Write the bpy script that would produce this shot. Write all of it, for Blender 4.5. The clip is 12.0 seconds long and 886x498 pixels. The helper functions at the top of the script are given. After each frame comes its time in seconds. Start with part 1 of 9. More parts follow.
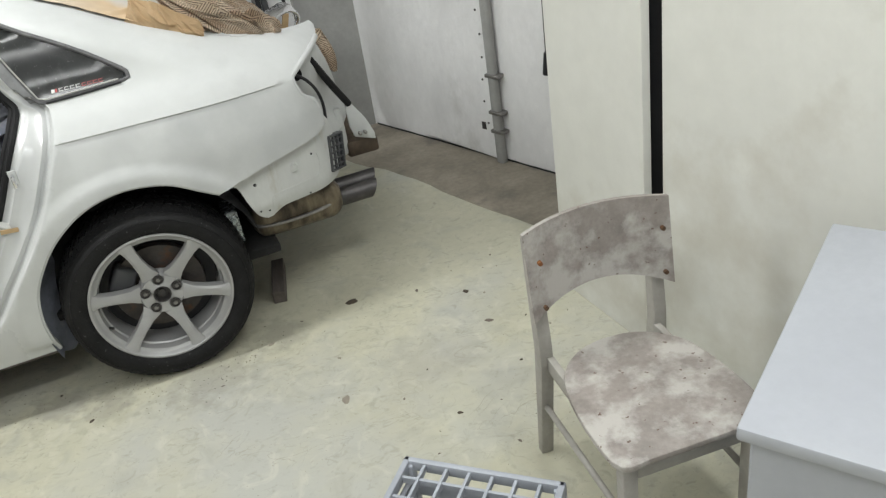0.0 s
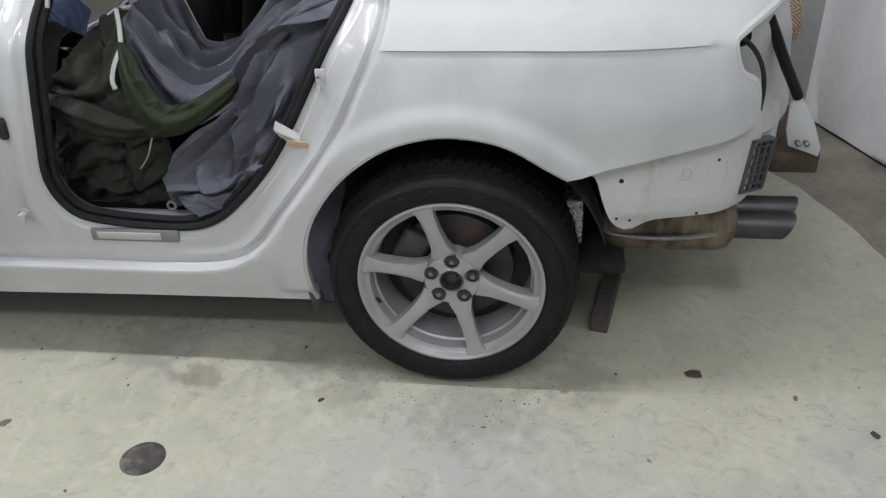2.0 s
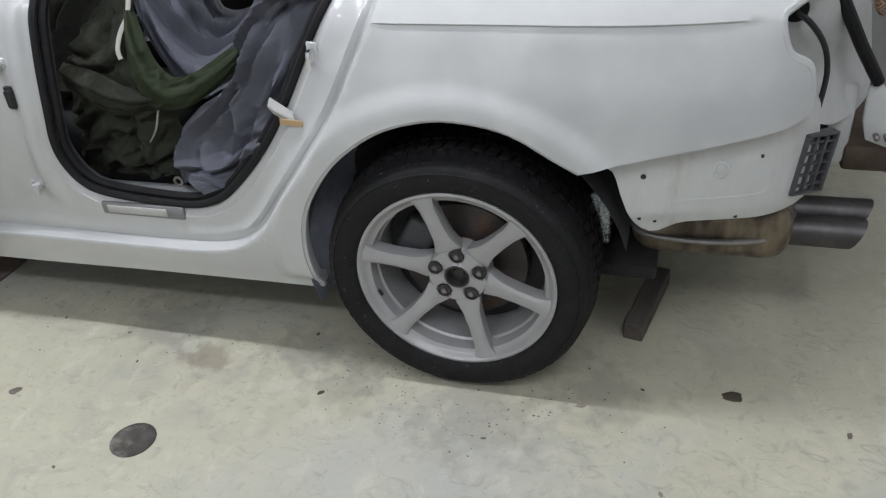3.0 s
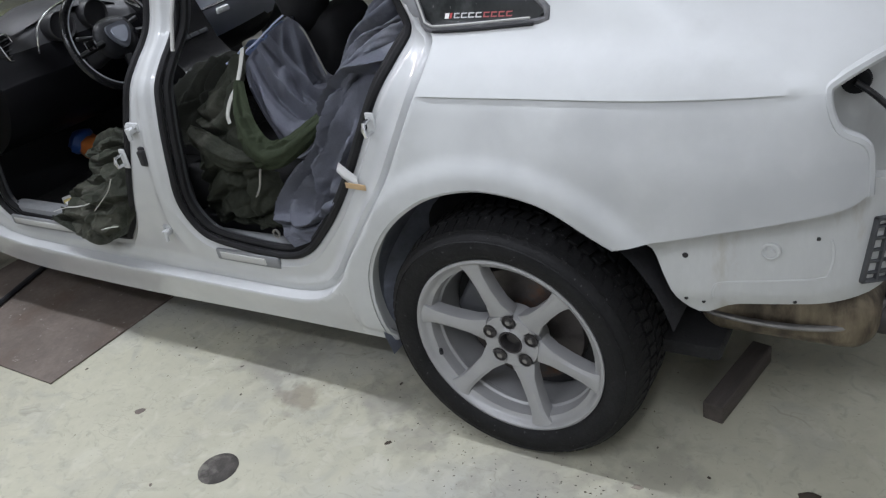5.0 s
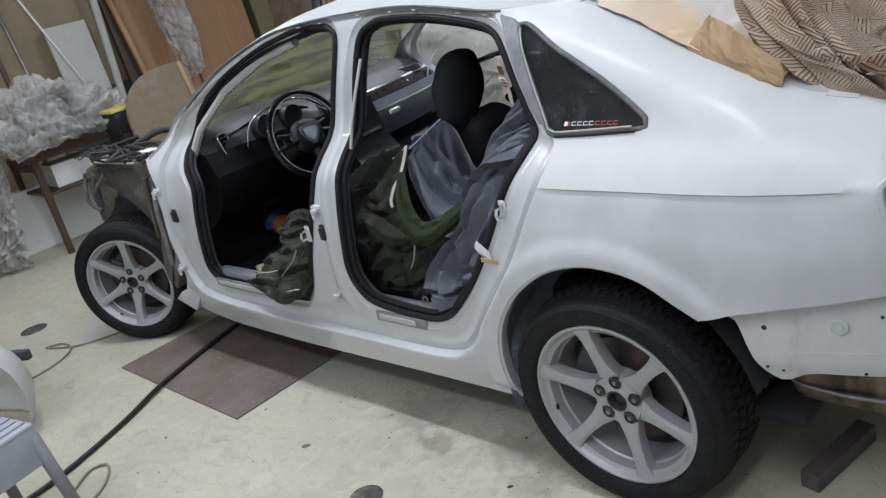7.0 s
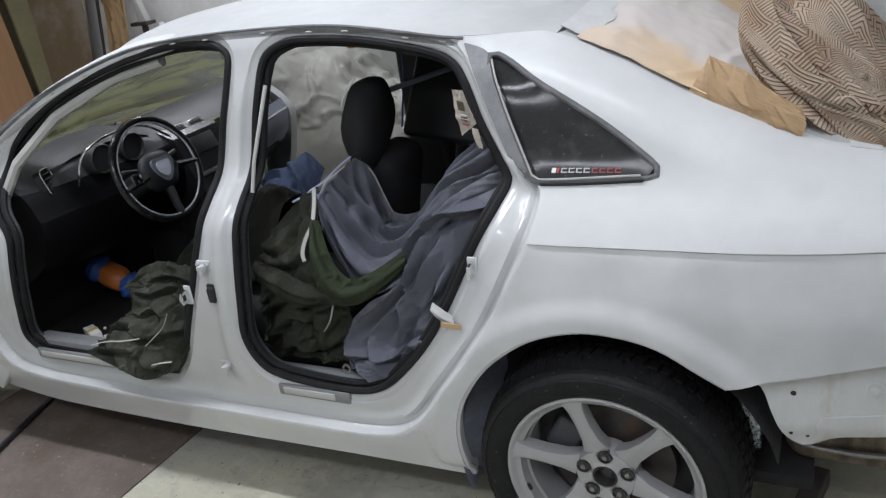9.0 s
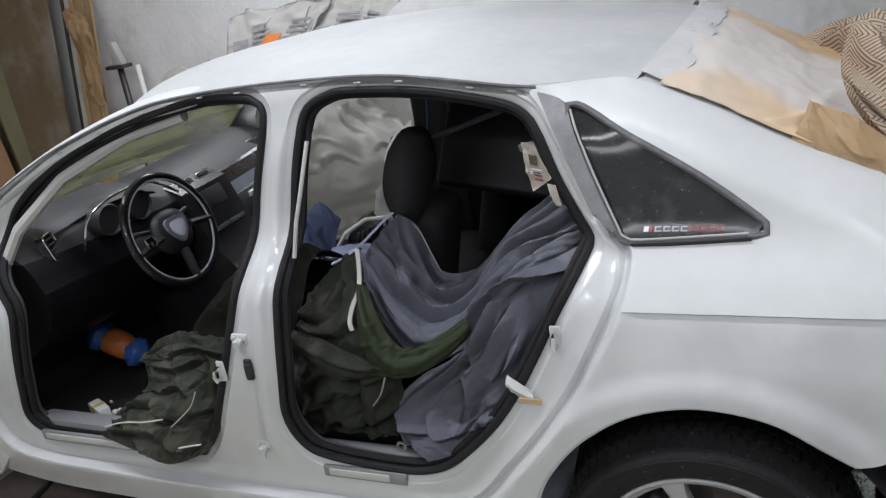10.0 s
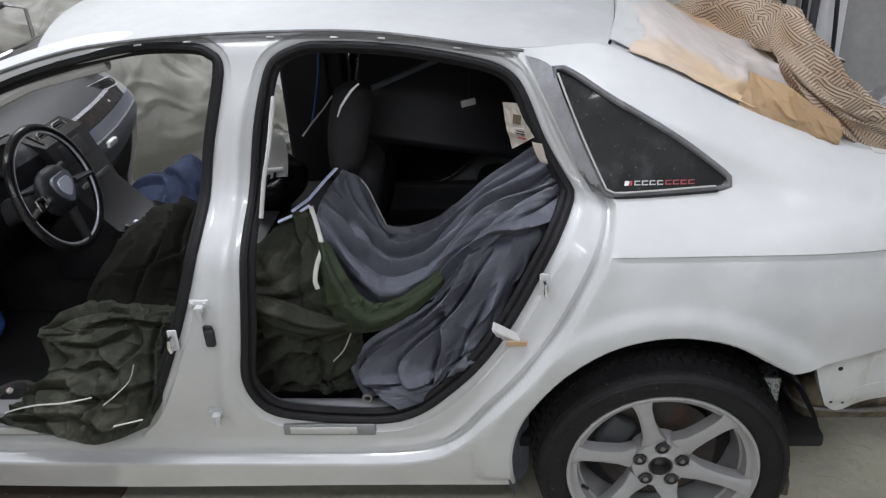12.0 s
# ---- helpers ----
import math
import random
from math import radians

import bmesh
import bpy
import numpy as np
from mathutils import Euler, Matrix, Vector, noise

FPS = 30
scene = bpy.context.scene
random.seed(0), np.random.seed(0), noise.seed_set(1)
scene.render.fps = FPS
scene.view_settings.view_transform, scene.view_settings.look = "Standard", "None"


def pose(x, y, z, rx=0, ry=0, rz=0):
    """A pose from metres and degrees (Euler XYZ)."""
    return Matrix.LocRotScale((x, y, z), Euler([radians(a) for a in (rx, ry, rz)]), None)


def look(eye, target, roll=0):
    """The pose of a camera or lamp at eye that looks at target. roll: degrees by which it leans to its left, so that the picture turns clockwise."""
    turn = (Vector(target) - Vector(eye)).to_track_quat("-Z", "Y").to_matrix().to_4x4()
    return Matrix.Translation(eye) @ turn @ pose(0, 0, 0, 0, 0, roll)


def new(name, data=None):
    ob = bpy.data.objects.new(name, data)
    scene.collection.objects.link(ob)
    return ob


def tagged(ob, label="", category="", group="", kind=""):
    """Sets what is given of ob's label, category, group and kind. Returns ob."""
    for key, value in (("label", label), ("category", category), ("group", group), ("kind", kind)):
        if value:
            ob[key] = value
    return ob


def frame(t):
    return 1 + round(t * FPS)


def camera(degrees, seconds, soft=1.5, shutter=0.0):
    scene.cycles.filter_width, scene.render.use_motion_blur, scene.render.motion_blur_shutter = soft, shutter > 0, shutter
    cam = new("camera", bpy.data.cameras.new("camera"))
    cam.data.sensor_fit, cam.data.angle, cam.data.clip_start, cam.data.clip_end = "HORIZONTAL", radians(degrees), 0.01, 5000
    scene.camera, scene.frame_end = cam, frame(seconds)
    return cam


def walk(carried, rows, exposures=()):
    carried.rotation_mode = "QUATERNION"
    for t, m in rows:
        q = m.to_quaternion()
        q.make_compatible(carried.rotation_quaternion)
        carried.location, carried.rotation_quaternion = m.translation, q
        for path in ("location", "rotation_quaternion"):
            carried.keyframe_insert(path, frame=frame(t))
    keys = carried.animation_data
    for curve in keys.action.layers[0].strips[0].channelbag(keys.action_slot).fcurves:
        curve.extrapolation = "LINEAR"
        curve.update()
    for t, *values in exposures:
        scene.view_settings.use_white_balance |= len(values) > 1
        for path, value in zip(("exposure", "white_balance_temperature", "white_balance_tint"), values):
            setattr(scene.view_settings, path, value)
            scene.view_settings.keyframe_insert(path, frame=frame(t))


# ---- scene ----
cam = camera(57.8, 12.0, soft=1.3)
PATH = [
    (0, (0.146, -2.604, 1.678), (0.711, -0.952, 0.704), -9.2),
    (0.2, (0.166, -2.486, 1.675), (0.455, -0.74, 0.743), -9.2),
    (0.4, (0.161, -2.363, 1.66), (0.225, -0.581, 0.755), -8.6),
    (0.5, (0.151, -2.311, 1.666), (0.14, -0.526, 0.765), -7.8),
    (1, (0.209, -2.066, 1.641), (-0.015, -0.278, 0.773), -4.8),
    (1.5, (0.204, -1.827, 1.54), (0.013, -0.072, 0.601), -2.5),
    (2, (0.216, -1.675, 1.47), (-0.017, 0.012, 0.421), -2.4),
    (2.5, (0.349, -1.569, 1.423), (-0.041, 0.067, 0.341), -3.6),
    (2.7, (0.392, -1.513, 1.411), (-0.048, 0.106, 0.323), -4.1),
    (4.3, (0.692, -1.278, 1.425), (-0.18, 0.136, 0.312), -10.9),
    (4.5, (0.693, -1.257, 1.412), (-0.197, 0.161, 0.318), -11.0),
    (5, (0.807, -1.274, 1.444), (-0.222, 0.141, 0.475), -11.6),
    (5.5, (0.928, -1.275, 1.46), (-0.228, 0.095, 0.573), -13.7),
    (6, (1.036, -1.352, 1.478), (-0.198, -0.016, 0.645), -15.1),
    (6.5, (1.123, -1.499, 1.531), (-0.215, -0.211, 0.789), -14.8),
    (7, (1.101, -1.487, 1.547), (-0.269, -0.21, 0.846), -13.9),
    (7.5, (1.014, -1.4, 1.571), (-0.294, -0.052, 0.883), -13.4),
    (7.7, (0.98, -1.365, 1.574), (-0.294, 0.013, 0.884), -13.2),
    (9.3, (0.427, -1.494, 1.62), (-0.42, 0.158, 0.877), -8.2),
    (9.5, (0.42, -1.4, 1.607), (-0.486, 0.241, 0.91), -8.2),
    (10, (0.175, -1.399, 1.666), (-0.627, 0.287, 0.95), -9.8),
    (10.5, (-0.066, -1.414, 1.721), (-0.674, 0.312, 0.915), -10.0),
    (11, (-0.228, -1.369, 1.771), (-0.71, 0.383, 0.935), -7.9),
    (11.5, (-0.358, -1.417, 1.787), (-0.68, 0.332, 0.871), -5.3),
    (12, (-0.379, -1.572, 1.788), (-0.54, 0.196, 0.867), -3.5),
]
EXPOSURES = [(0.0, -0.50, 6650, 7), (1.0, -0.66, 6250, 11), (2.5, -0.72, 6250, 13), (4.5, -0.71, 6040, 14), (7.5, -0.71, 6000, 14), (9.5, -0.78, 6180, 14), (12.0, -0.72, 6230, 15)]
walk(cam, [(t, look(eye, target, roll)) for t, eye, target, roll in PATH], EXPOSURES)

# ---- world and lights ----
world = bpy.data.worlds.new("world")
scene.world = world
world.use_nodes = True
world.node_tree.nodes["Background"].inputs[0].default_value = (0.75, 0.8, 0.85, 1)
world.node_tree.nodes["Background"].inputs[1].default_value = 0.05


def area_lamp(name, eye, target, sx, sy, watts, colour):
    d = bpy.data.lights.new(name, "AREA")
    d.shape, d.size, d.size_y, d.energy, d.color = "RECTANGLE", sx, sy, watts, colour
    ob = new(name, d)
    ob.matrix_world = look(eye, target)
    return ob


# Tubes over the car follow its floor shadow; the others are added fill.
LAMPS = [
    ("tube_light", (-0.45, -0.06, 3.2), (-0.45, -0.06, 0), 1.8, 0.12, 54, (0.96, 0.98, 1.0)),
    ("tube_light", (-2.3, -0.06, 3.2), (-2.3, -0.06, 0), 1.8, 0.12, 74, (0.96, 0.98, 1.0)),
    ("tube_light", (-1.0, -2.4, 3.2), (-1.0, -2.4, 0), 2.4, 0.25, 62, (0.96, 0.98, 1.0)),
    ("tube_light", (-1.0, -3.85, 3.2), (-1.1, 0.8, 0.7), 2.4, 0.2, 40, (0.96, 0.98, 1.0)),
    ("tube_light", (1.2, -1.9, 3.2), (1.2, -1.9, 0), 0.25, 1.8, 56, (0.96, 0.98, 1.0)),
    ("tube_light", (-2.4, 3.0, 3.2), (-2.4, 3.0, 0), 1.8, 0.12, 110, (0.96, 0.98, 1.0)),
    ("tube_light", (-4.6, 0.4, 3.2), (-4.6, 0.4, 0), 1.2, 0.12, 30, (1.0, 0.96, 0.9)),
]
for n, e, g, sx, sy, w, c in LAMPS:
    area_lamp(n + "_glow", e, g, sx, sy, w, c)

bulb_light = bpy.data.lights.new("work_lamp_glow", "POINT")
bulb_light.energy, bulb_light.shadow_soft_size, bulb_light.color = 24, 0.06, (0.95, 0.97, 1.0)
new("work_lamp_glow", bulb_light).matrix_world = pose(-2.81, 2.07, 1.16)

# ---- materials ----
def material(name, base, rough=0.6, metal=0.0, vary=0.15, scale=6.0, fine=60.0, bump=0.15, coat=0.0, stain=None, stain_at=0.55, speck=None, stretch=(1, 1, 1), rand=0.0, ior=1.45):
    m = bpy.data.materials.new(name)
    m.use_nodes = True
    nt = m.node_tree
    n, l = nt.nodes, nt.links
    b = n["Principled BSDF"]
    b.inputs["Metallic"].default_value = metal
    b.inputs["Coat Weight"].default_value = coat
    b.inputs["Coat Roughness"].default_value = 0.08
    b.inputs["IOR"].default_value = ior
    tc = n.new("ShaderNodeTexCoord")
    mp = n.new("ShaderNodeMapping")
    mp.inputs["Scale"].default_value = stretch
    l.new(tc.outputs["Object"], mp.inputs["Vector"])

    def noise_tex(s, detail=5.0):
        t = n.new("ShaderNodeTexNoise")
        t.inputs["Scale"].default_value = s
        t.inputs["Detail"].default_value = detail
        t.inputs["Roughness"].default_value = 0.62
        l.new(mp.outputs["Vector"], t.inputs["Vector"])
        return t.outputs["Fac"]

    def mix(fac, a, c, kind="MIX"):
        x = n.new("ShaderNodeMix")
        x.data_type, x.blend_type = "RGBA", kind
        if isinstance(fac, float):
            x.inputs["Factor"].default_value = fac
        else:
            l.new(fac, x.inputs["Factor"])
        for sock, v in ((x.inputs["A"], a), (x.inputs["B"], c)):
            if isinstance(v, tuple):
                sock.default_value = (*v[:3], 1)
            else:
                l.new(v, sock)
        return x.outputs["Result"]

    def ramp(fac, lo, hi):
        r = n.new("ShaderNodeMapRange")
        r.inputs["From Min"].default_value, r.inputs["From Max"].default_value = lo, hi
        l.new(fac, r.inputs["Value"])
        return r.outputs["Result"]

    big, small = noise_tex(scale), noise_tex(fine)
    dark = tuple(c * (1 - vary) for c in base)
    lite = tuple(min(1, c * (1 + vary)) for c in base)
    col = mix(ramp(big, 0.3, 0.7), dark, lite)
    col = mix(ramp(small, 0.25, 0.75), col, mix(0.5, col, tuple(c * (1 - 1.6 * vary) for c in base)))
    if stain:
        col = mix(ramp(noise_tex(scale * 0.45, 8.0), stain_at, stain_at + 0.12), col, stain)
    if speck:
        col = mix(ramp(noise_tex(fine * 0.7, 2.0), 0.68, 0.72), col, speck)
    if rand:
        oi = n.new("ShaderNodeObjectInfo")
        hs = n.new("ShaderNodeHueSaturation")
        l.new(ramp(oi.outputs["Random"], -1e-6, 1.0), hs.inputs["Fac"])
        hs.inputs["Fac"].default_value = 1
        hs.inputs["Value"].default_value = 1 - rand
        l.new(col, hs.inputs["Color"])
        col = hs.outputs["Color"]
    l.new(col, b.inputs["Base Color"])
    rr = n.new("ShaderNodeMapRange")
    rr.inputs["To Min"].default_value, rr.inputs["To Max"].default_value = max(0.02, rough - 0.12), min(1, rough + 0.1)
    l.new(small, rr.inputs["Value"])
    l.new(rr.outputs["Result"], b.inputs["Roughness"])
    if bump:
        bp = n.new("ShaderNodeBump")
        bp.inputs["Strength"].default_value = bump
        bp.inputs["Distance"].default_value = 0.01
        l.new(small, bp.inputs["Height"])
        l.new(bp.outputs["Normal"], b.inputs["Normal"])
    return m


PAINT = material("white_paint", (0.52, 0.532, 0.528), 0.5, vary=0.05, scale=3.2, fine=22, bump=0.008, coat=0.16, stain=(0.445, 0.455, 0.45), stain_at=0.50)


def grey_patch(m):
    """A greyer, mottled patch on the rear quarter, below the crease."""
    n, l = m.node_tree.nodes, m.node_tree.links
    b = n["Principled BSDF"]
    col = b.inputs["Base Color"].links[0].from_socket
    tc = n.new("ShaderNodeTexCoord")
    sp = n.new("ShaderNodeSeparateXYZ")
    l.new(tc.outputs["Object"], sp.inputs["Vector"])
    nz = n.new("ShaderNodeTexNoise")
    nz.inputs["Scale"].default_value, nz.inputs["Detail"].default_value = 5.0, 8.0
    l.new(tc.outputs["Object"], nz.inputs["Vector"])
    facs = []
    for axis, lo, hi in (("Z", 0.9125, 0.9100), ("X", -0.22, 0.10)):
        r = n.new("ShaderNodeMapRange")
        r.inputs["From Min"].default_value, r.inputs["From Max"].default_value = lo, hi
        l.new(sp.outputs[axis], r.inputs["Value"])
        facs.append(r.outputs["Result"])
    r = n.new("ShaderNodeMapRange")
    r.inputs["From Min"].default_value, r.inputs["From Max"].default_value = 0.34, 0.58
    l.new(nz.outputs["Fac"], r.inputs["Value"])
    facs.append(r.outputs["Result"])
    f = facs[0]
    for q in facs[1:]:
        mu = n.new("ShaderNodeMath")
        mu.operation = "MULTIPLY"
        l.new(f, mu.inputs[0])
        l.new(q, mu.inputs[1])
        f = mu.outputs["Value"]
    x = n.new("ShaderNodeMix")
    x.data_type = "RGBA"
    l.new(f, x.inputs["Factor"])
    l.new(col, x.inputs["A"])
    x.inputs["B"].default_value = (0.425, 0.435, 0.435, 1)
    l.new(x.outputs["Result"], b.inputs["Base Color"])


grey_patch(PAINT)


def patchy_gloss(m, coat, rough):
    """Clear coat that has gone dull in patches."""
    n, l = m.node_tree.nodes, m.node_tree.links
    b = n["Principled BSDF"]
    tc = n.new("ShaderNodeTexCoord")
    nz = n.new("ShaderNodeTexNoise")
    nz.inputs["Scale"].default_value, nz.inputs["Detail"].default_value = 8.0, 10.0
    l.new(tc.outputs["Object"], nz.inputs["Vector"])
    r = n.new("ShaderNodeMapRange")
    r.inputs["From Min"].default_value, r.inputs["From Max"].default_value, r.inputs["To Max"].default_value = 0.44, 0.62, coat
    l.new(nz.outputs["Fac"], r.inputs["Value"])
    l.new(r.outputs["Result"], b.inputs["Coat Weight"])
    b.inputs["Coat Roughness"].default_value = rough


patchy_gloss(PAINT, 0.32, 0.20)
GLOSSPAINT = material("glossy_white_paint", (0.49, 0.50, 0.50), 0.34, vary=0.05, scale=3.2, fine=22, bump=0.006, coat=0.9, stain=(0.43, 0.44, 0.44), stain_at=0.52)
PRIMER = material("grey_white_primer", (0.50, 0.51, 0.50), 0.5, vary=0.07, scale=7, fine=40, bump=0.03, stain=(0.36, 0.325, 0.265), stain_at=0.63, stretch=(2.2, 2.2, 0.7))
RUBBER = material("black_rubber", (0.015, 0.015, 0.016), 0.7, ior=1.3, vary=0.25, scale=14, fine=90, bump=0.1)
TYRE = material("tyre_rubber", (0.012, 0.012, 0.0125), 0.68, ior=1.30, vary=0.35, scale=18, fine=120, bump=0.25, speck=(0.06, 0.06, 0.06))
ALLOY = material("grey_alloy", (0.37, 0.37, 0.37), 0.42, metal=0.25, vary=0.06, scale=20, fine=160, bump=0.03)
STEEL = material("dull_steel", (0.28, 0.27, 0.26), 0.45, metal=0.8, vary=0.25, scale=18, fine=90, bump=0.1)
RUST = material("rusty_iron", (0.13, 0.075, 0.045), 0.7, metal=0.4, vary=0.4, scale=12, fine=70, bump=0.2, stain=(0.24, 0.1, 0.04), stain_at=0.5)
BLACK = material("black_plastic", (0.018, 0.018, 0.02), 0.5, vary=0.2, scale=12, fine=200, bump=0.08)
DARKGREY = material("dark_grey_plastic", (0.06, 0.062, 0.066), 0.5, vary=0.15, scale=10, fine=200, bump=0.08)
CHROME = material("chrome", (0.8, 0.8, 0.82), 0.15, metal=1.0, vary=0.03, bump=0)
BARE = material("bare_concrete", (0.27, 0.24, 0.195), 0.85, vary=0.25, scale=5, fine=45, bump=0.4, stain=(0.15, 0.135, 0.12))
WALLW = material("whitewashed_wall", (0.76, 0.76, 0.765), 0.75, vary=0.10, scale=2.6, fine=24, bump=0.4, stain=(0.50, 0.495, 0.48), stain_at=0.56, stretch=(1.1, 1.1, 0.75))
CONCRETE = material("grey_concrete_wall", (0.33, 0.33, 0.32), 0.85, vary=0.15, scale=3, fine=30, bump=0.3)
OLIVE = material("olive_wall", (0.27, 0.235, 0.15), 0.8, vary=0.15, scale=2, fine=25, bump=0.2)
BOARD = material("whitewashed_board", (0.64, 0.64, 0.60), 0.6, vary=0.07, scale=2, fine=14, bump=0.08, stain=(0.50, 0.48, 0.42), stain_at=0.6)
WOOD = material("brown_veneer", (0.36, 0.21, 0.11), 0.5, vary=0.15, scale=3, fine=20, bump=0.05, stretch=(6, 6, 0.4))
DARKWOOD = material("dark_wood", (0.07, 0.045, 0.03), 0.55, vary=0.25, scale=4, fine=30, bump=0.1, stretch=(5, 5, 0.6))
HARDBOARD = material("brown_hardboard", (0.155, 0.128, 0.108), 0.65, vary=0.25, scale=5, fine=60, bump=0.12, stain=(0.115, 0.085, 0.065), stain_at=0.52, speck=(0.26, 0.24, 0.21))

WHITEP = material("white_plastic", (0.75, 0.75, 0.73), 0.4, vary=0.04, bump=0.02)
REDP = material("red_print", (0.45, 0.05, 0.05), 0.4, vary=0.05, bump=0.0)
LINING = material("dark_roof_lining", (0.05, 0.05, 0.052), 0.9, vary=0.1, bump=0.2)
LIGHTTRIM = material("pale_grey_trim", (0.42, 0.42, 0.40), 0.7, vary=0.06, fine=150, bump=0.1)
GREYRUBBER = material("dusty_grey_rubber", (0.13, 0.13, 0.135), 0.6, vary=0.3, scale=16, fine=90, bump=0.1, stain=(0.24, 0.24, 0.24), stain_at=0.55)
QGLASS = material("dusty_tinted_glass", (0.02, 0.022, 0.022), 0.12, vary=0.3, scale=14, fine=160, bump=0.0, speck=(0.10, 0.10, 0.10), stain=(0.045, 0.047, 0.047), stain_at=0.52)


def glow():
    m = bpy.data.materials.new("lit_bulb")
    m.use_nodes = True
    b = m.node_tree.nodes["Principled BSDF"]
    b.inputs["Emission Color"].default_value = (0.95, 0.97, 1.0, 1)
    b.inputs["Emission Strength"].default_value = 14
    return m


GLOW = glow()


def dusty_screen():
    """Windscreen glass under a thin olive film of dust and overspray."""
    m = bpy.data.materials.new("dusty_windscreen")
    m.use_nodes = True
    n, l = m.node_tree.nodes, m.node_tree.links
    out = n["Material Output"]
    b = n["Principled BSDF"]
    b.inputs["Base Color"].default_value = (0.80, 0.84, 0.70, 1)
    b.inputs["Transmission Weight"].default_value = 1
    b.inputs["Roughness"].default_value = 0.0
    tr = n.new("ShaderNodeBsdfTranslucent")
    tr.inputs["Color"].default_value = (0.13, 0.135, 0.072, 1)
    tc = n.new("ShaderNodeTexCoord")
    mp = n.new("ShaderNodeMapping")
    mp.inputs["Scale"].default_value = (4.0, 1.0, 4.0)
    nz = n.new("ShaderNodeTexNoise")
    nz.inputs["Scale"].default_value, nz.inputs["Detail"].default_value, nz.inputs["Distortion"].default_value = 2.6, 8.0, 0.6
    l.new(tc.outputs["Object"], mp.inputs["Vector"])
    l.new(mp.outputs["Vector"], nz.inputs["Vector"])
    r = n.new("ShaderNodeMapRange")
    r.inputs["From Min"].default_value, r.inputs["From Max"].default_value = 0.40, 0.62
    r.inputs["To Min"].default_value, r.inputs["To Max"].default_value = 0.22, 0.75
    l.new(nz.outputs["Fac"], r.inputs["Value"])
    mx = n.new("ShaderNodeMixShader")
    l.new(r.outputs["Result"], mx.inputs["Fac"])
    l.new(b.outputs["BSDF"], mx.inputs[1])
    l.new(tr.outputs["BSDF"], mx.inputs[2])
    l.new(mx.outputs["Shader"], out.inputs["Surface"])
    return m


CLEARGLASS = dusty_screen()

PAPER = material("brown_masking_paper", (0.50, 0.35, 0.19), 0.6, vary=0.1, scale=6, fine=30, bump=0.05)
PALEPAPER = material("overspray_white_paper", (0.60, 0.55, 0.48), 0.6, vary=0.06, scale=5, fine=30, bump=0.03)
GREYCLOTH = material("grey_blue_cloth", (0.188, 0.197, 0.238), 0.95, vary=0.17, scale=7, fine=260, bump=0.16, stain=(0.33, 0.34, 0.375), stain_at=0.55)
GREENCLOTH = material("dark_green_cloth", (0.056, 0.061, 0.044), 0.95, vary=0.28, scale=8, fine=160, bump=0.3, stain=(0.135, 0.136, 0.108), stain_at=0.55)
# Darker copy of the jacket cloth; the cabin's shade is in its colour.
SHADECLOTH = material("shaded_green_cloth", (0.026, 0.028, 0.021), 0.95, vary=0.25, scale=8, fine=160, bump=0.3, stain=(0.05, 0.052, 0.04), stain_at=0.56)
BRIGHTGREEN = material("mid_green_cloth", (0.052, 0.068, 0.036), 0.9, vary=0.15, scale=6, fine=160, bump=0.2)
GREYTRIM = material("dusty_grey_trim", (0.21, 0.213, 0.218), 0.6, vary=0.25, scale=14, fine=80, bump=0.06)
STICKERRED = material("sticker_red", (0.30, 0.06, 0.06), 0.5, vary=0.1, bump=0.0)
# Primer white toned darker to offset the strong light on the roof.
TONEDPRIMER = material("toned_white_primer", (0.405, 0.415, 0.41), 0.62, vary=0.06, scale=4, fine=26, bump=0.01, stain=(0.36, 0.37, 0.365), stain_at=0.5)
CABINETMAT = material("blue_white_laminate", (0.36, 0.375, 0.41), 0.4, vary=0.06, scale=4, fine=40, bump=0.02, stain=(0.30, 0.315, 0.345), stain_at=0.55)
STICKERGREY = material("sticker_white", (0.5, 0.5, 0.5), 0.5, vary=0.1, bump=0.0)
GREYBLUEP = material("grey_blue_plastic", (0.42, 0.45, 0.52), 0.45, vary=0.08, scale=10, fine=260, bump=0.08)
GLOSSBLACK = material("gloss_black_plastic", (0.012, 0.012, 0.013), 0.22, vary=0.1, bump=0.01)
PIPING = material("pale_piping", (0.42, 0.42, 0.38), 0.8, vary=0.15, bump=0.1)
SEATCLOTH = material("black_seat_fabric", (0.02, 0.02, 0.021), 0.95, vary=0.2, scale=10, fine=220, bump=0.25)
CARPET = material("black_carpet", (0.014, 0.014, 0.014), 1.0, vary=0.4, scale=12, fine=150, bump=0.4)
SATIN = material("satin_silver", (0.55, 0.56, 0.60), 0.35, metal=0.35, vary=0.04, bump=0.01)
SILVERTRIM = material("silver_trim", (0.35, 0.37, 0.42), 0.35, metal=0.7, vary=0.05, bump=0.02)
PLANKMAT = material("raw_timber", (0.42, 0.29, 0.16), 0.7, vary=0.2, scale=4, fine=30, bump=0.15, stretch=(6, 6, 0.5))
STEELDARK = material("sooty_steel", (0.085, 0.08, 0.08), 0.45, metal=0.6, vary=0.3, scale=14, fine=60, bump=0.1)
BRONZE = material("stained_brown_steel", (0.20, 0.165, 0.115), 0.5, metal=0.45, vary=0.4, scale=14, fine=50, bump=0.15, stain=(0.055, 0.042, 0.032), stain_at=0.47, stretch=(1.6, 1.6, 0.5))
FOIL = material("crinkled_foil", (0.55, 0.6, 0.62), 0.28, metal=0.9, vary=0.2, scale=30, fine=60, bump=0.9)
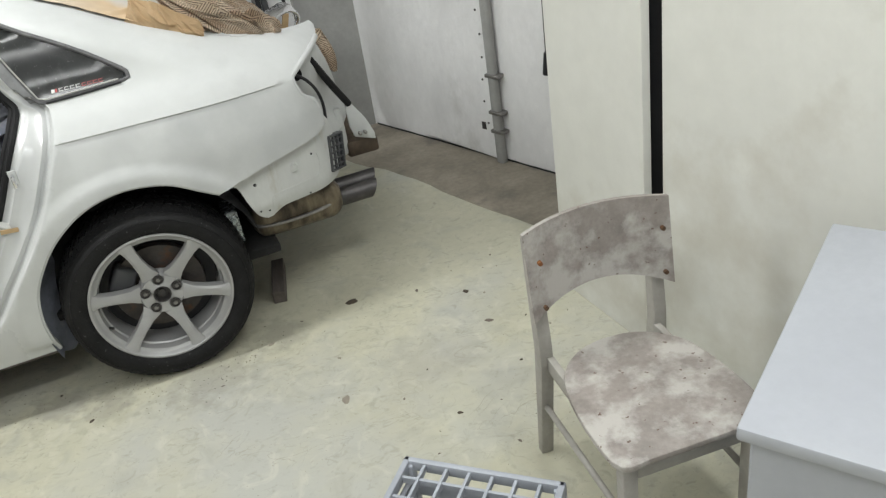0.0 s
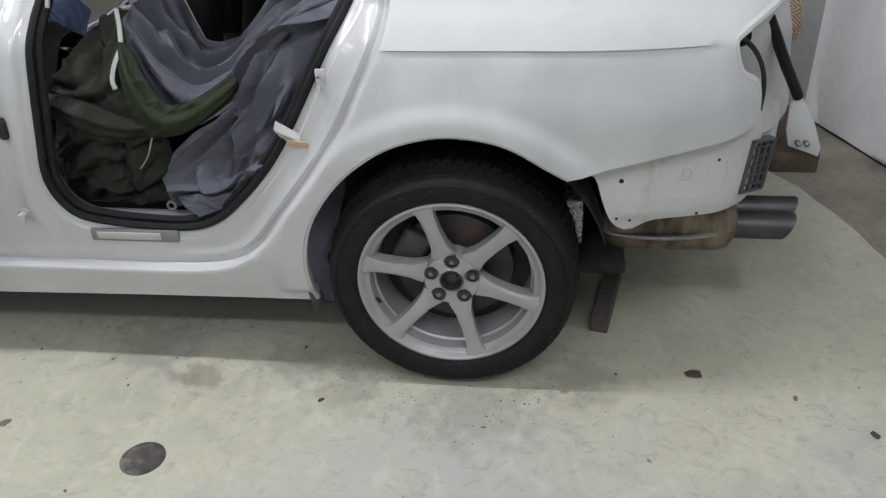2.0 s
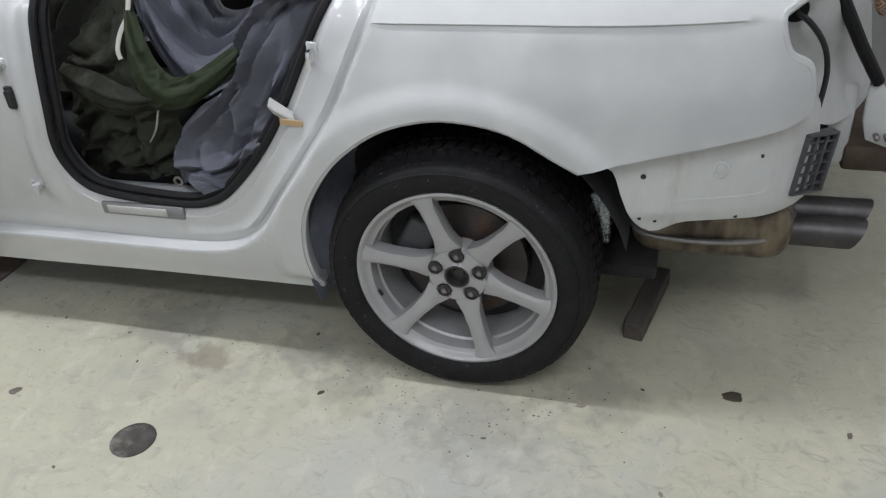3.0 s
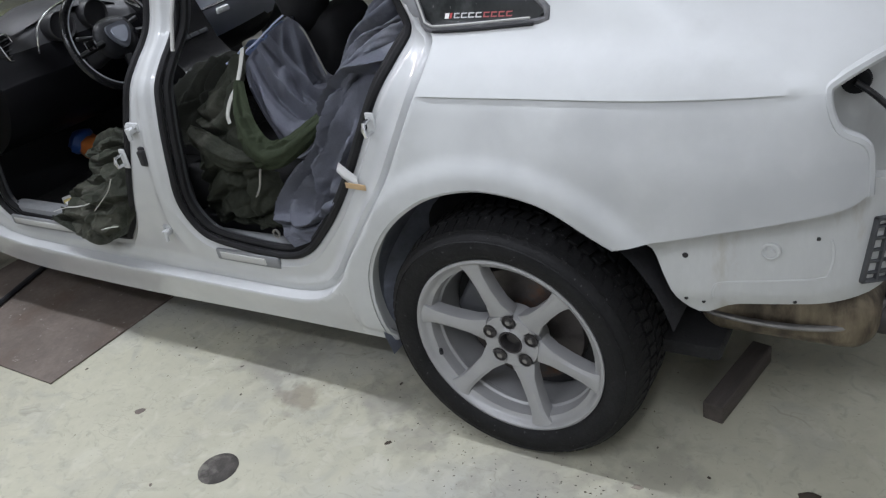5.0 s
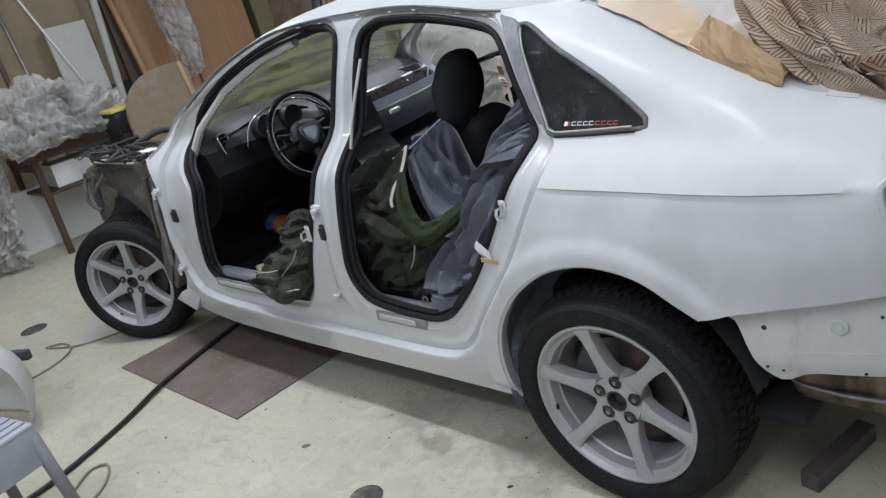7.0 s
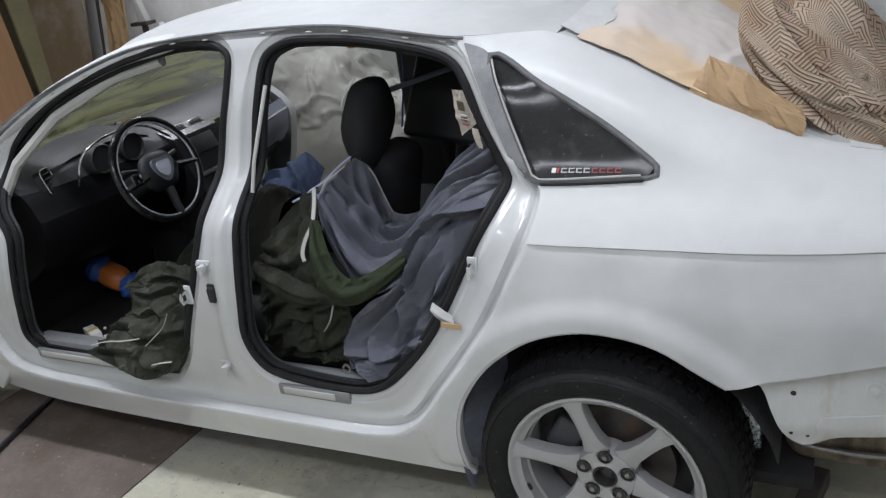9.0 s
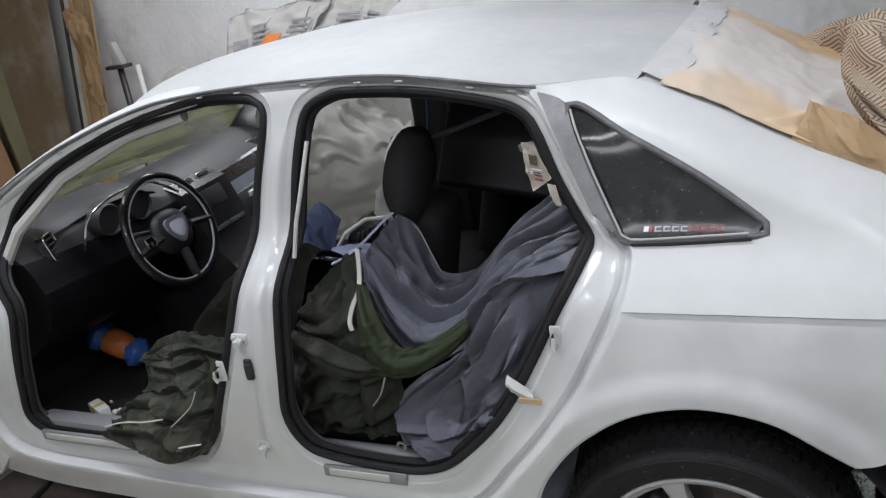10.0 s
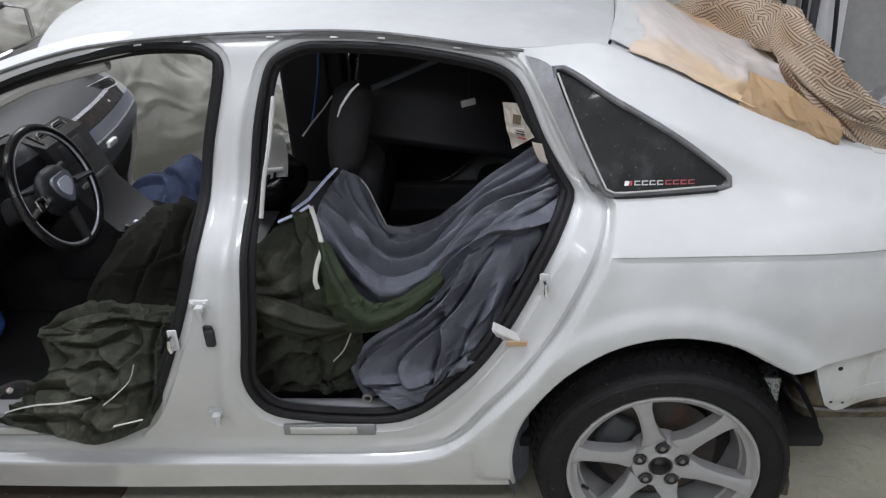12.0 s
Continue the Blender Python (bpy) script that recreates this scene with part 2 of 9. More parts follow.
SILLGREY = material("grey_sill_plastic", (0.20, 0.205, 0.21), 0.5, vary=0.12, fine=80, bump=0.05)
ARCHMAT = material("arch_liner", (0.020, 0.020, 0.023), 0.85, vary=0.35, scale=9, fine=60, bump=0.3)
ARCHBLUE = material("blue_grey_arch", (0.19, 0.205, 0.245), 0.6, vary=0.3, scale=10, fine=50, bump=0.1, stain=(0.3, 0.32, 0.36), stain_at=0.56)
BLACKSOFT = material("black_soft_plastic", (0.0150, 0.0155, 0.0175), 0.42, ior=1.38, vary=0.12, scale=10, fine=260, bump=0.12)
# Two tones of one dashboard: shade in the face's colour, light in the top's.
DASHSHADED = material("dashboard_shaded_tone", (0.006, 0.006, 0.007), 0.4, ior=1.15, vary=0.12, scale=10, fine=260, bump=0.08)
DASHLIT = material("dashboard_lit_tone", (0.025, 0.025, 0.028), 0.5, vary=0.12, scale=10, fine=300, bump=0.15)
WALNUT = material("dark_walnut_trim", (0.035, 0.022, 0.016), 0.3, vary=0.2, scale=6, fine=40, bump=0.02)
ORANGE = material("orange_plastic", (0.55, 0.17, 0.04), 0.4, vary=0.15, bump=0.05)
BLUEPL = material("blue_plastic", (0.05, 0.13, 0.42), 0.35, vary=0.15, bump=0.05)
YELLOWP = material("yellow_print", (0.6, 0.5, 0.15), 0.5, vary=0.1, bump=0.02)
BLUEWHITE = material("pale_blue_plastic", (0.5, 0.55, 0.75), 0.4, vary=0.05, bump=0.02)
BLUECLOTH = material("blue_cloth", (0.10, 0.135, 0.24), 0.9, vary=0.2, scale=6, fine=150, bump=0.2)
OLDTIMBER = material("old_dark_timber", (0.10, 0.085, 0.075), 0.8, vary=0.3, scale=6, fine=50, bump=0.3, stretch=(0.6, 5, 5))
CABLE = material("beige_cable", (0.25, 0.22, 0.15), 0.6, vary=0.15, bump=0.05)
GRIT = material("dark_grit", (0.07, 0.055, 0.04), 0.9, vary=0.3, bump=0.2)
CHAIRWOOD = material("worn_pinkish_wood", (0.27, 0.242, 0.222), 0.45, vary=0.25, scale=16, fine=70, bump=0.2, stain=(0.41, 0.39, 0.365), stain_at=0.47, speck=(0.12, 0.08, 0.06))
CHAIRLEG = material("grey_painted_wood", (0.36, 0.345, 0.315), 0.6, vary=0.15, scale=9, fine=45, bump=0.12)
CRATEMAT = material("grey_plastic", (0.33, 0.35, 0.39), 0.45, vary=0.12, scale=9, fine=60, bump=0.05, stain=(0.45, 0.46, 0.48), stain_at=0.56)
STOOLLEG = material("dark_grey_leg", (0.20, 0.20, 0.21), 0.5, vary=0.15, bump=0.05)
OLIVEBOARD = material("olive_board", (0.20, 0.185, 0.105), 0.6, vary=0.12, scale=3, fine=30, bump=0.05)
WHITEBOARD = material("stained_white_board", (0.50, 0.50, 0.47), 0.6, vary=0.08, scale=4, fine=25, bump=0.05, stain=(0.33, 0.33, 0.31), stain_at=0.5)
TEAL = material("dark_teal_paint", (0.05, 0.085, 0.075), 0.6, vary=0.12, bump=0.1)
BROWNSHEET = material("dusty_brown_panel", (0.20, 0.155, 0.10), 0.5, vary=0.15, scale=4, fine=30, bump=0.05, stain=(0.27, 0.25, 0.21), stain_at=0.5)
FILMDUST = material("dusty_masking_film", (0.45, 0.445, 0.395), 0.5, vary=0.12, scale=3, fine=14, bump=0.3, stain=(0.36, 0.355, 0.32), stain_at=0.55)
NEWS = material("newsprint", (0.52, 0.51, 0.48), 0.8, vary=0.1, scale=8, fine=80, bump=0.05)
NEWSGREY = material("newspaper_ink", (0.2, 0.2, 0.21), 0.8, vary=0.4, scale=30, fine=120, bump=0.0)
PURPLE = material("purple_print", (0.2, 0.1, 0.25), 0.7, vary=0.4, scale=30, fine=100, bump=0.0)
DISC = material("brake_iron", (0.09, 0.08, 0.075), 0.5, metal=0.6, vary=0.25, scale=14, fine=60, bump=0.1, stain=(0.17, 0.08, 0.04), stain_at=0.58)
BEAM = material("brown_dirty_steel", (0.10, 0.075, 0.055), 0.6, metal=0.4, vary=0.3, scale=12, fine=50, bump=0.15)
DRAIN = material("dusty_cast_iron", (0.075, 0.068, 0.06), 0.75, vary=0.45, scale=30, fine=120, bump=0.4, stain=(0.16, 0.15, 0.13), stain_at=0.52)
FILM = material("crumpled_plastic_film", (0.66, 0.66, 0.64), 0.22, vary=0.15, scale=5, fine=18, bump=0.3, stain=(0.33, 0.33, 0.31), stain_at=0.55)


def thin_film(m, lo, hi):
    """Let the sheet show what lies behind it, unevenly."""
    n, l = m.node_tree.nodes, m.node_tree.links
    tc = n.new("ShaderNodeTexCoord")
    nz = n.new("ShaderNodeTexNoise")
    nz.inputs["Scale"].default_value, nz.inputs["Detail"].default_value = 9.0, 8.0
    l.new(tc.outputs["Object"], nz.inputs["Vector"])
    r = n.new("ShaderNodeMapRange")
    r.inputs["From Min"].default_value, r.inputs["From Max"].default_value = 0.35, 0.65
    r.inputs["To Min"].default_value, r.inputs["To Max"].default_value = lo, hi
    l.new(nz.outputs["Fac"], r.inputs["Value"])
    tr = n.new("ShaderNodeBsdfTransparent")
    mx = n.new("ShaderNodeMixShader")
    l.new(r.outputs["Result"], mx.inputs["Fac"])
    l.new(n["Principled BSDF"].outputs["BSDF"], mx.inputs[1])
    l.new(tr.outputs["BSDF"], mx.inputs[2])
    l.new(mx.outputs["Shader"], n["Material Output"].inputs["Surface"])


thin_film(FILM, 0.10, 0.60)


def floor_material():
    """Yellowish floor paint, rubbed grey in patches, with trowel marks, stains and dark specks."""
    m = material("worn_painted_concrete", (0.465, 0.452, 0.350), 0.5, vary=0.12, scale=1.6, fine=24, bump=0.1, stain=(0.40, 0.40, 0.36), stain_at=0.50)
    n, l = m.node_tree.nodes, m.node_tree.links
    b = n["Principled BSDF"]
    col = b.inputs["Base Color"].links[0].from_socket
    tc = n.new("ShaderNodeTexCoord")

    def layer(col, scale, lo, hi, tone, amount, stretch=(1, 1, 1), detail=6.0, distort=0.0):
        mp = n.new("ShaderNodeMapping")
        mp.inputs["Scale"].default_value = stretch
        mp.inputs["Rotation"].default_value = (0, 0, 0.6)
        t = n.new("ShaderNodeTexNoise")
        t.inputs["Scale"].default_value, t.inputs["Detail"].default_value, t.inputs["Distortion"].default_value = scale, detail, distort
        l.new(tc.outputs["Object"], mp.inputs["Vector"])
        l.new(mp.outputs["Vector"], t.inputs["Vector"])
        r = n.new("ShaderNodeMapRange")
        r.inputs["From Min"].default_value, r.inputs["From Max"].default_value, r.inputs["To Max"].default_value = lo, hi, amount
        l.new(t.outputs["Fac"], r.inputs["Value"])
        x = n.new("ShaderNodeMix")
        x.data_type = "RGBA"
        l.new(r.outputs["Result"], x.inputs["Factor"])
        l.new(col, x.inputs["A"])
        x.inputs["B"].default_value = (*tone, 1)
        return x.outputs["Result"]

    col = layer(col, 5.0, 0.54, 0.76, (0.335, 0.33, 0.285), 0.72, (1, 1.2, 1), 12.0, 1.4)
    col = layer(col, 14.0, 0.58, 0.76, (0.28, 0.27, 0.225), 0.72, (1, 1.3, 1), 12.0, 1.6)
    col = layer(col, 8.0, 0.56, 0.74, (0.57, 0.56, 0.47), 0.42, (1.2, 1, 1), 12.0, 1.5)
    col = layer(col, 38.0, 0.58, 0.70, (0.28, 0.27, 0.225), 0.32, (1, 1.1, 1), 8.0, 0.8)
    col = layer(col, 85.0, 0.69, 0.73, (0.20, 0.185, 0.15), 0.6, (1, 1.4, 1), 3.0, 0.3)
    col = layer(col, 1.7, 0.60, 0.74, (0.30, 0.285, 0.24), 0.22, (1, 1, 1), 12.0, 1.0)
    # thin curling trowel marks
    for sc, wide, amount in ((2.6, 0.006, 0.5), (6.0, 0.008, 0.32)):
        mp = n.new("ShaderNodeMapping")
        mp.inputs["Scale"].default_value, mp.inputs["Rotation"].default_value = (1, 1.8, 1), (0, 0, 0.3 * sc)
        t = n.new("ShaderNodeTexNoise")
        t.inputs["Scale"].default_value, t.inputs["Detail"].default_value, t.inputs["Distortion"].default_value = sc, 3.0, 1.2
        l.new(tc.outputs["Object"], mp.inputs["Vector"])
        l.new(mp.outputs["Vector"], t.inputs["Vector"])
        off = n.new("ShaderNodeMath")
        off.operation = "SUBTRACT"
        l.new(t.outputs["Fac"], off.inputs[0])
        off.inputs[1].default_value = 0.52
        ab = n.new("ShaderNodeMath")
        ab.operation = "ABSOLUTE"
        l.new(off.outputs["Value"], ab.inputs[0])
        r = n.new("ShaderNodeMapRange")
        r.inputs["From Min"].default_value, r.inputs["From Max"].default_value, r.inputs["To Max"].default_value = wide, wide * 0.3, amount
        l.new(ab.outputs["Value"], r.inputs["Value"])
        gate = n.new("ShaderNodeTexNoise")
        gate.inputs["Scale"].default_value = 4.0
        l.new(tc.outputs["Object"], gate.inputs["Vector"])
        gr = n.new("ShaderNodeMapRange")
        gr.inputs["From Min"].default_value, gr.inputs["From Max"].default_value = 0.48, 0.62
        l.new(gate.outputs["Fac"], gr.inputs["Value"])
        mu = n.new("ShaderNodeMath")
        mu.operation = "MULTIPLY"
        l.new(r.outputs["Result"], mu.inputs[0])
        l.new(gr.outputs["Result"], mu.inputs[1])
        x = n.new("ShaderNodeMix")
        x.data_type = "RGBA"
        l.new(mu.outputs["Value"], x.inputs["Factor"])
        l.new(col, x.inputs["A"])
        x.inputs["B"].default_value = (0.27, 0.255, 0.21, 1)
        col = x.outputs["Result"]
    # oil and rust stains near the car
    for cx, cy, rad, tone in ((-0.72, -0.03, 0.11, (0.10, 0.06, 0.04)), (-0.45, 0.05, 0.16, (0.20, 0.19, 0.17)), (-0.9, 0.1, 0.2, (0.2, 0.19, 0.17)), (0.05, -0.10, 0.24, (0.22, 0.21, 0.18)), (0.35, 0.02, 0.16, (0.22, 0.21, 0.18)), (-0.30, -0.05, 0.14, (0.20, 0.19, 0.16)), (0.75, -0.42, 0.2, (0.33, 0.32, 0.28))):
        ds = n.new("ShaderNodeVectorMath")
        ds.operation = "DISTANCE"
        ds.inputs[1].default_value = (cx, cy, 0)
        l.new(tc.outputs["Object"], ds.inputs[0])
        t = n.new("ShaderNodeTexNoise")
        t.inputs["Scale"].default_value, t.inputs["Detail"].default_value = 16.0, 12.0
        l.new(tc.outputs["Object"], t.inputs["Vector"])
        ad = n.new("ShaderNodeMath")
        ad.operation = "MULTIPLY_ADD"
        l.new(t.outputs["Fac"], ad.inputs[0])
        ad.inputs[1].default_value = -1.1 * rad * 2
        l.new(ds.outputs["Value"], ad.inputs[2])
        r = n.new("ShaderNodeMapRange")
        r.inputs["From Min"].default_value, r.inputs["From Max"].default_value = -0.25 * rad, -0.75 * rad
        r.inputs["To Max"].default_value = 0.42
        l.new(ad.outputs["Value"], r.inputs["Value"])
        x = n.new("ShaderNodeMix")
        x.data_type = "RGBA"
        l.new(r.outputs["Result"], x.inputs["Factor"])
        l.new(col, x.inputs["A"])
        x.inputs["B"].default_value = (*tone, 1)
        col = x.outputs["Result"]
    l.new(col, b.inputs["Base Color"])
    return m


FLOOR = floor_material()


def paper_material():
    """Brown masking paper, whitened by overspray away from the taped edge."""
    m = material("oversprayed_brown_paper", (0.60, 0.435, 0.255), 0.6, vary=0.12, scale=6, fine=30, bump=0.05)
    n, l = m.node_tree.nodes, m.node_tree.links
    b = n["Principled BSDF"]
    col = b.inputs["Base Color"].links[0].from_socket
    tc = n.new("ShaderNodeTexCoord")
    sp = n.new("ShaderNodeSeparateXYZ")
    l.new(tc.outputs["Object"], sp.inputs["Vector"])
    t = n.new("ShaderNodeTexNoise")
    t.inputs["Scale"].default_value, t.inputs["Detail"].default_value = 4.0, 6.0
    l.new(tc.outputs["Object"], t.inputs["Vector"])
    ad = n.new("ShaderNodeMath")
    ad.operation = "MULTIPLY_ADD"
    l.new(t.outputs["Fac"], ad.inputs[0])
    ad.inputs[1].default_value = 0.24
    l.new(sp.outputs["Y"], ad.inputs[2])
    facs = []
    for lo, hi in ((0.54, 0.60), (1.10, 1.06)):
        r = n.new("ShaderNodeMapRange")
        r.inputs["From Min"].default_value, r.inputs["From Max"].default_value = lo, hi
        l.new(ad.outputs["Value"], r.inputs["Value"])
        facs.append(r.outputs["Result"])
    mu = n.new("ShaderNodeMath")
    mu.operation = "MULTIPLY"
    l.new(facs[0], mu.inputs[0])
    l.new(facs[1], mu.inputs[1])
    # a light mist of overspray over the upper part of the brown paper too
    up = n.new("ShaderNodeMapRange")
    up.inputs["From Min"].default_value, up.inputs["From Max"].default_value, up.inputs["To Max"].default_value = 0.22, 0.0, 0.5
    l.new(sp.outputs["X"], up.inputs["Value"])
    mm = n.new("ShaderNodeMath")
    mm.operation = "MAXIMUM"
    l.new(mu.outputs["Value"], mm.inputs[0])
    l.new(up.outputs["Result"], mm.inputs[1])
    x = n.new("ShaderNodeMix")
    x.data_type = "RGBA"
    l.new(mm.outputs["Value"], x.inputs["Factor"])
    l.new(col, x.inputs["A"])
    x.inputs["B"].default_value = (0.56, 0.52, 0.485, 1)
    l.new(x.outputs["Result"], b.inputs["Base Color"])
    return m


OVERSPRAY = paper_material()


def part(name, bm, mat, parent=None, label="", smooth=True, deg=42):
    """Link a bmesh as one mesh object; edges sharper than deg stay sharp."""
    bm.normal_update()
    if smooth:
        for e in bm.edges:
            if len(e.link_faces) == 2 and e.calc_face_angle(0) > radians(deg):
                e.smooth = False
    me = bpy.data.meshes.new(name)
    bm.to_mesh(me)
    bm.free()
    me.polygons.foreach_set("use_smooth", [smooth] * len(me.polygons))
    me.materials.append(mat)
    ob = new(name, me)
    if parent:
        ob.parent = parent
    if label:
        ob["label"] = label
    return ob


def thing(name, label, category, group="", kind="", at=None):
    ob = new(name)
    ob.empty_display_size = 0.1
    if at is not None:
        ob.matrix_world = at
    return tagged(ob, label, category, group, kind)


def box(x0, x1, y0, y1, z0, z1, bevel=0.0, seg=2, m=None, bm=None):
    bm2 = bmesh.new()
    bmesh.ops.create_cube(bm2, size=1.0)
    for v in bm2.verts:
        v.co = Vector(((x0 + x1) / 2 + v.co.x * (x1 - x0), (y0 + y1) / 2 + v.co.y * (y1 - y0), (z0 + z1) / 2 + v.co.z * (z1 - z0)))
    if bevel:
        bmesh.ops.bevel(bm2, geom=bm2.edges[:], offset=bevel, segments=seg, profile=0.5, affect="EDGES")
    if m is not None:
        bmesh.ops.transform(bm2, matrix=m, verts=bm2.verts)
    if bm is None:
        return bm2
    join(bm, bm2)
    return bm


def join(bm, other):
    me = bpy.data.meshes.new("tmp")
    other.to_mesh(me)
    other.free()
    bm.from_mesh(me)
    bpy.data.meshes.remove(me)
    return bm


def turned(profile, seg=48, axis="y", closed=False, m=None):
    """Revolve (radius, depth) pairs round an axis."""
    bm = bmesh.new()
    rings = []
    for r, d in profile:
        ring = []
        for k in range(seg):
            a = 2 * math.pi * k / seg
            c, s = r * math.cos(a), r * math.sin(a)
            ring.append(bm.verts.new({"y": (c, d, s), "z": (c, s, d), "x": (d, c, s)}[axis]))
        rings.append(ring)
    pairs = list(zip(rings, rings[1:])) + ([(rings[-1], rings[0])] if closed else [])
    for a, b in pairs:
        for k in range(seg):
            bm.faces.new((a[k], a[(k + 1) % seg], b[(k + 1) % seg], b[k]))
    if not closed:
        for ring in (rings[0], rings[-1]):
            if ring[0].co.length_squared >= 0:
                bm.faces.new(ring)
    bmesh.ops.recalc_face_normals(bm, faces=bm.faces)
    if m is not None:
        bmesh.ops.transform(bm, matrix=m, verts=bm.verts)
    return bm


def spline(pts, n=8, closed=False):
    """Catmull-Rom through the points (tuples of any length)."""
    p = [np.array(q, float) for q in pts]
    k = len(p)
    out = []
    for i in range(k if closed else k - 1):
        if closed:
            a, b, c, d = p[i - 1], p[i], p[(i + 1) % k], p[(i + 2) % k]
        else:
            a, b, c, d = p[max(i - 1, 0)], p[i], p[i + 1], p[min(i + 2, k - 1)]
        for j in range(n):
            t = j / n
            out.append(0.5 * ((2 * b) + (c - a) * t + (2 * a - 5 * b + 4 * c - d) * t * t + (3 * b - a - 3 * c + d) * t ** 3))
    if not closed:
        out.append(p[-1])
    return out


def tube(pts, r, seg=8, closed=False, flat=1.0, up=(0, 0, 1)):
    """A round pipe along 3D points; r may be a list."""
    bm = bmesh.new()
    p = [Vector(q) for q in pts]
    k = len(p)
    rings = []
    s = None
    for i in range(k):
        a, b = (p[i - 1], p[(i + 1) % k]) if closed else (p[max(i - 1, 0)], p[min(i + 1, k - 1)])
        t = (b - a).normalized() if (b - a).length > 1e-9 else Vector((1, 0, 0))
        if s is None:
            u = Vector(up) if abs(t.dot(Vector(up))) < 0.95 else Vector((0, 1, 0.2))
            s = t.cross(u).normalized()
        else:
            s = (s - t * s.dot(t)).normalized()
        w = s.cross(t)
        rad = r[i] if isinstance(r, (list, tuple)) else r
        rings.append([bm.verts.new(p[i] + rad * (math.cos(2 * math.pi * j / seg) * s + flat * math.sin(2 * math.pi * j / seg) * w)) for j in range(seg)])
    for i in range(k if closed else k - 1):
        a, b = rings[i], rings[(i + 1) % k]
        for j in range(seg):
            bm.faces.new((a[j], a[(j + 1) % seg], b[(j + 1) % seg], b[j]))
    if not closed:
        bm.faces.new(rings[0])
        bm.faces.new(rings[-1][::-1])
    bmesh.ops.recalc_face_normals(bm, faces=bm.faces)
    return bm


def extrude_poly(pts, axis, lo, hi, bevel=0.0):
    """A prism over a 2D outline. axis: the prism's axis."""
    bm = bmesh.new()
    put = {"x": lambda u, v, w: (w, u, v), "y": lambda u, v, w: (u, w, v), "z": lambda u, v, w: (u, v, w)}[axis]
    a = [bm.verts.new(put(u, v, lo)) for u, v in pts]
    b = [bm.verts.new(put(u, v, hi)) for u, v in pts]
    bm.faces.new(a)
    bm.faces.new(b[::-1])
    k = len(pts)
    for i in range(k):
        bm.faces.new((a[i], a[(i + 1) % k], b[(i + 1) % k], b[i]))
    bmesh.ops.recalc_face_normals(bm, faces=bm.faces)
    if bevel:
        bmesh.ops.bevel(bm, geom=bm.edges[:], offset=bevel, segments=2, profile=0.5, affect="EDGES")
    return bm

# ---- room ----
def wall(name, a, b, z0, z1, thick, mat, label, kind="structure"):
    """A wall along a to b; its face is on the left of a->b's travel, thickness to the right."""
    a, b = Vector((*a, 0)), Vector((*b, 0))
    d = (b - a).normalized()
    n = Vector((d.y, -d.x, 0)) * thick
    bm = extrude_poly([tuple(q.xy) for q in (a, b, b + n, a + n)], "z", z0, z1)
    ob = part(name, bm, mat, None, label, smooth=False)
    return tagged(ob, label, "wall", kind=kind)


H = 3.3
bm = bmesh.new()
bmesh.ops.create_grid(bm, x_segments=60, y_segments=60, size=6.0)
for v in bm.verts:
    v.co.x = v.co.x - 2.5
    v.co.z = 0.0
tagged(part("floor", bm, FLOOR), "worn pale yellow-grey painted concrete floor with stains", "floor", kind="structure")
CORNER, WDIR = Vector((1.40, 1.93)), Vector((0.5, -1.45)).normalized()
WEND = CORNER + WDIR * 7.2
wall("wall_east", tuple(WEND), tuple(CORNER), 0, H, 0.2, WALLW, "rough whitewashed wall with scuffs and stains")
wall("wall_pier", (CORNER.x, CORNER.y), (1.08, 2.02), 0, H, 0.3, CONCRETE, "bare grey concrete pier in the corner")
wall("wall_return", (1.08, 2.02), (1.08, 4.0), 0, H, 0.2, CONCRETE, "grey concrete wall")
wall("wall_north", (1.2, 3.9), (-6.6, 3.9), 0, H, 0.2, WALLW, "white painted wall behind the car")
wall("wall_west", (-6.35, 4.0), (-6.35, -4.4), 0, H, 0.2, OLIVE, "olive brown wall at the far end of the garage")
wall("wall_south", (-6.5, -4.2), (4.5, -4.2), 0, H, 0.2, WALLW, "white wall of the garage")
tagged(part("ceiling", box(-6.7, 4.6, -4.5, 4.2, H, H + 0.15), WALLW, smooth=False), "plain white ceiling", "ceiling", kind="structure")
# rough bare strip of floor along the wall
bm = bmesh.new()
rows = []
for k in range(61):
    s = 7.2 * k / 60
    c = CORNER + WDIR * s
    w = 0.41 + 0.05 * noise.noise(Vector((s * 1.7, 0, 0))) + 0.03 * noise.noise(Vector((s * 9, 3, 0))) + 0.025 * s
    n = Vector((-1.45, -0.5)).normalized()
    row = []
    for j in range(5):
        q = c + n * (w * j / 4)
        row.append(bm.verts.new((q.x, q.y, (0.006 + 0.004 * noise.noise(Vector((q.x * 9, q.y * 9, 0)))) if j < 4 else 0.0005)))
    rows.append(row)
for a, b in zip(rows, rows[1:]):
    for j in range(4):
        bm.faces.new((a[j], a[j + 1], b[j + 1], b[j]))
bmesh.ops.recalc_face_normals(bm, faces=bm.faces)
fg = bmesh.new()
gap = [CORNER + WDIR * q for q in np.linspace(0.02, 3.2, 40)]
for k, (a, b) in enumerate(zip(gap, gap[1:])):
    za, zb = (0.017 + 0.006 * noise.noise(Vector((q.x * 6, q.y * 6, 0))) for q in (a, b))
    out = Vector((WDIR.y, -WDIR.x)) if Vector((WDIR.y, -WDIR.x)).x < 0 else Vector((-WDIR.y, WDIR.x))
    a, b = a + out * 0.003, b + out * 0.003
    fg.faces.new([fg.verts.new(q) for q in ((a.x, a.y, 0.004), (b.x, b.y, 0.004), (b.x, b.y, zb), (a.x, a.y, za))])
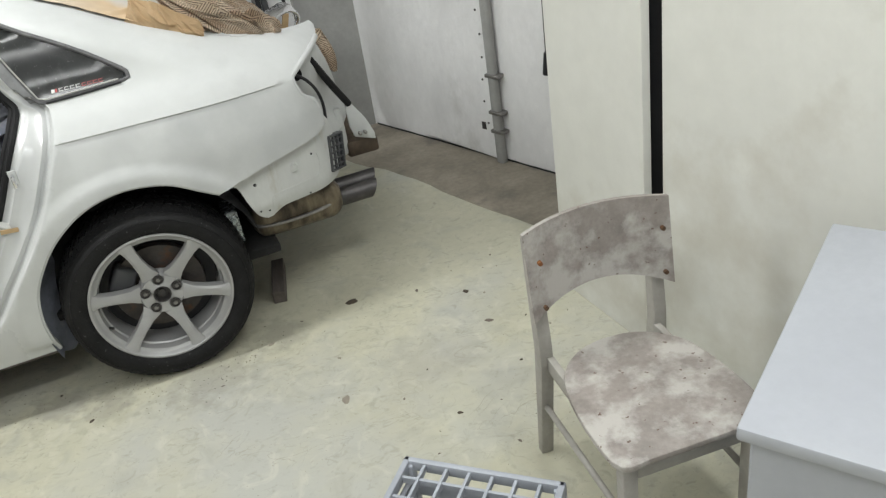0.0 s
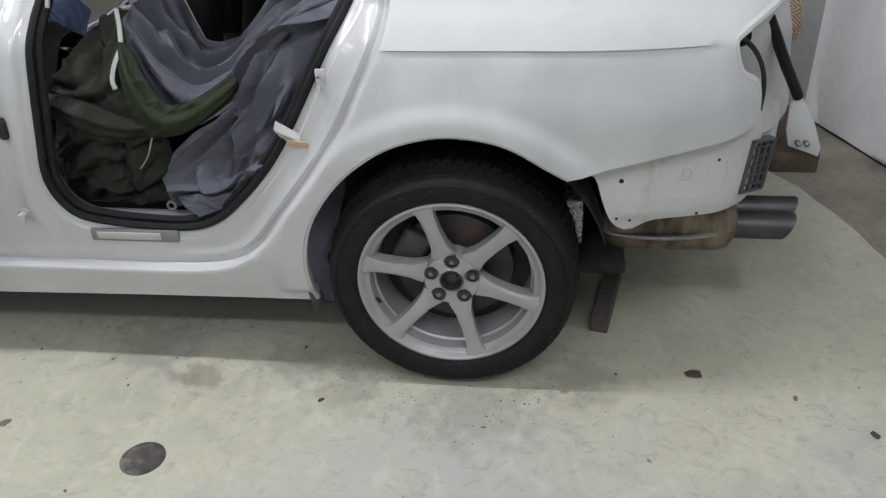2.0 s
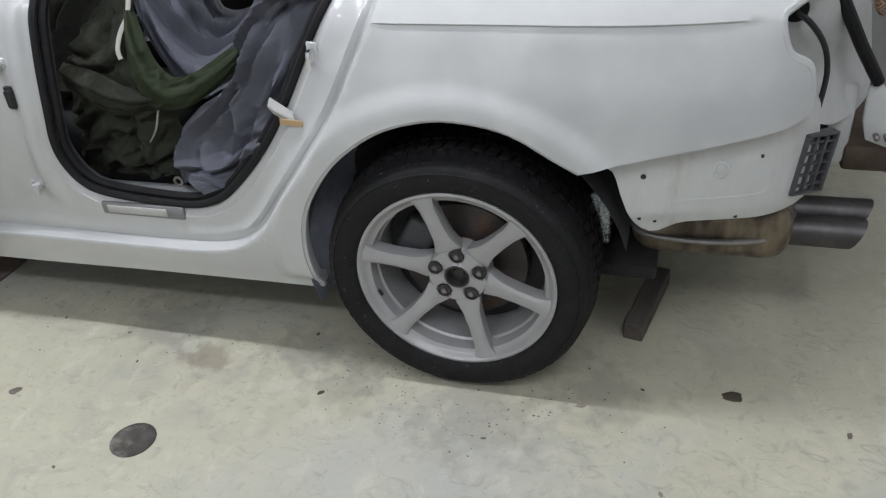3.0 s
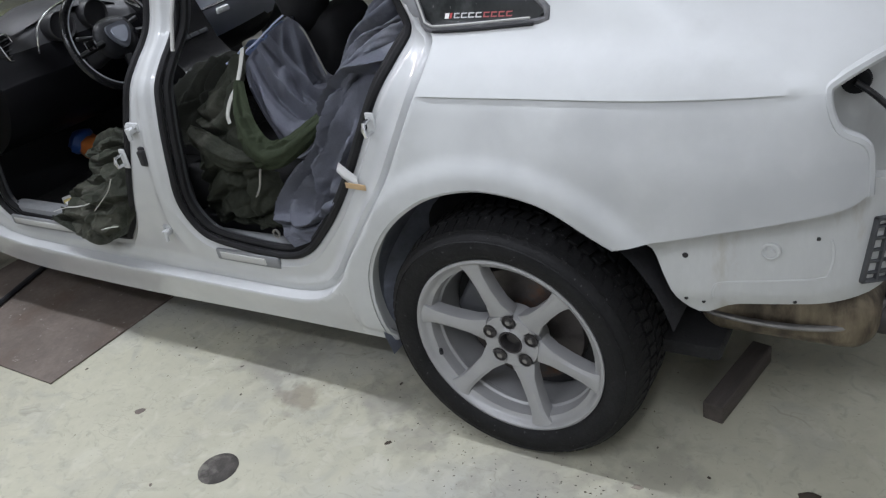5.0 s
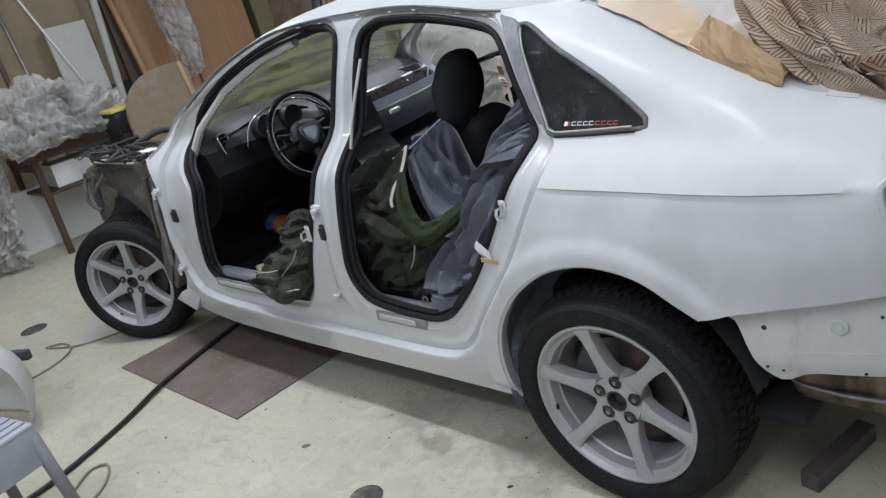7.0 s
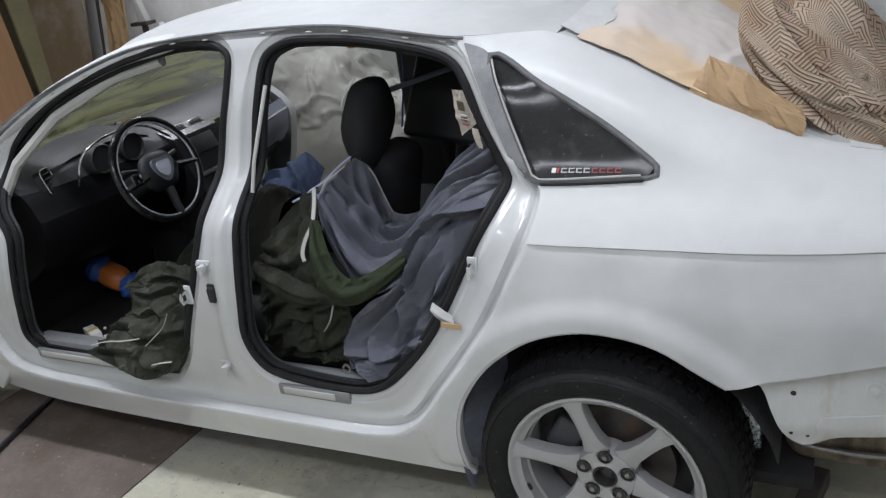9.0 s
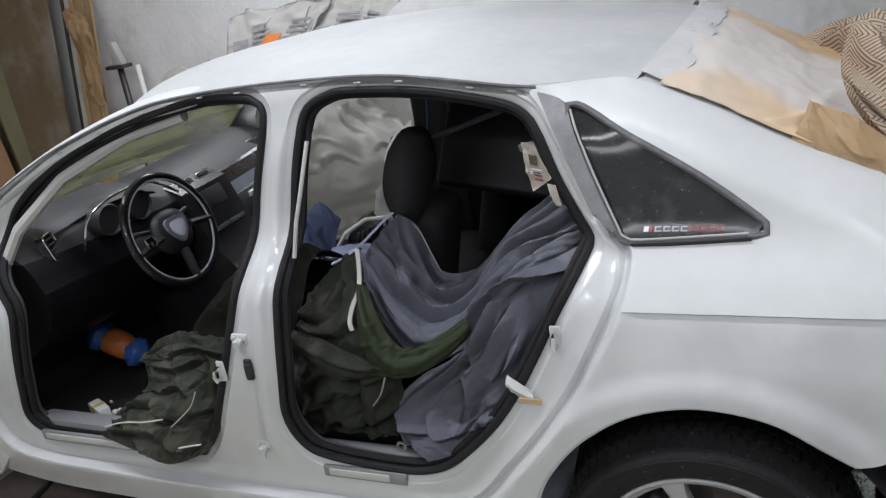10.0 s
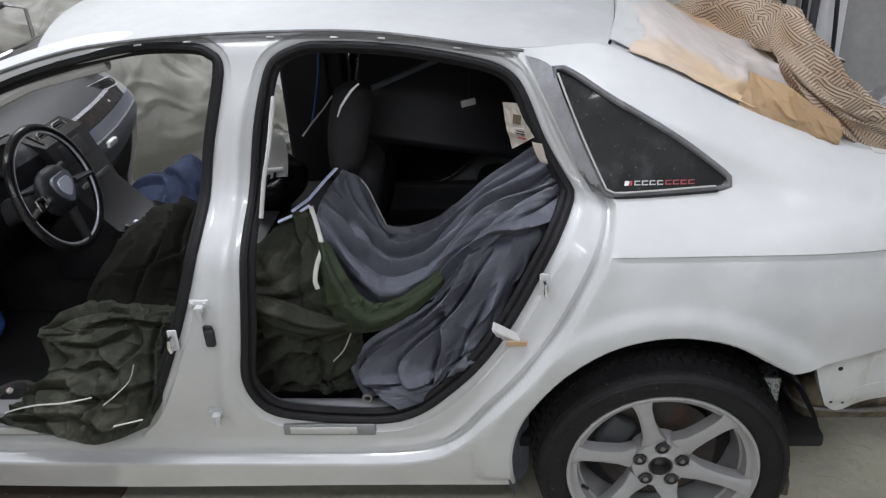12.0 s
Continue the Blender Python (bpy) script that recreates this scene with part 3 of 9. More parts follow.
bmesh.ops.remove_doubles(fg, verts=fg.verts, dist=1e-5)
tagged(part("wall_joint", fg, BLACK, smooth=False), "dark open joint at the foot of the white wall", "joint", kind="structure")
tagged(part("floor_edge", bm, BARE), "rough bare concrete strip along the wall", "floor", kind="structure")
for i, (x, y, r) in enumerate(((-0.746, -0.345, 0.056), (-3.84, -0.235, 0.075))):
    d = tagged(part("drain_cover", turned([(0.0, 0.004), (r * 0.6, 0.003), (r * 0.94, 0.004), (r, 0.0015), (r, -0.002), (0, -0.002)], 40, "z", m=Matrix.Translation((x, y, 0))), DRAIN), "dark round cast iron cover in the floor", "drain cover", "floor drains")


def cloth(name, rows, mat, parent=None, label="", nu=60, nv=60, folds=(), fine=0.006, seed=0, thickness=0.004, deg=80, creases=(), wrinkles=(0, 0, 0, 0, 0, 0)):
    """A draped sheet through rows of control points. Folds are waves: (amplitude, waves along u, along v, wander,
    sharpness, from v, to v); creases are single ridges: (points in u and v, height, steep width, gentle width);
    wrinkles scatter small ridges: (count, height, width, length, angle in degrees, spread)."""
    g = np.array(rows, float)
    a = np.array([spline(list(r), 6) for r in g])
    b = np.array([spline(list(a[:, j]), 6) for j in range(a.shape[1])]).transpose(1, 0, 2)
    U, V = np.linspace(0, 1, nu + 1), np.linspace(0, 1, nv + 1)
    src_v, src_u = np.linspace(0, 1, b.shape[0]), np.linspace(0, 1, b.shape[1])
    tmp = np.array([[np.interp(U, src_u, b[i, :, c]) for c in range(3)] for i in range(b.shape[0])])
    p = np.array([[np.interp(V, src_v, tmp[:, c, j]) for c in range(3)] for j in range(nu + 1)]).transpose(2, 0, 1)
    du, dv = np.gradient(p, axis=1), np.gradient(p, axis=0)
    n = np.cross(du, dv)
    n /= np.maximum(np.linalg.norm(n, axis=2, keepdims=True), 1e-9)
    if float((-n[..., 1] + 0.6 * n[..., 2]).mean()) < 0:
        n = -n
    lu = float(np.linalg.norm(du, axis=2).sum(1).mean())
    lv = float(np.linalg.norm(dv, axis=2).sum(0).mean())
    gu, gv = np.meshgrid(U * lu, V * lv)
    lift = np.zeros_like(gu)
    rng = random.Random(seed)
    small = []
    count, wh, ww, wl, wa, ws = wrinkles
    for k in range(count):
        cu, cv, an = rng.random() * lu, rng.random() * lv, radians(rng.gauss(wa, ws))
        ln, hh = wl * rng.uniform(0.4, 1.3), wh * rng.uniform(0.3, 1.2)
        d = Vector((math.cos(an), math.sin(an))) * ln / 2
        q = Vector((-d.y, d.x)) * rng.uniform(-0.35, 0.35)
        pts = [((cu - d.x) / lu, (cv - d.y) / lv), ((cu + q.x) / lu, (cv + q.y) / lv), ((cu + d.x) / lu, (cv + d.y) / lv)]
        w = ww * rng.uniform(0.6, 1.5)
        small.append((pts, hh, w * 0.6, w * 1.5) if rng.random() < 0.5 else (pts, hh, w * 1.5, w * 0.6))
    wob = np.array([[noise.noise(Vector((u * 5 + seed, v * 5, 1.7))) for u in U] for v in V])
    for pts, hh, wa_, wb_ in list(creases) + small:
        line = np.array(spline([(x * lu, y * lv, 0) for x, y in pts], 6))[:, :2]
        best = np.full(gu.shape, 9.0)
        side, par = np.zeros_like(gu), np.zeros_like(gu)
        m = len(line) - 1
        for i in range(m):
            ax, ay = line[i]
            ex, ey = line[i + 1] - line[i]
            l2 = max(ex * ex + ey * ey, 1e-9)
            t = np.clip(((gu - ax) * ex + (gv - ay) * ey) / l2, 0, 1)
            rx, ry = gu - ax - t * ex, gv - ay - t * ey
            dd = np.hypot(rx, ry)
            near = dd < best
            best = np.where(near, dd, best)
            side = np.where(near, ex * ry - ey * rx, side)
            par = np.where(near, (i + t) / m, par)
        w = np.where(side > 0, wa_, wb_) * (1 + 0.35 * wob)
        r = np.clip(1 - np.sqrt(best ** 2 + 0.002 ** 2) / w, 0, 1)
        taper = np.clip(np.minimum(par, 1 - par) * 4 + (0.35 if hh > 0.012 else 0.0), 0, 1)
        lift += hh * taper * r ** 1.35
        if hh > 0.012:
            lift -= 0.5 * hh * taper * np.where(side > 0, np.exp(-((best - 1.3 * wa_) / (0.6 * wa_)) ** 2), 0)
    cap = 1.15 * max([c[1] for c in creases], default=0.05)
    lift = cap * np.tanh(lift / cap)
    bm = bmesh.new()
    uv = bm.loops.layers.uv.new("UVMap")
    vs, tex = [], {}
    for i in range(nv + 1):
        row = []
        for j in range(nu + 1):
            u, v = U[j], V[i]
            d = float(lift[i, j])
            for k, (amp, ku, kv, warp, sharp, v0, v1) in enumerate(folds):
                w = warp * noise.noise(Vector((u * 2.3 + seed, v * 2.3, k * 7.1))) + 0.4 * warp * noise.noise(Vector((u * 6 + seed, v * 6, k * 3.1 + 2)))
                fade = min(1, max(0, 0.55 + 1.1 * noise.noise(Vector((u * 3.1, v * 3.1 + seed, k * 5.3)))))
                mask = min(1, max(0, (v - v0) / 0.12 + (1 if v0 <= 0 else 0))) * min(1, max(0, (v1 - v) / 0.12 + (1 if v1 >= 1 else 0)))
                d += amp * fade * mask * (0.5 + 0.5 * math.cos(2 * math.pi * (ku * u + kv * v + w))) ** sharp
            d += fine * noise.noise(Vector((u * 22, v * 22, seed + 0.5)))
            x = bm.verts.new(Vector(p[i, j]) + Vector(n[i, j]) * d)
            tex[x] = (u * lu, v * lv)
            row.append(x)
        vs.append(row)
    for i in range(nv):
        for j in range(nu):
            f = bm.faces.new((vs[i][j], vs[i][j + 1], vs[i + 1][j + 1], vs[i + 1][j]))
            for lo in f.loops:
                lo[uv].uv = tex[lo.vert]
    if thickness:
        bmesh.ops.solidify(bm, geom=bm.faces[:], thickness=thickness)
    ob = part(name, bm, mat, parent, label, deg=deg)
    return ob


def blanket_material():
    """Beige and brown upholstery: patches of stripes in crossing directions."""
    m = bpy.data.materials.new("patterned_upholstery")
    m.use_nodes = True
    n, l = m.node_tree.nodes, m.node_tree.links
    b = n["Principled BSDF"]
    b.inputs["Roughness"].default_value = 0.95
    uvn = n.new("ShaderNodeTexCoord")
    mp = n.new("ShaderNodeMapping")
    mp.inputs["Rotation"].default_value = (0, 0, radians(38))
    mp.inputs["Scale"].default_value = (18.5, 18.5, 18.5)
    l.new(uvn.outputs["UV"], mp.inputs["Vector"])
    sp = n.new("ShaderNodeSeparateXYZ")
    l.new(mp.outputs["Vector"], sp.inputs["Vector"])
    ck = n.new("ShaderNodeTexChecker")
    ck.inputs["Scale"].default_value = 1.0
    l.new(mp.outputs["Vector"], ck.inputs["Vector"])

    def math_node(op, a, c=None):
        q = n.new("ShaderNodeMath")
        q.operation = op
        for sock, v in zip(q.inputs, (a, c)):
            if isinstance(v, (int, float)):
                sock.default_value = v
            elif v is not None:
                l.new(v, sock)
        return q.outputs["Value"]

    # nested corners in square fields, turned about from field to field
    fu, fv = math_node("FRACT", sp.outputs["X"]), math_node("FRACT", sp.outputs["Y"])
    flip = n.new("ShaderNodeMix")
    flip.data_type = "FLOAT"
    l.new(ck.outputs["Fac"], flip.inputs["Factor"])
    l.new(fu, flip.inputs["A"])
    l.new(math_node("SUBTRACT", 1.0, fu), flip.inputs["B"])
    nested = math_node("MAXIMUM", flip.outputs["Result"], fv)
    mx = n.new("ShaderNodeMath")
    mx.operation = "PINGPONG"
    l.new(nested, mx.inputs[0])
    mx.inputs[1].default_value = 0.0715
    thread = math_node("MULTIPLY", mx.outputs["Value"], 14.0)
    r = n.new("ShaderNodeValToRGB")
    e = r.color_ramp.elements
    e[0].position, e[0].color = 0.20, (0.20, 0.15, 0.115, 1)
    e[1].position, e[1].color = 0.42, (0.72, 0.605, 0.47, 1)
    l.new(thread, r.inputs["Fac"])
    nz = n.new("ShaderNodeTexNoise")
    nz.inputs["Scale"].default_value = 7.0
    l.new(uvn.outputs["UV"], nz.inputs["Vector"])
    rr = n.new("ShaderNodeMapRange")
    rr.inputs["From Min"].default_value, rr.inputs["From Max"].default_value = 0.45, 0.6
    l.new(nz.outputs["Fac"], rr.inputs["Value"])
    m2 = n.new("ShaderNodeMix")
    m2.data_type, m2.blend_type = "RGBA", "MULTIPLY"
    l.new(rr.outputs["Result"], m2.inputs["Factor"])
    l.new(r.outputs["Color"], m2.inputs["A"])
    m2.inputs["B"].default_value = (0.82, 0.74, 0.68, 1)
    l.new(m2.outputs["Result"], b.inputs["Base Color"])
    bp = n.new("ShaderNodeBump")
    bp.inputs["Strength"].default_value = 0.4
    bp.inputs["Distance"].default_value = 0.004
    l.new(thread, bp.inputs["Height"])
    l.new(bp.outputs["Normal"], b.inputs["Normal"])
    return m


UPHOLSTERY = blanket_material()
from mathutils.geometry import delaunay_2d_cdt

STEP = 0.014

# ---- the car ----
YC = 0.905  # centreline of the car
ZS = [0, 0.2, 0.30, 0.45, 0.6, 0.75, 0.85, 0.91, 0.96, 1.04, 1.2, 1.39, 1.44]
YS = [0.09, 0.065, 0.04, 0.02, 0.005, 0.01, 0.025, 0.042, 0.08, 0.15, 0.205, 0.276, 0.33]
TOP = [(-2.36, 0.95), (-2.30, 0.975), (-2.2, 1.045), (-2.1, 1.125), (-1.8, 1.265), (-1.48, 1.362), (-1.24, 1.392), (-0.92, 1.398), (-0.665, 1.387), (-0.384, 1.343),
       (-0.22, 1.33), (-0.135, 1.318), (0.0, 1.262), (0.2, 1.165), (0.4, 1.088), (0.5, 1.058), (0.65, 1.032), (0.83, 1.0)]
PROFILE = np.array(spline(list(zip(ZS, YS)), 8))
TOPX, TOPZ = [p[0] for p in TOP], [p[1] for p in TOP]
JAMB = [(-2.19, 0.80), (-2.22, 0.60), (-2.20, 0.42), (-2.10, 0.335), (-1.6, 0.315), (-0.9, 0.312), (-0.64, 0.32), (-0.52, 0.375), (-0.425, 0.49), (-0.345, 0.59), (-0.262, 0.705), (-0.195, 0.83), (-0.15, 0.925), (-0.136, 0.99), (-0.147, 1.02),
        (-0.215, 1.075), (-0.29, 1.22), (-0.35, 1.32), (-0.45, 1.35), (-0.8, 1.384), (-1.2, 1.386), (-1.5, 1.352), (-1.8, 1.252), (-2.07, 1.11), (-2.17, 0.98)]
REAR_DOOR = [(-0.951, 1.284), (-0.925, 1.335), (-0.875, 1.36), (-0.812, 1.369), (-0.628, 1.356), (-0.44, 1.32), (-0.365, 1.288), (-0.33, 1.238), (-0.29, 1.138), (-0.245, 1.056), (-0.222, 1.016), (-0.24, 0.97),
             (-0.29, 0.882), (-0.372, 0.73), (-0.445, 0.618), (-0.535, 0.517), (-0.625, 0.442), (-0.735, 0.415), (-0.95, 0.432), (-1.03, 0.47), (-1.062, 0.56), (-1.045, 0.68), (-1.03, 0.79), (-1.012, 0.97), (-0.985, 1.155)]
FRONT_DOOR = [(-1.045, 1.312), (-1.068, 1.36), (-1.132, 1.378), (-1.285, 1.377), (-1.5, 1.337), (-1.66, 1.29), (-1.79, 1.24), (-1.93, 1.16), (-2.02, 1.085), (-2.06, 0.99), (-2.02, 0.90), (-1.985, 0.83), (-2.01, 0.72),
              (-2.05, 0.58), (-2.09, 0.46), (-2.04, 0.40), (-1.95, 0.388), (-1.45, 0.388), (-1.38, 0.41), (-1.30, 0.51), (-1.195, 0.73), (-1.125, 0.94), (-1.095, 1.12)]
QWINDOW = [(-0.262, 1.292), (-0.135, 1.225), (0.0, 1.145), (0.10, 1.072), (0.122, 1.05), (0.10, 1.037), (-0.10, 1.028), (-0.142, 1.03), (-0.16, 1.05), (-0.21, 1.16)]
BODY = [(-2.42, 0.235), (-2.33, 0.285), (-2.31, 0.34), (-2.25, 0.42), (-2.23, 0.6), (-2.205, 0.8), (-2.25, 0.89), (-2.34, 0.95)]
TAIL = [(0.83, 1.0), (0.80, 0.972), (0.70, 0.948), (0.645, 0.925), (0.632, 0.905), (0.652, 0.846), (0.697, 0.807), (0.706, 0.72), (0.60, 0.692), (0.46, 0.666), (0.285, 0.627)]
ARCH = [(0.285, 0.627), (0.235, 0.655), (0.145, 0.706), (0.05, 0.728), (-0.043, 0.727), (-0.15, 0.695), (-0.25, 0.625), (-0.32, 0.54), (-0.366, 0.45), (-0.386, 0.34), (-0.378, 0.215)]
SILL = [(-0.378, 0.215), (-0.83, 0.21), (-1.4, 0.198), (-2.0, 0.205), (-2.42, 0.235)]


def inside_of(px, pz, poly):
    """Which of the points lie inside a closed outline."""
    ins = np.zeros(len(px), bool)
    k = len(poly)
    for i in range(k):
        (ax, az), (bx, bz) = poly[i], poly[(i + 1) % k]
        if az != bz:
            ins ^= ((az > pz) != (bz > pz)) & (px < (bx - ax) * (pz - az) / (bz - az) + ax)
    return ins


def rim_dist(px, pz, poly):
    """Distance of the points from a closed outline."""
    best = np.full(len(px), 1e9)
    k = len(poly)
    for i in range(k):
        (ax, az), (bx, bz) = poly[i], poly[(i + 1) % k]
        dx, dz = bx - ax, bz - az
        t = np.clip(((px - ax) * dx + (pz - az) * dz) / max(dx * dx + dz * dz, 1e-12), 0, 1)
        best = np.minimum(best, (px - ax - t * dx) ** 2 + (pz - az - t * dz) ** 2)
    return np.sqrt(best)


def flat_line(pts, n=6, closed=False):
    return [(float(q[0]), float(q[1])) for q in spline(pts, n, closed)]


def even(line, step, closed=True):
    """The outline with its points about one step apart."""
    p = np.array(line + ([line[0]] if closed else []))
    d = np.r_[0, np.cumsum(np.hypot(*np.diff(p, axis=0).T))]
    n = max(3, int(d[-1] / step))
    at = np.linspace(0, d[-1], n + 1)[: n if closed else n + 1]
    return [(float(np.interp(a, d, p[:, 0])), float(np.interp(a, d, p[:, 1]))) for a in at]


def ease(t):
    t = np.clip(t, 0, 1)
    return t * t * (3 - 2 * t)


JAMB_LINE = flat_line(JAMB, 3, True)


def skin(x, z, jamb=True):
    """Distance of the body's near side from its widest plane, for arrays."""
    x, z = np.atleast_1d(np.asarray(x, float)), np.atleast_1d(np.asarray(z, float))
    y = np.interp(z, PROFILE[:, 0], PROFILE[:, 1])
    y = y + 0.42 * np.maximum(x - 0.25, 0) ** 2 + 3.0 * np.maximum(x - 0.62, 0) ** 2 + 0.12 * np.minimum(x + 1.9, 0) ** 2
    ze = np.interp(x, TOPX, TOPZ)
    y = y + ease((x + 0.42) / 0.3) * 0.10 * np.clip(1 - (ze - z) / 0.10, 0, 1) ** 2
    # the crease: a shallow step under the shoulder line
    y = y + ease((x + 0.16) / 0.05) * ease((0.63 - x) / 0.10) * 0.008 * (ease((0.914 - z) / 0.0045) * ease((z - 0.76) / 0.15))
    a = np.hypot(x, z - 0.315)
    y = y - np.where(z > 0.25, 0.014 * ease((0.49 - a) / 0.05), 0)
    if jamb:
        # soft upright ridge on the B pillar, beside the rear door
        xb = np.interp(z, [0.4, 0.5, 0.8, 1.1, 1.3], [-1.10, -1.115, -1.075, -1.035, -0.995])
        y = y - 0.013 * np.exp(-((x - xb) / 0.020) ** 2) * ease((z - 0.36) / 0.12) * ease((1.32 - z) / 0.12)
        d = rim_dist(x, z, JAMB_LINE)
        d = np.where(inside_of(x, z, JAMB_LINE), -d, d)
        deep = 0.036 * ease((1.38 - z) / 0.35) + 0.008
        # a folded edge, a gutter, a bead, then the slope to the seal
        room = ease((1.22 - z) / 0.2) * ease((z - 0.33) / 0.08) * ease((x + 0.75) / 0.2)
        y = y + deep * (0.78 * ease((0.007 - d) / 0.011) + 0.22 * ease((-0.026 - d) / 0.03))
        y = y + room * (0.006 * np.exp(-((d + 0.010) / 0.005) ** 2) - 0.005 * np.exp(-((d + 0.024) / 0.006) ** 2))
    return y


def skin_y(x, z, jamb=True):
    return float(skin(x, z, jamb)[0])


def sheet(outline, holes, yf, step, lines=()):
    """A curved sheet over an outline in x and z, with holes: a triangulation that keeps the outlines."""
    loops = [even(lp, step) for lp in [outline] + holes]
    xs, zs = [p[0] for p in loops[0]], [p[1] for p in loops[0]]
    gx, gz = np.meshgrid(np.arange(min(xs), max(xs), step), np.arange(min(zs), max(zs), step * 0.866))
    gx = gx + (np.arange(gx.shape[0]) % 2)[:, None] * step / 2
    gx, gz = gx.ravel(), gz.ravel()
    ok = inside_of(gx, gz, loops[0])
    for lp in loops[1:]:
        ok &= ~inside_of(gx, gz, lp)
    gx, gz = gx[ok], gz[ok]
    near = np.min([rim_dist(gx, gz, lp) for lp in loops], axis=0)
    gx, gz = gx[near > 0.55 * step], gz[near > 0.55 * step]
    pts, edges = [], []
    for lp in loops:
        n0 = len(pts)
        pts += lp
        edges += [(n0 + i, n0 + (i + 1) % len(lp)) for i in range(len(lp))]
    for ln in lines:
        n0 = len(pts)
        e = even(list(ln), step, False)
        pts += e
        edges += [(n0 + i, n0 + i + 1) for i in range(len(e) - 1)]
        far_off = np.full(len(gx), True)
        for i in range(0, len(e), 40):
            c = np.array(e[i:i + 40])
            far_off &= np.hypot(gx[:, None] - c[None, :, 0], gz[:, None] - c[None, :, 1]).min(1) > 0.45 * step
        gx, gz = gx[far_off], gz[far_off]
    pts += list(zip(gx.tolist(), gz.tolist()))
    vs, _, fs, *_ = delaunay_2d_cdt([Vector(p) for p in pts], edges, [], 0, 1e-6)
    cx = np.array([sum(vs[i].x for i in f) / 3 for f in fs])
    cz = np.array([sum(vs[i].y for i in f) / 3 for f in fs])
    keep = inside_of(cx, cz, loops[0])
    for lp in loops[1:]:
        keep &= ~inside_of(cx, cz, lp)
    y = yf(np.array([v.x for v in vs]), np.array([v.y for v in vs]))
    bm = bmesh.new()
    bv = [bm.verts.new((v.x, yy, v.y)) for v, yy in zip(vs, y)]
    for f, k in zip(fs, keep):
        if k:
            bm.faces.new([bv[i] for i in f])
    bmesh.ops.delete(bm, geom=[v for v in bm.verts if not v.link_faces], context="VERTS")
    bmesh.ops.recalc_face_normals(bm, faces=bm.faces)
    if sum(f.normal.y * f.calc_area() for f in bm.faces) > 0:
        bmesh.ops.reverse_faces(bm, faces=bm.faces)
    return bm


def rim_in(bm, depth, only=None):
    """Turn the free edges of a sheet inwards (+y), as a folded flange."""
    edges = [e for e in bm.edges if len(e.link_faces) == 1 and (only is None or only(e))]
    r = bmesh.ops.extrude_edge_only(bm, edges=edges)
    for v in r["geom"]:
        if isinstance(v, bmesh.types.BMVert):
            v.co.y += depth
    bmesh.ops.recalc_face_normals(bm, faces=bm.faces)
    return bm


def mirrored(bm):
    for v in bm.verts:
        v.co.y = 2 * YC - v.co.y
    bmesh.ops.reverse_faces(bm, faces=bm.faces)
    return bm


car = thing("car", "white sedan under repair with its doors, front fender and bumper removed", "car")
top_line = [(x, z) for x, z in flat_line(TOP, 4)]
OUT = flat_line(BODY, 4) + top_line + flat_line(TAIL, 4)[1:] + flat_line(ARCH, 5)[1:] + flat_line(SILL, 4)[1:-1]
REAR_LOOP, FRONT_LOOP, QW_LOOP = flat_line(REAR_DOOR, 5, True), flat_line(FRONT_DOOR, 5, True), flat_line(QWINDOW, 4, True)
CREASE = [[(-0.125, z), (0.625, z - 0.001)] for z in (0.9145, 0.9095)]


def outward(loop, d):
    k = len(loop)
    mx, mz = np.mean([p[0] for p in loop]), np.mean([p[1] for p in loop])
    res = []
    for i in range(k):
        (ax, az), (bx, bz) = loop[i - 1], loop[(i + 1) % k]
        t = Vector((bx - ax, bz - az)).normalized()
        n = Vector((t.y, -t.x))
        if n.dot(Vector((loop[i][0] - mx, loop[i][1] - mz))) < 0:
            n = -n
        res.append((loop[i][0] + n.x * d, loop[i][1] + n.y * d))
    return res


def rolled_skin(x, z):
    """The body skin with its edges rolled in towards the door openings."""
    d = np.minimum(rim_dist(x, z, even(REAR_LOOP, 0.02)), rim_dist(x, z, even(FRONT_LOOP, 0.02)))
    return skin(x, z) + 0.010 * np.clip(1 - d / 0.030, 0, 1) ** 2.2 + 0.006 * ease((0.025 - d) / 0.005)


RINGS = []
for lp in (REAR_LOOP, FRONT_LOOP):
    for d in (0.007, 0.014, 0.0195, 0.0255, 0.032):
        ring = outward(even(lp, STEP), d)
        RINGS.append(ring + ring[:1])
for d in (0.009, 0.005, 0.000, -0.005, -0.011, -0.018, -0.025, -0.034):
    ring = outward(even(JAMB_LINE, STEP), d)
    RINGS.append(ring + ring[:1])
RAIL = [(x, z) for x, z in top_line if -2.32 < x < -0.32]
RAIL_LOW = []
for (ax, az), (bx, bz) in zip(RAIL, RAIL[1:]):
    t = Vector((bx - ax, bz - az)).normalized()
    RAIL_LOW.append(((ax + bx) / 2 + t.y * 0.019, (az + bz) / 2 - t.x * 0.019))
bm = sheet(OUT, [REAR_LOOP, FRONT_LOOP, QW_LOOP], rolled_skin, STEP, CREASE + RINGS + [RAIL_LOW])
rim_in(bm, 0.045)
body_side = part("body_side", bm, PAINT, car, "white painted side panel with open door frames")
body_side.data.materials.append(GLOSSPAINT)
mids = np.array([tuple(q.center) for q in body_side.data.polygons])
shiny = (inside_of(mids[:, 0], mids[:, 2], JAMB_LINE) & (rim_dist(mids[:, 0], mids[:, 2], JAMB_LINE) > 0.003)) | (mids[:, 2] < 0.36) & (mids[:, 0] < -0.48)
band = inside_of(mids[:, 0], mids[:, 2], RAIL + RAIL_LOW[::-1])
body_side.data.materials.append(GREYTRIM)
body_side.data.polygons.foreach_set("material_index", np.where(band, 2, shiny).astype(np.int32))
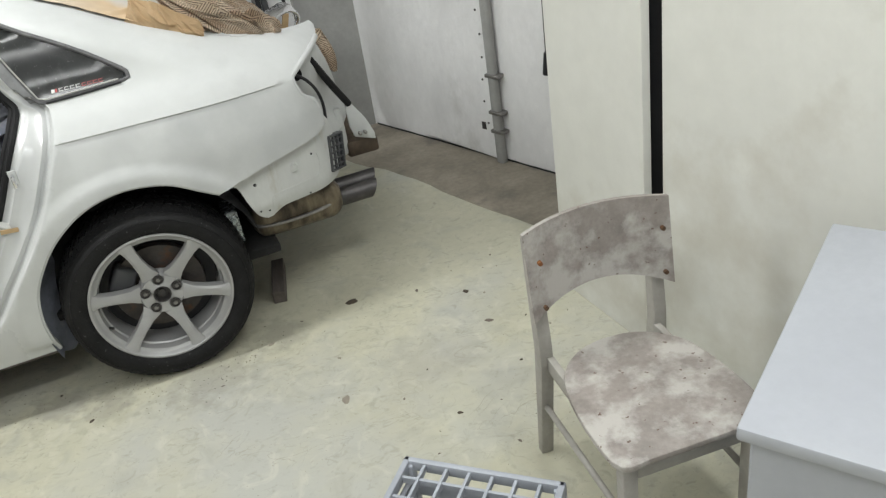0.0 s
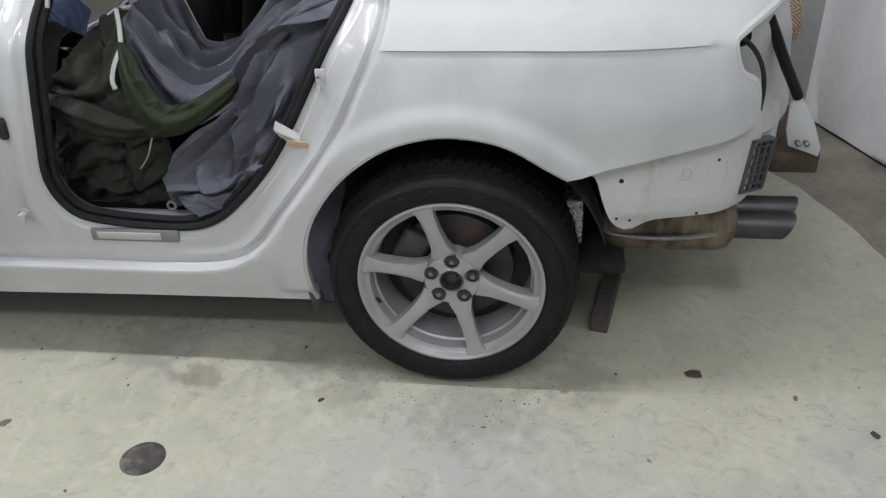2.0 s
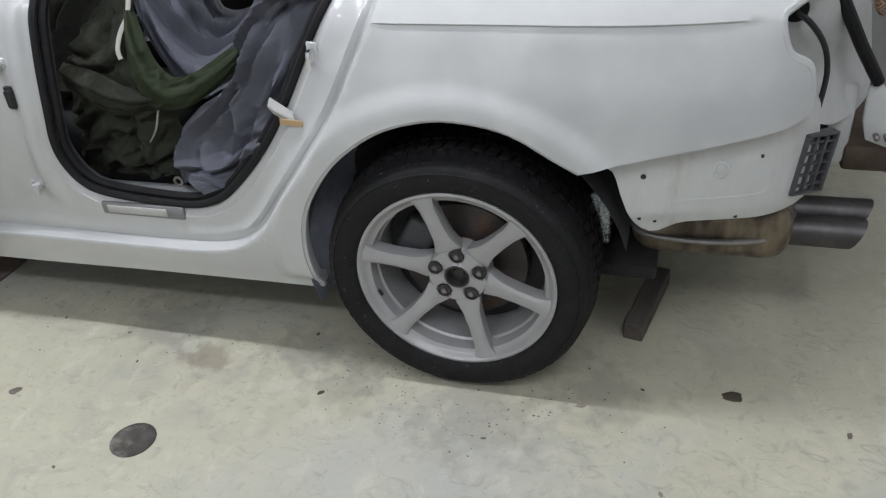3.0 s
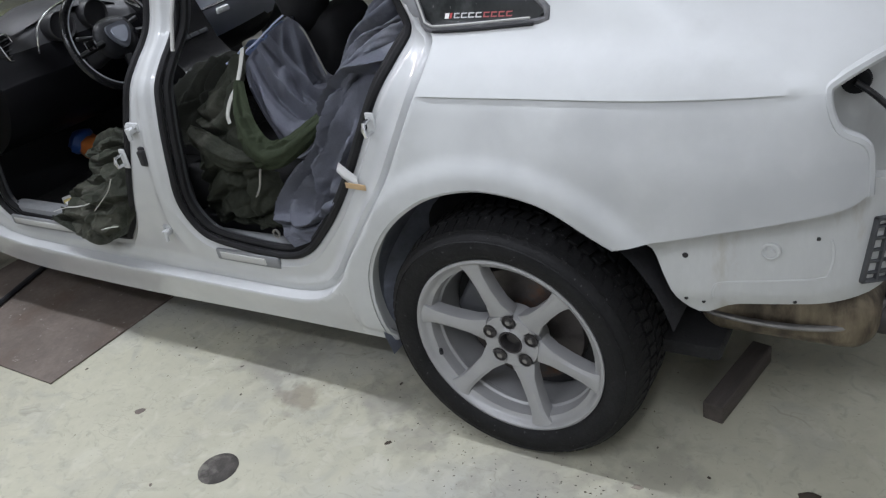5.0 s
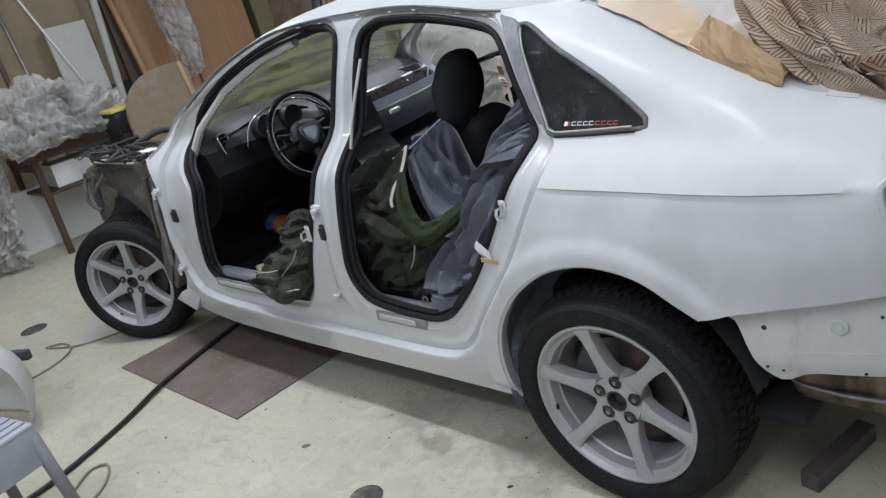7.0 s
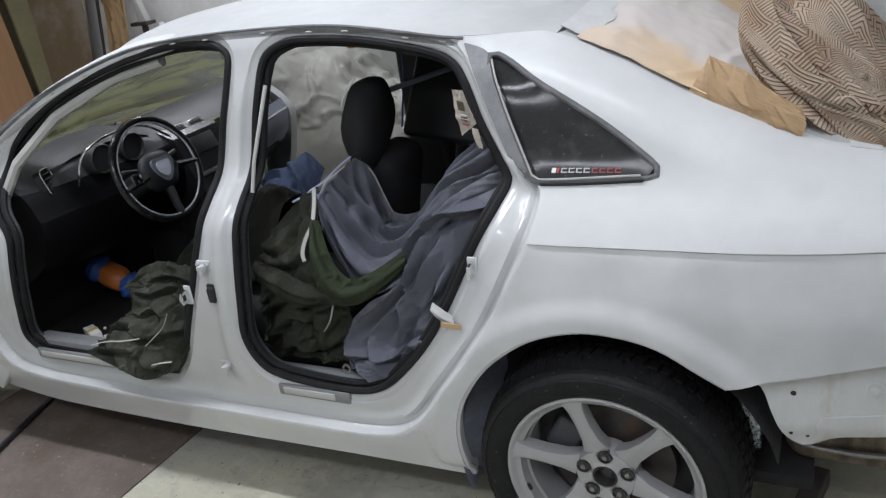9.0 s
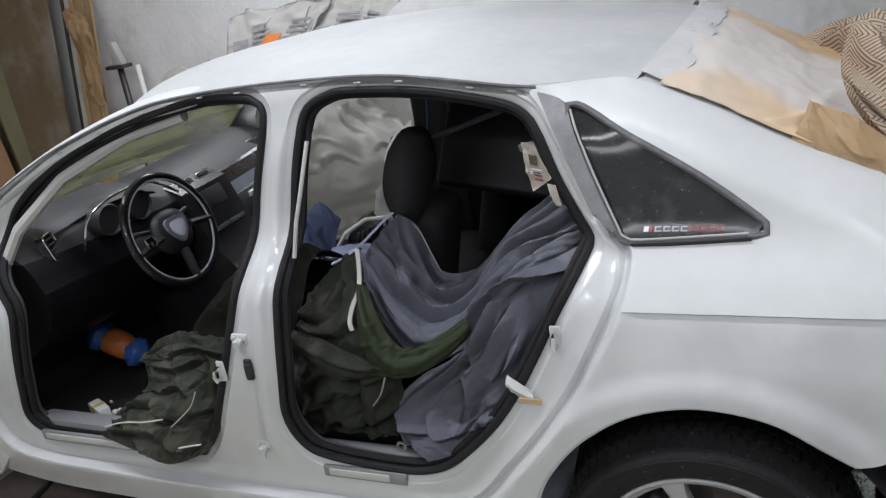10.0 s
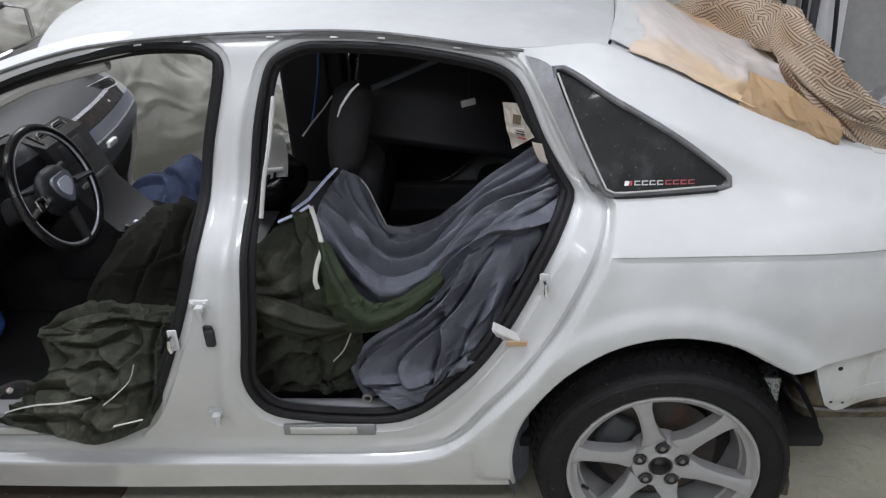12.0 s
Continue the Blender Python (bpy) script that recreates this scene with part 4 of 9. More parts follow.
far = mirrored(rim_in(sheet(OUT, [FRONT_LOOP, REAR_LOOP, QW_LOOP], skin, 0.04), 0.05))
part("body_side", far, PAINT, car, "white painted side panel")


def smooth_step(t):
    t = min(1, max(0, t))
    return t * t * (3 - 2 * t)


def top_z(x):
    return float(np.interp(x, TOPX, TOPZ))


def across(x0, x1, nx, ny, zf, inset=0.0, s0=-1.0, s1=1.0):
    """A sheet from side to side between the two top edges."""
    bm = bmesh.new()
    rows = []
    for i in range(nx + 1):
        x = x0 + (x1 - x0) * i / nx
        z = top_z(x)
        ye = skin_y(x, z - 0.002, False) + inset
        row = []
        for j in range(ny + 1):
            s = s0 + (s1 - s0) * j / ny
            s = math.copysign(abs(s) ** 0.8, s)
            row.append(bm.verts.new(zf(x, s, YC + s * (YC - ye), z)))
        rows.append(row)
    for a, b in zip(rows, rows[1:]):
        for j in range(ny):
            bm.faces.new((a[j], b[j], b[j + 1], a[j + 1]))
    bmesh.ops.recalc_face_normals(bm, faces=bm.faces)
    if sum(f.normal.z for f in bm.faces) < 0:
        bmesh.ops.reverse_faces(bm, faces=bm.faces)
    return bm


def thick(bm, depth, down=True):
    """Give a sheet a second face below it."""
    g = bmesh.ops.solidify(bm, geom=bm.faces[:], thickness=depth)
    return bm


def bow(x, s):
    """The rear edge of the roof bows backwards in the middle, the front edge forwards."""
    return (0.065 * smooth_step((x + 0.55) / 0.40) - 0.11 * smooth_step((-1.05 - x) / 0.45)) * (1 - s * s)


def roof_z(x, s, y, z):
    lift = 0.050 * (1 - abs(s) ** 2.6) + 0.006 * (1 - abs(s) ** 12)
    fall = 0.004 * smooth_step((-1.05 - x) / 0.45) * (1 - s * s) + 0.018 * smooth_step((x + 0.40) / 0.26) * (1 - s * s)
    return (x + bow(x, s), y, z + lift - fall)


part("roof", thick(across(-1.50, -0.135, 44, 44, roof_z, 0.012), 0.02), TONEDPRIMER, car, "white primed roof panel, toned darker to offset the lamps above")
groove = [(x, skin_y(x, z - 0.004, False) + 0.004, z + 0.001) for x, z in flat_line(TOP[3:10] + [(-0.335, 1.334)], 6)]
part("roof_ditch", tube(groove, 0.004, 6), GREYRUBBER, car, "grey sealed roof joint")
for cx in (-2.14, -2.03, -1.90, -1.75, -1.60, -1.44, -1.24, -1.12, -0.92, -0.77, -0.66, -0.485, -0.387):
    cz = top_z(cx) - 0.010
    part("trim_clip", box(-0.009, 0.009, -0.0025, 0.004, -0.002, 0.0015, 0.0008, 1, pose(cx, skin_y(cx, cz), cz, 0, -math.degrees(math.atan2(top_z(cx + 0.03) - top_z(cx - 0.03), 0.06)), 0)), LIGHTTRIM, car)
# inner trim of the pillars and roof lining
part("roof_lining", across(-1.48, -0.15, 20, 20, lambda x, s, y, z: (x, y, z - 0.035 + 0.03 * (1 - abs(s) ** 2.6)), 0.05), LINING, car, "dark fabric roof lining")


def along(loop, off, out=0.0):
    """Points on the body skin along a loop, pushed in by off; out moves them off the loop's middle."""
    mx, mz = np.mean([p[0] for p in loop]), np.mean([p[1] for p in loop])
    res = []
    k = len(loop)
    for i in range(k):
        (ax, az), (bx, bz) = loop[i - 1], loop[(i + 1) % k]
        t = Vector((bx - ax, bz - az)).normalized()
        n = Vector((t.y, -t.x))
        x, z = loop[i]
        if n.dot(Vector((x - mx, z - mz))) < 0:
            n = -n
        res.append((x + n.x * out, z + n.y * out))
    y = skin([p[0] for p in loop], [p[1] for p in loop]) + off
    return [(p[0], float(q), p[1]) for p, q in zip(res, y)]


for lp in (REAR_LOOP, FRONT_LOOP):
    e = even(lp, 0.02)
    part("door_seal", tube(along(e, 0.013, -0.006), 0.0105, 8, True), RUBBER, car, "black rubber door seal")
    part("door_seal", tube(along(e, 0.033, -0.018), 0.0115, 8, True), RUBBER, car, "black rubber door seal")
    part("frame_lining", tube(along(e, 0.050, -0.008), 0.012, 8, True), DARKGREY, car, "dark inner frame lining")
# quarter window
ql = even(QW_LOOP, 0.015)
qw = new("quarter_window")
qw.parent = car
part("pane", sheet(QW_LOOP, [], lambda x, z: skin(x, z) + 0.006, 0.03), QGLASS, qw, "dusty dark tinted glass")
part("frame", tube(along(ql, 0.001, 0.005), 0.0075, 8, True), GREYRUBBER, qw, "grey rubber window surround")
TRIM = flat_line([(-0.330, 1.326), (-0.305, 1.275), (-0.255, 1.17), (-0.200, 1.055), (-0.178, 1.022)], 5) + [(-0.146, 1.026), (-0.166, 1.052)] + flat_line([(-0.166, 1.052), (-0.216, 1.163), (-0.268, 1.297)], 5)[1:] + [(-0.29, 1.312)]
part("pillar_trim", rim_in(sheet(TRIM, [], lambda x, z: skin(x, z) - 0.007, 0.016), 0.012), GREYTRIM, qw, "dusty grey pillar trim")
part("trim_edge", tube([(x + 0.004, skin_y(x, z) - 0.009, z) for x, z in even(flat_line([(-0.262, 1.288), (-0.21, 1.16), (-0.16, 1.052), (-0.146, 1.036), (-0.10, 1.034), (0.09, 1.043)], 6), 0.02, False)], 0.0025, 6), LIGHTTRIM, qw, "pale gasket line")
part("trim_edge", tube([(x, skin_y(x, z) - 0.004, z) for x, z in even(flat_line([(-0.15, 1.022), (-0.05, 1.0235), (0.10, 1.031)], 6), 0.02, False)], 0.003, 6), RUBBER, qw, "dark gap under the window")
sy = skin_y(-0.05, 1.042) + 0.001
for x0, x1, mat, lab in [(-0.109, -0.099, WHITEP, "white badge of a sticker"), (-0.097, -0.092, REDP, "red badge of a sticker")] + [(-0.087 + 0.0172 * k, -0.0735 + 0.0172 * k, STICKERGREY, "pale bar of a sticker") for k in range(4)] + [(-0.017 + 0.0172 * k, -0.0035 + 0.0172 * k, STICKERRED, "red bar of a sticker") for k in range(4)]:
    bm = bmesh.new()
    for z0, z1 in ((1.0435, 1.0458), (1.0510, 1.0533)) if "bar" in lab else ((1.0435, 1.0533),):
        cs = [(x0, z0), (x1, z0), (x1 + 0.002, z1), (x0 + 0.002, z1)]
        bm.faces.new([bm.verts.new((x, skin_y(x, z) + 0.0035, z)) for x, z in cs])
    if "bar" in lab:
        cs = [(x0, 1.0435), (x0 + 0.0028, 1.0435), (x0 + 0.0048, 1.0533), (x0 + 0.002, 1.0533)]
        bm.faces.new([bm.verts.new((x, skin_y(x, z) + 0.0034, z)) for x, z in cs])
    part("sticker", bm, mat, qw, lab)

# windscreen, cowl
def screen_z(x, s, y, z):
    return (x - 0.10 * (1 - s * s), y, z + 0.018 * (1 - s * s) - 0.014)


wsc = part("windscreen", across(-2.33, -1.47, 16, 20, screen_z, 0.05), CLEARGLASS, car, "dusty windscreen with an olive film of overspray")
wsc.visible_shadow = False
part("windscreen_frame", tube([Vector(screen_z(-1.49, s, YC + s * 0.6, top_z(-1.49))) - Vector((0, 0, 0.012)) for s in np.linspace(-1, 1, 15)], 0.03, 8), BLACK, car, "black upper screen frame")
cap = [(x, skin_y(x, z - 0.01, False) + 0.058, z - 0.010) for x, z in flat_line(TOP[1:7], 5)]
part("a_pillar_cap", tube(cap, [0.050] * (len(cap) - 3) + [0.046, 0.04, 0.03], 12, flat=0.55), PAINT, car, "white outer windscreen pillar")
# A pillar lining, seen inside the front door frame
part("pillar_trim", tube([(-2.05, 0.17, 0.95), (-1.98, 0.2, 1.05), (-1.8, 0.265, 1.19), (-1.55, 0.31, 1.29), (-1.35, 0.33, 1.33)], 0.018, 8), LIGHTTRIM, car, "pale grey pillar lining")
part("pillar_trim", tube([(-0.972, 0.150, 0.985), (-0.958, 0.172, 1.07), (-0.940, 0.200, 1.15), (-0.926, 0.250, 1.255)], 0.0055, 8), LIGHTTRIM, car, "pale grey pillar lining")
part("pillar_trim", tube([(-1.13, 0.13, 0.42), (-1.12, 0.13, 0.6), (-1.08, 0.15, 0.86)], 0.035, 8), BLACK, car, "black lower pillar lining")
# rear window under brown paper
def pane_z(x, s, y, z):
    w = 0.006 * noise.noise(Vector((x * 9, y * 7, 1.0))) + 0.003 * noise.noise(Vector((x * 30, y * 24, 2.0)))
    return (x + bow(-0.13, s) * smooth_step((0.3 - x) / 0.4), y, z + 0.055 * (1 - abs(s) ** 2.4) + 0.004 + w)


part("rear_window", thick(across(-0.13, 0.5, 30, 30, lambda x, s, y, z: (x + bow(-0.13, s) * smooth_step((0.3 - x) / 0.4), y, z + 0.052 * (1 - abs(s) ** 2.4) - 0.004)), 0.01), TONEDPRIMER, car, "overspray-whitened rear window")
part("rear_shelf", thick(across(0.49, 0.55, 6, 30, lambda x, s, y, z: (x, y, z + 0.02 * (1 - s ** 4))), 0.02), PAINT, car, "white shelf under the rear window")
part("boot_liner", box(0.46, 0.80, 0.42, 2 * YC - 0.42, 0.50, 0.87, 0.03), CARPET, car, "dark boot lining")
def paper_z(x, s, y, z):
    low = min(1, max(0, (x - 0.08) / 0.25)) * (1 if y < 0.42 else 0.35)
    r = noise.noise(Vector((x * 9 + y * 4, y * 10 - x * 3, 8.2)))
    q = noise.noise(Vector((x * 22, y * 18, 3.1)))
    w = noise.noise(Vector((x * 3, y * 3, 5.5)))
    c1 = max(0, math.cos(9 * (x * 1.2 + y * 1.7) + 5 * w)) ** 4
    c2 = max(0, math.cos(16 * (y * 1.3 - x * 1.1) + 6 * w + 1)) ** 5
    lift = low * (0.030 * c1 * (0.5 + r) + 0.018 * c2 * (0.6 - r)) + 0.004 * c2
    edge = 0.012 * noise.noise(Vector((x * 11, 0, 3))) if s < -0.9 else 0
    return (pane_z(x, s, y, z)[0], y + edge, pane_z(x, s, y, z)[2] + 0.007 + lift * (1 if abs(s) < 0.97 else 0.3))


part("masking_paper", thick(across(-0.085, 0.40, 90, 130, paper_z, 0.012), 0.002), OVERSPRAY, car, "crumpled brown masking paper taped over the rear window", deg=60)
part("masking_film", thick(across(-0.128, -0.055, 14, 90, lambda x, s, y, z: (pane_z(x, s, y, z)[0] + (0.02 * noise.noise(Vector((y * 14, 2, 2))) if x > -0.07 else 0), y, pane_z(x, s, y, z)[2] + 0.012), 0.03), 0.002), PRIMER, car, "pale torn overspray-covered film strip")
# lower quarter panel behind the rear wheel
LOWER = [(0.30, 0.64), (0.345, 0.612), (0.366, 0.55), (0.392, 0.485), (0.412, 0.463), (0.437, 0.455), (0.465, 0.468), (0.50, 0.483), (0.58, 0.484), (0.69, 0.484), (0.74, 0.505), (0.755, 0.56), (0.745, 0.66), (0.72, 0.74), (0.6, 0.71), (0.45, 0.68)]


def lower_y(x, z):
    x, z = np.asarray(x, float), np.asarray(z, float)
    return 0.040 + 0.42 * np.maximum(x - 0.25, 0) ** 2 + 3.0 * np.maximum(x - 0.62, 0) ** 2 + 0.02 * ease((0.52 - z) / 0.06)


lq = part("lower_quarter_panel", rim_in(sheet(flat_line(LOWER, 4, True), [], lower_y, 0.02), 0.03), PRIMER, car, "grey-white primed lower panel with rust-brown stains")
for hx, hz, hr in ((0.408, 0.600, 0.006), (0.405, 0.495, 0.004), (0.60, 0.492, 0.004), (0.437, 0.487, 0.004), (0.635, 0.635, 0.004)):
    hy = float(lower_y(hx, hz))
    part("hole", turned([(0.0, hy - 0.001), (hr, hy - 0.001), (hr, hy + 0.004), (0.0, hy + 0.004)], 12, m=Matrix.Translation((hx, 0, hz))), BLACK, lq)
hy = float(lower_y(0.558, 0.612))
part("plug", turned([(0.0, hy - 0.006), (0.008, hy - 0.006), (0.009, hy - 0.002), (0.013, hy - 0.002), (0.0145, hy - 0.005), (0.018, hy - 0.004), (0.019, hy + 0.004), (0.0, hy + 0.004)], 24, m=Matrix.Translation((0.558, 0, 0.612))), PRIMER, lq)
part("pressed_bead", tube([(x, float(lower_y(x, z)) + 0.002, z) for x, z in flat_line([(0.455, 0.50), (0.457, 0.525), (0.475, 0.54), (0.56, 0.545), (0.64, 0.548), (0.655, 0.56), (0.66, 0.60), (0.655, 0.63)], 6)], 0.0035, 6), PRIMER, lq)
# lamp recess and rear corner
REC = [(0.60, 0.95), (0.70, 0.955), (0.785, 0.96), (0.815, 0.90), (0.838, 0.84), (0.866, 0.75), (0.888, 0.665), (0.88, 0.60), (0.80, 0.58), (0.72, 0.64), (0.67, 0.74), (0.61, 0.84)]


def rec_y(x, z):
    x, z = np.asarray(x, float), np.asarray(z, float)
    return 0.165 + 1.15 * np.maximum(x - 0.60, 0) + 0.03 * np.sin((z - 0.6) * 16) * ease((x - 0.62) / 0.1)


part("lamp_recess", rim_in(sheet(flat_line(REC, 4, True), [], rec_y, 0.02), 0.02), PRIMER, car, "bare primed tail lamp recess")
lip = [(x, skin_y(x, z) + 0.012, z) for x, z in flat_line(TAIL[1:8], 5)]
part("lamp_lip", tube(lip, 0.011, 8), PAINT, car, "folded white lamp edge")
part("lamp_seal", tube([(0.749, 0.315, 0.908), (0.770, 0.335, 0.872), (0.826, 0.375, 0.770), (0.885, 0.420, 0.672)], 0.014, 8), RUBBER, car, "black seal strip")
part("grommet", turned([(0, 0), (0.024, 0), (0.026, 0.01), (0.012, 0.02), (0.0, 0.02)], 20, m=Matrix.Translation((0.665, 0.21, 0.895))), RUBBER, car, "black rubber cable grommet")
part("lamp_cable", tube([tuple(q) for q in spline([(0.665, 0.205, 0.895), (0.70, 0.215, 0.865), (0.735, 0.25, 0.81), (0.75, 0.26, 0.75), (0.745, 0.25, 0.68)], 8)], 0.006, 8), BLACK, car, "black lamp cable")
# bumper mount and beam
pl = extrude_poly([(0.869, 0.657), (0.894, 0.672), (0.940, 0.601), (0.970, 0.527), (0.970, 0.499), (0.885, 0.530), (0.872, 0.576)], "y", 0.42, 0.432, 0.003)
br = part("bumper_bracket", pl, PAINT, car, "white bumper mounting plate")
for bx in (0.905, 0.927):
    part("bolt", tube([(bx, 0.40, 0.543), (bx, 0.425, 0.543)], 0.007, 8), STEEL, br)
part("bumper_beam", box(0.849, 0.983, 0.435, 1.38, 0.439, 0.507, 0.012), BEAM, car, "rust-brown steel crash beam")
part("rear_panel", box(0.80, 0.86, 0.44, 1.37, 0.45, 0.66, 0.02), PRIMER, car, "primed rear body panel")
vent = new("body_vent")
vent.parent = car
vent.matrix_local = pose(0.742, 0.185, 0.585, 0, 9, 42) @ Matrix.Diagonal((0.92, 1, 0.80, 1))
part("vent_frame", join(join(box(-0.05, -0.042, -0.012, 0.015, -0.085, 0.085, 0.003), box(0.042, 0.05, -0.012, 0.015, -0.085, 0.085, 0.003)), join(box(-0.05, 0.05, -0.012, 0.015, 0.077, 0.085, 0.003), box(-0.05, 0.05, -0.012, 0.015, -0.085, -0.077, 0.003))), DARKGREY, vent)
part("vent_backing", box(-0.045, 0.045, 0.012, 0.018, -0.08, 0.08), BLACK, vent)
for k in range(5):
    z = -0.06 + 0.03 * k
    part("slat", box(-0.044, 0.044, -0.008, 0.012, z - 0.003, z + 0.003, 0.001, 1, Matrix.Translation((0, 0, 0))), DARKGREY, vent)
for x in (-0.015, 0.015):
    part("slat", box(x - 0.003, x + 0.003, -0.01, 0.012, -0.08, 0.08, 0.001, 1), DARKGREY, vent)
# exhaust
mf = bmesh.new()
bmesh.ops.create_cube(mf, size=1)
for v in mf.verts:
    v.co = Vector((0.56 + v.co.x * 0.36, 0.37 + v.co.y * 0.36, 0.385 + v.co.z * 0.16))
bmesh.ops.bevel(mf, geom=mf.edges[:], offset=0.06, segments=5, profile=0.5, affect="EDGES")
muf = part("muffler", mf, BRONZE, car, "brown stained steel muffler")
part("seam", tube([tuple(q) for q in spline([(0.375, 0.30, 0.375), (0.40, 0.205, 0.372), (0.50, 0.183, 0.37), (0.62, 0.183, 0.375), (0.70, 0.21, 0.382), (0.745, 0.30, 0.39)], 6)], 0.007, 8), STEEL, muf)
for ey, ez, ex in ((0.30, 0.348, 0.885), (0.375, 0.360, 0.905)):
    prof = [(0.030, 0.0), (0.034, 0.004), (0.034, 0.2), (0.030, 0.2), (0.030, 0.02)]
    bm = turned([(0.024, 0.68), (0.034, 0.70), (0.036, 0.74), (0.037, ex), (0.033, ex), (0.032, 0.76), (0.0, 0.76)], 28, "x", m=Matrix.Translation((0, ey, ez)))
    for v in bm.verts:
        if v.co.x > 0.85:
            v.co.x += (ez - v.co.z) * -0.5
    part("exhaust_tip", bm, STEELDARK, car, "dull grey cut exhaust tip")
part("heat_shield", box(0.285, 0.335, 0.19, 0.32, 0.33, 0.47, 0.01), FOIL, car, "crinkled silver heat shield")
# underside
part("floor_pan", box(-2.4, -0.36, 0.13, 2 * YC - 0.13, 0.215, 0.275, 0.02), BLACK, car, "dark underbody")
part("sill_flange", box(-2.3, -0.36, 0.135, 0.145, 0.165, 0.24, 0.002, 1), OLDTIMBER, car, "rusty sill flange")
# wheel arch liners
for sgn in (1, -1):
    bm = bmesh.new()
    rows = []
    for k in range(25):
        a = radians(14 + 186 * k / 24)
        r = 0.395 + 0.0 * math.sin(a)
        row = []
        for y in (0.035, 0.07, 0.2, 0.36):
            rr = r - (0.03 if y > 0.3 else 0)
            yy = y if sgn > 0 else 2 * YC - y
            row.append(bm.verts.new((rr * math.cos(a), yy, 0.325 + rr * math.sin(a))))
        rows.append(row)
    for a, b in zip(rows, rows[1:]):
        for j in range(3):
            bm.faces.new((a[j], a[j + 1], b[j + 1], b[j]))
    bmesh.ops.recalc_face_normals(bm, faces=bm.faces)
    liner = part("wheel_arch_liner", bm, ARCHMAT, car, "dusty dark wheel arch liner")
    liner.data.materials.append(ARCHBLUE)
    liner.data.polygons.foreach_set("material_index", [1 if q.center.x < -0.10 else 0 for q in liner.data.polygons])
part("arch_inner", box(-0.36, 0.34, 0.34, 0.36, 0.28, 0.72), BLACK, car)
part("arch_lip", tube([(x, skin_y(x, z) + 0.012, z) for x, z in flat_line(ARCH, 5)], 0.009, 6), PAINT, car, "white rolled arch edge")
part("arch_front_panel", sheet(flat_line([(-0.40, 0.36), (-0.385, 0.21), (-0.365, 0.165), (-0.335, 0.155), (-0.33, 0.25), (-0.325, 0.40), (-0.28, 0.53), (-0.20, 0.63), (-0.24, 0.64), (-0.34, 0.52)], 4, True), [], lambda x, z: 0.07 + 1.6 * np.maximum(x + 0.40, 0), 0.02), ARCHBLUE, car, "blue-grey sprayed inner arch")


# hinges, connectors and strikers on the pillars
def hinge(x, z, flip=1):
    y = skin_y(x, z)
    h = new("hinge")
    h.parent = car
    h.matrix_local = pose(x, y, z)
    part("hinge_plate", box(-0.026, 0.022, -0.005, 0.006, -0.010, 0.016, 0.003), PAINT, h)
    part("hinge_arm", box(-0.010, 0.012, -0.026, 0.0, -0.010, 0.006, 0.003), PAINT, h)
    part("hinge_pin", tube([(0.002, -0.024, -0.026), (0.002, -0.024, 0.008)], 0.0065, 10), PAINT, h)
    for bx in (-0.018, 0.014):
        part("bolt", turned([(0, -0.011), (0.006, -0.011), (0.006, -0.004), (0, -0.004)], 6, m=Matrix.Translation((bx, 0, 0.007))), PAINT, h)
    return h


for hx, hz in ((-1.13, 0.795), (-1.148, 0.464), (-2.208, 0.827), (-2.225, 0.463)):
    hinge(hx, hz)
for hx, hz in ((-1.12, 0.712), (-2.17, 0.71)):
    y = skin_y(hx, hz)
    c = part("door_connector", join(box(hx - 0.013, hx + 0.013, y - 0.006, y + 0.01, hz - 0.03, hz + 0.03, 0.004), box(hx - 0.004, hx + 0.017, y - 0.02, y, hz - 0.022, hz + 0.024, 0.005)), BLACK, car, "black door wiring connector")
for hx, hz in ((-0.294, 0.835), (-1.215, 0.70)):
    y = skin_y(hx, hz)
    st = new("striker")
    st.parent = car
    part("striker_plate", box(hx - 0.012, hx + 0.012, y - 0.003, y + 0.003, hz - 0.03, hz + 0.03, 0.002, 1), PAINT, st)
    part("striker_loop", tube([(hx, y, hz - 0.016), (hx + 0.002, y - 0.03, hz - 0.014), (hx + 0.002, y - 0.034, hz), (hx + 0.002, y - 0.03, hz + 0.014), (hx, y, hz + 0.016)], 0.005, 8), CHROME, st)
tp = cloth("tape_flap", [[(-0.417, 0.064, 0.736), (-0.387, 0.052, 0.726), (-0.357, 0.046, 0.712)], [(-0.420, 0.054, 0.716), (-0.387, 0.044, 0.704), (-0.354, 0.042, 0.691)], [(-0.402, 0.056, 0.691), (-0.377, 0.050, 0.684), (-0.357, 0.048, 0.676)]], WHITEP, car, "torn flap of white masking paper", 16, 16, (), 0.002, 77, 0.0015, creases=(([(0.1, 0.5), (0.5, 0.45), (1, 0.55)], 0.006, 0.006, 0.012),))
part("tape", box(-0.026, 0.026, -0.0015, 0.0015, -0.009, 0.007, 0.001, 1, pose(-0.362, 0.040, 0.688, 10, 10, 12)), PAPER, tp, "tan tape")
for x0, x1 in ((-0.985, -0.735), (-2.04, -1.62)):
    zz = 0.398
    y = skin_y((x0 + x1) / 2, zz)
    pt = new("sill_plate")
    pt.parent = car
    part("base", box(x0, x1, y - 0.003, y + 0.01, zz - 0.019, zz + 0.019, 0.006, 2), SILLGREY, pt)
    part("insert", box(x0 + 0.02, x1 - 0.05, y - 0.006, y, zz - 0.011, zz + 0.011, 0.003, 2), LIGHTTRIM, pt)
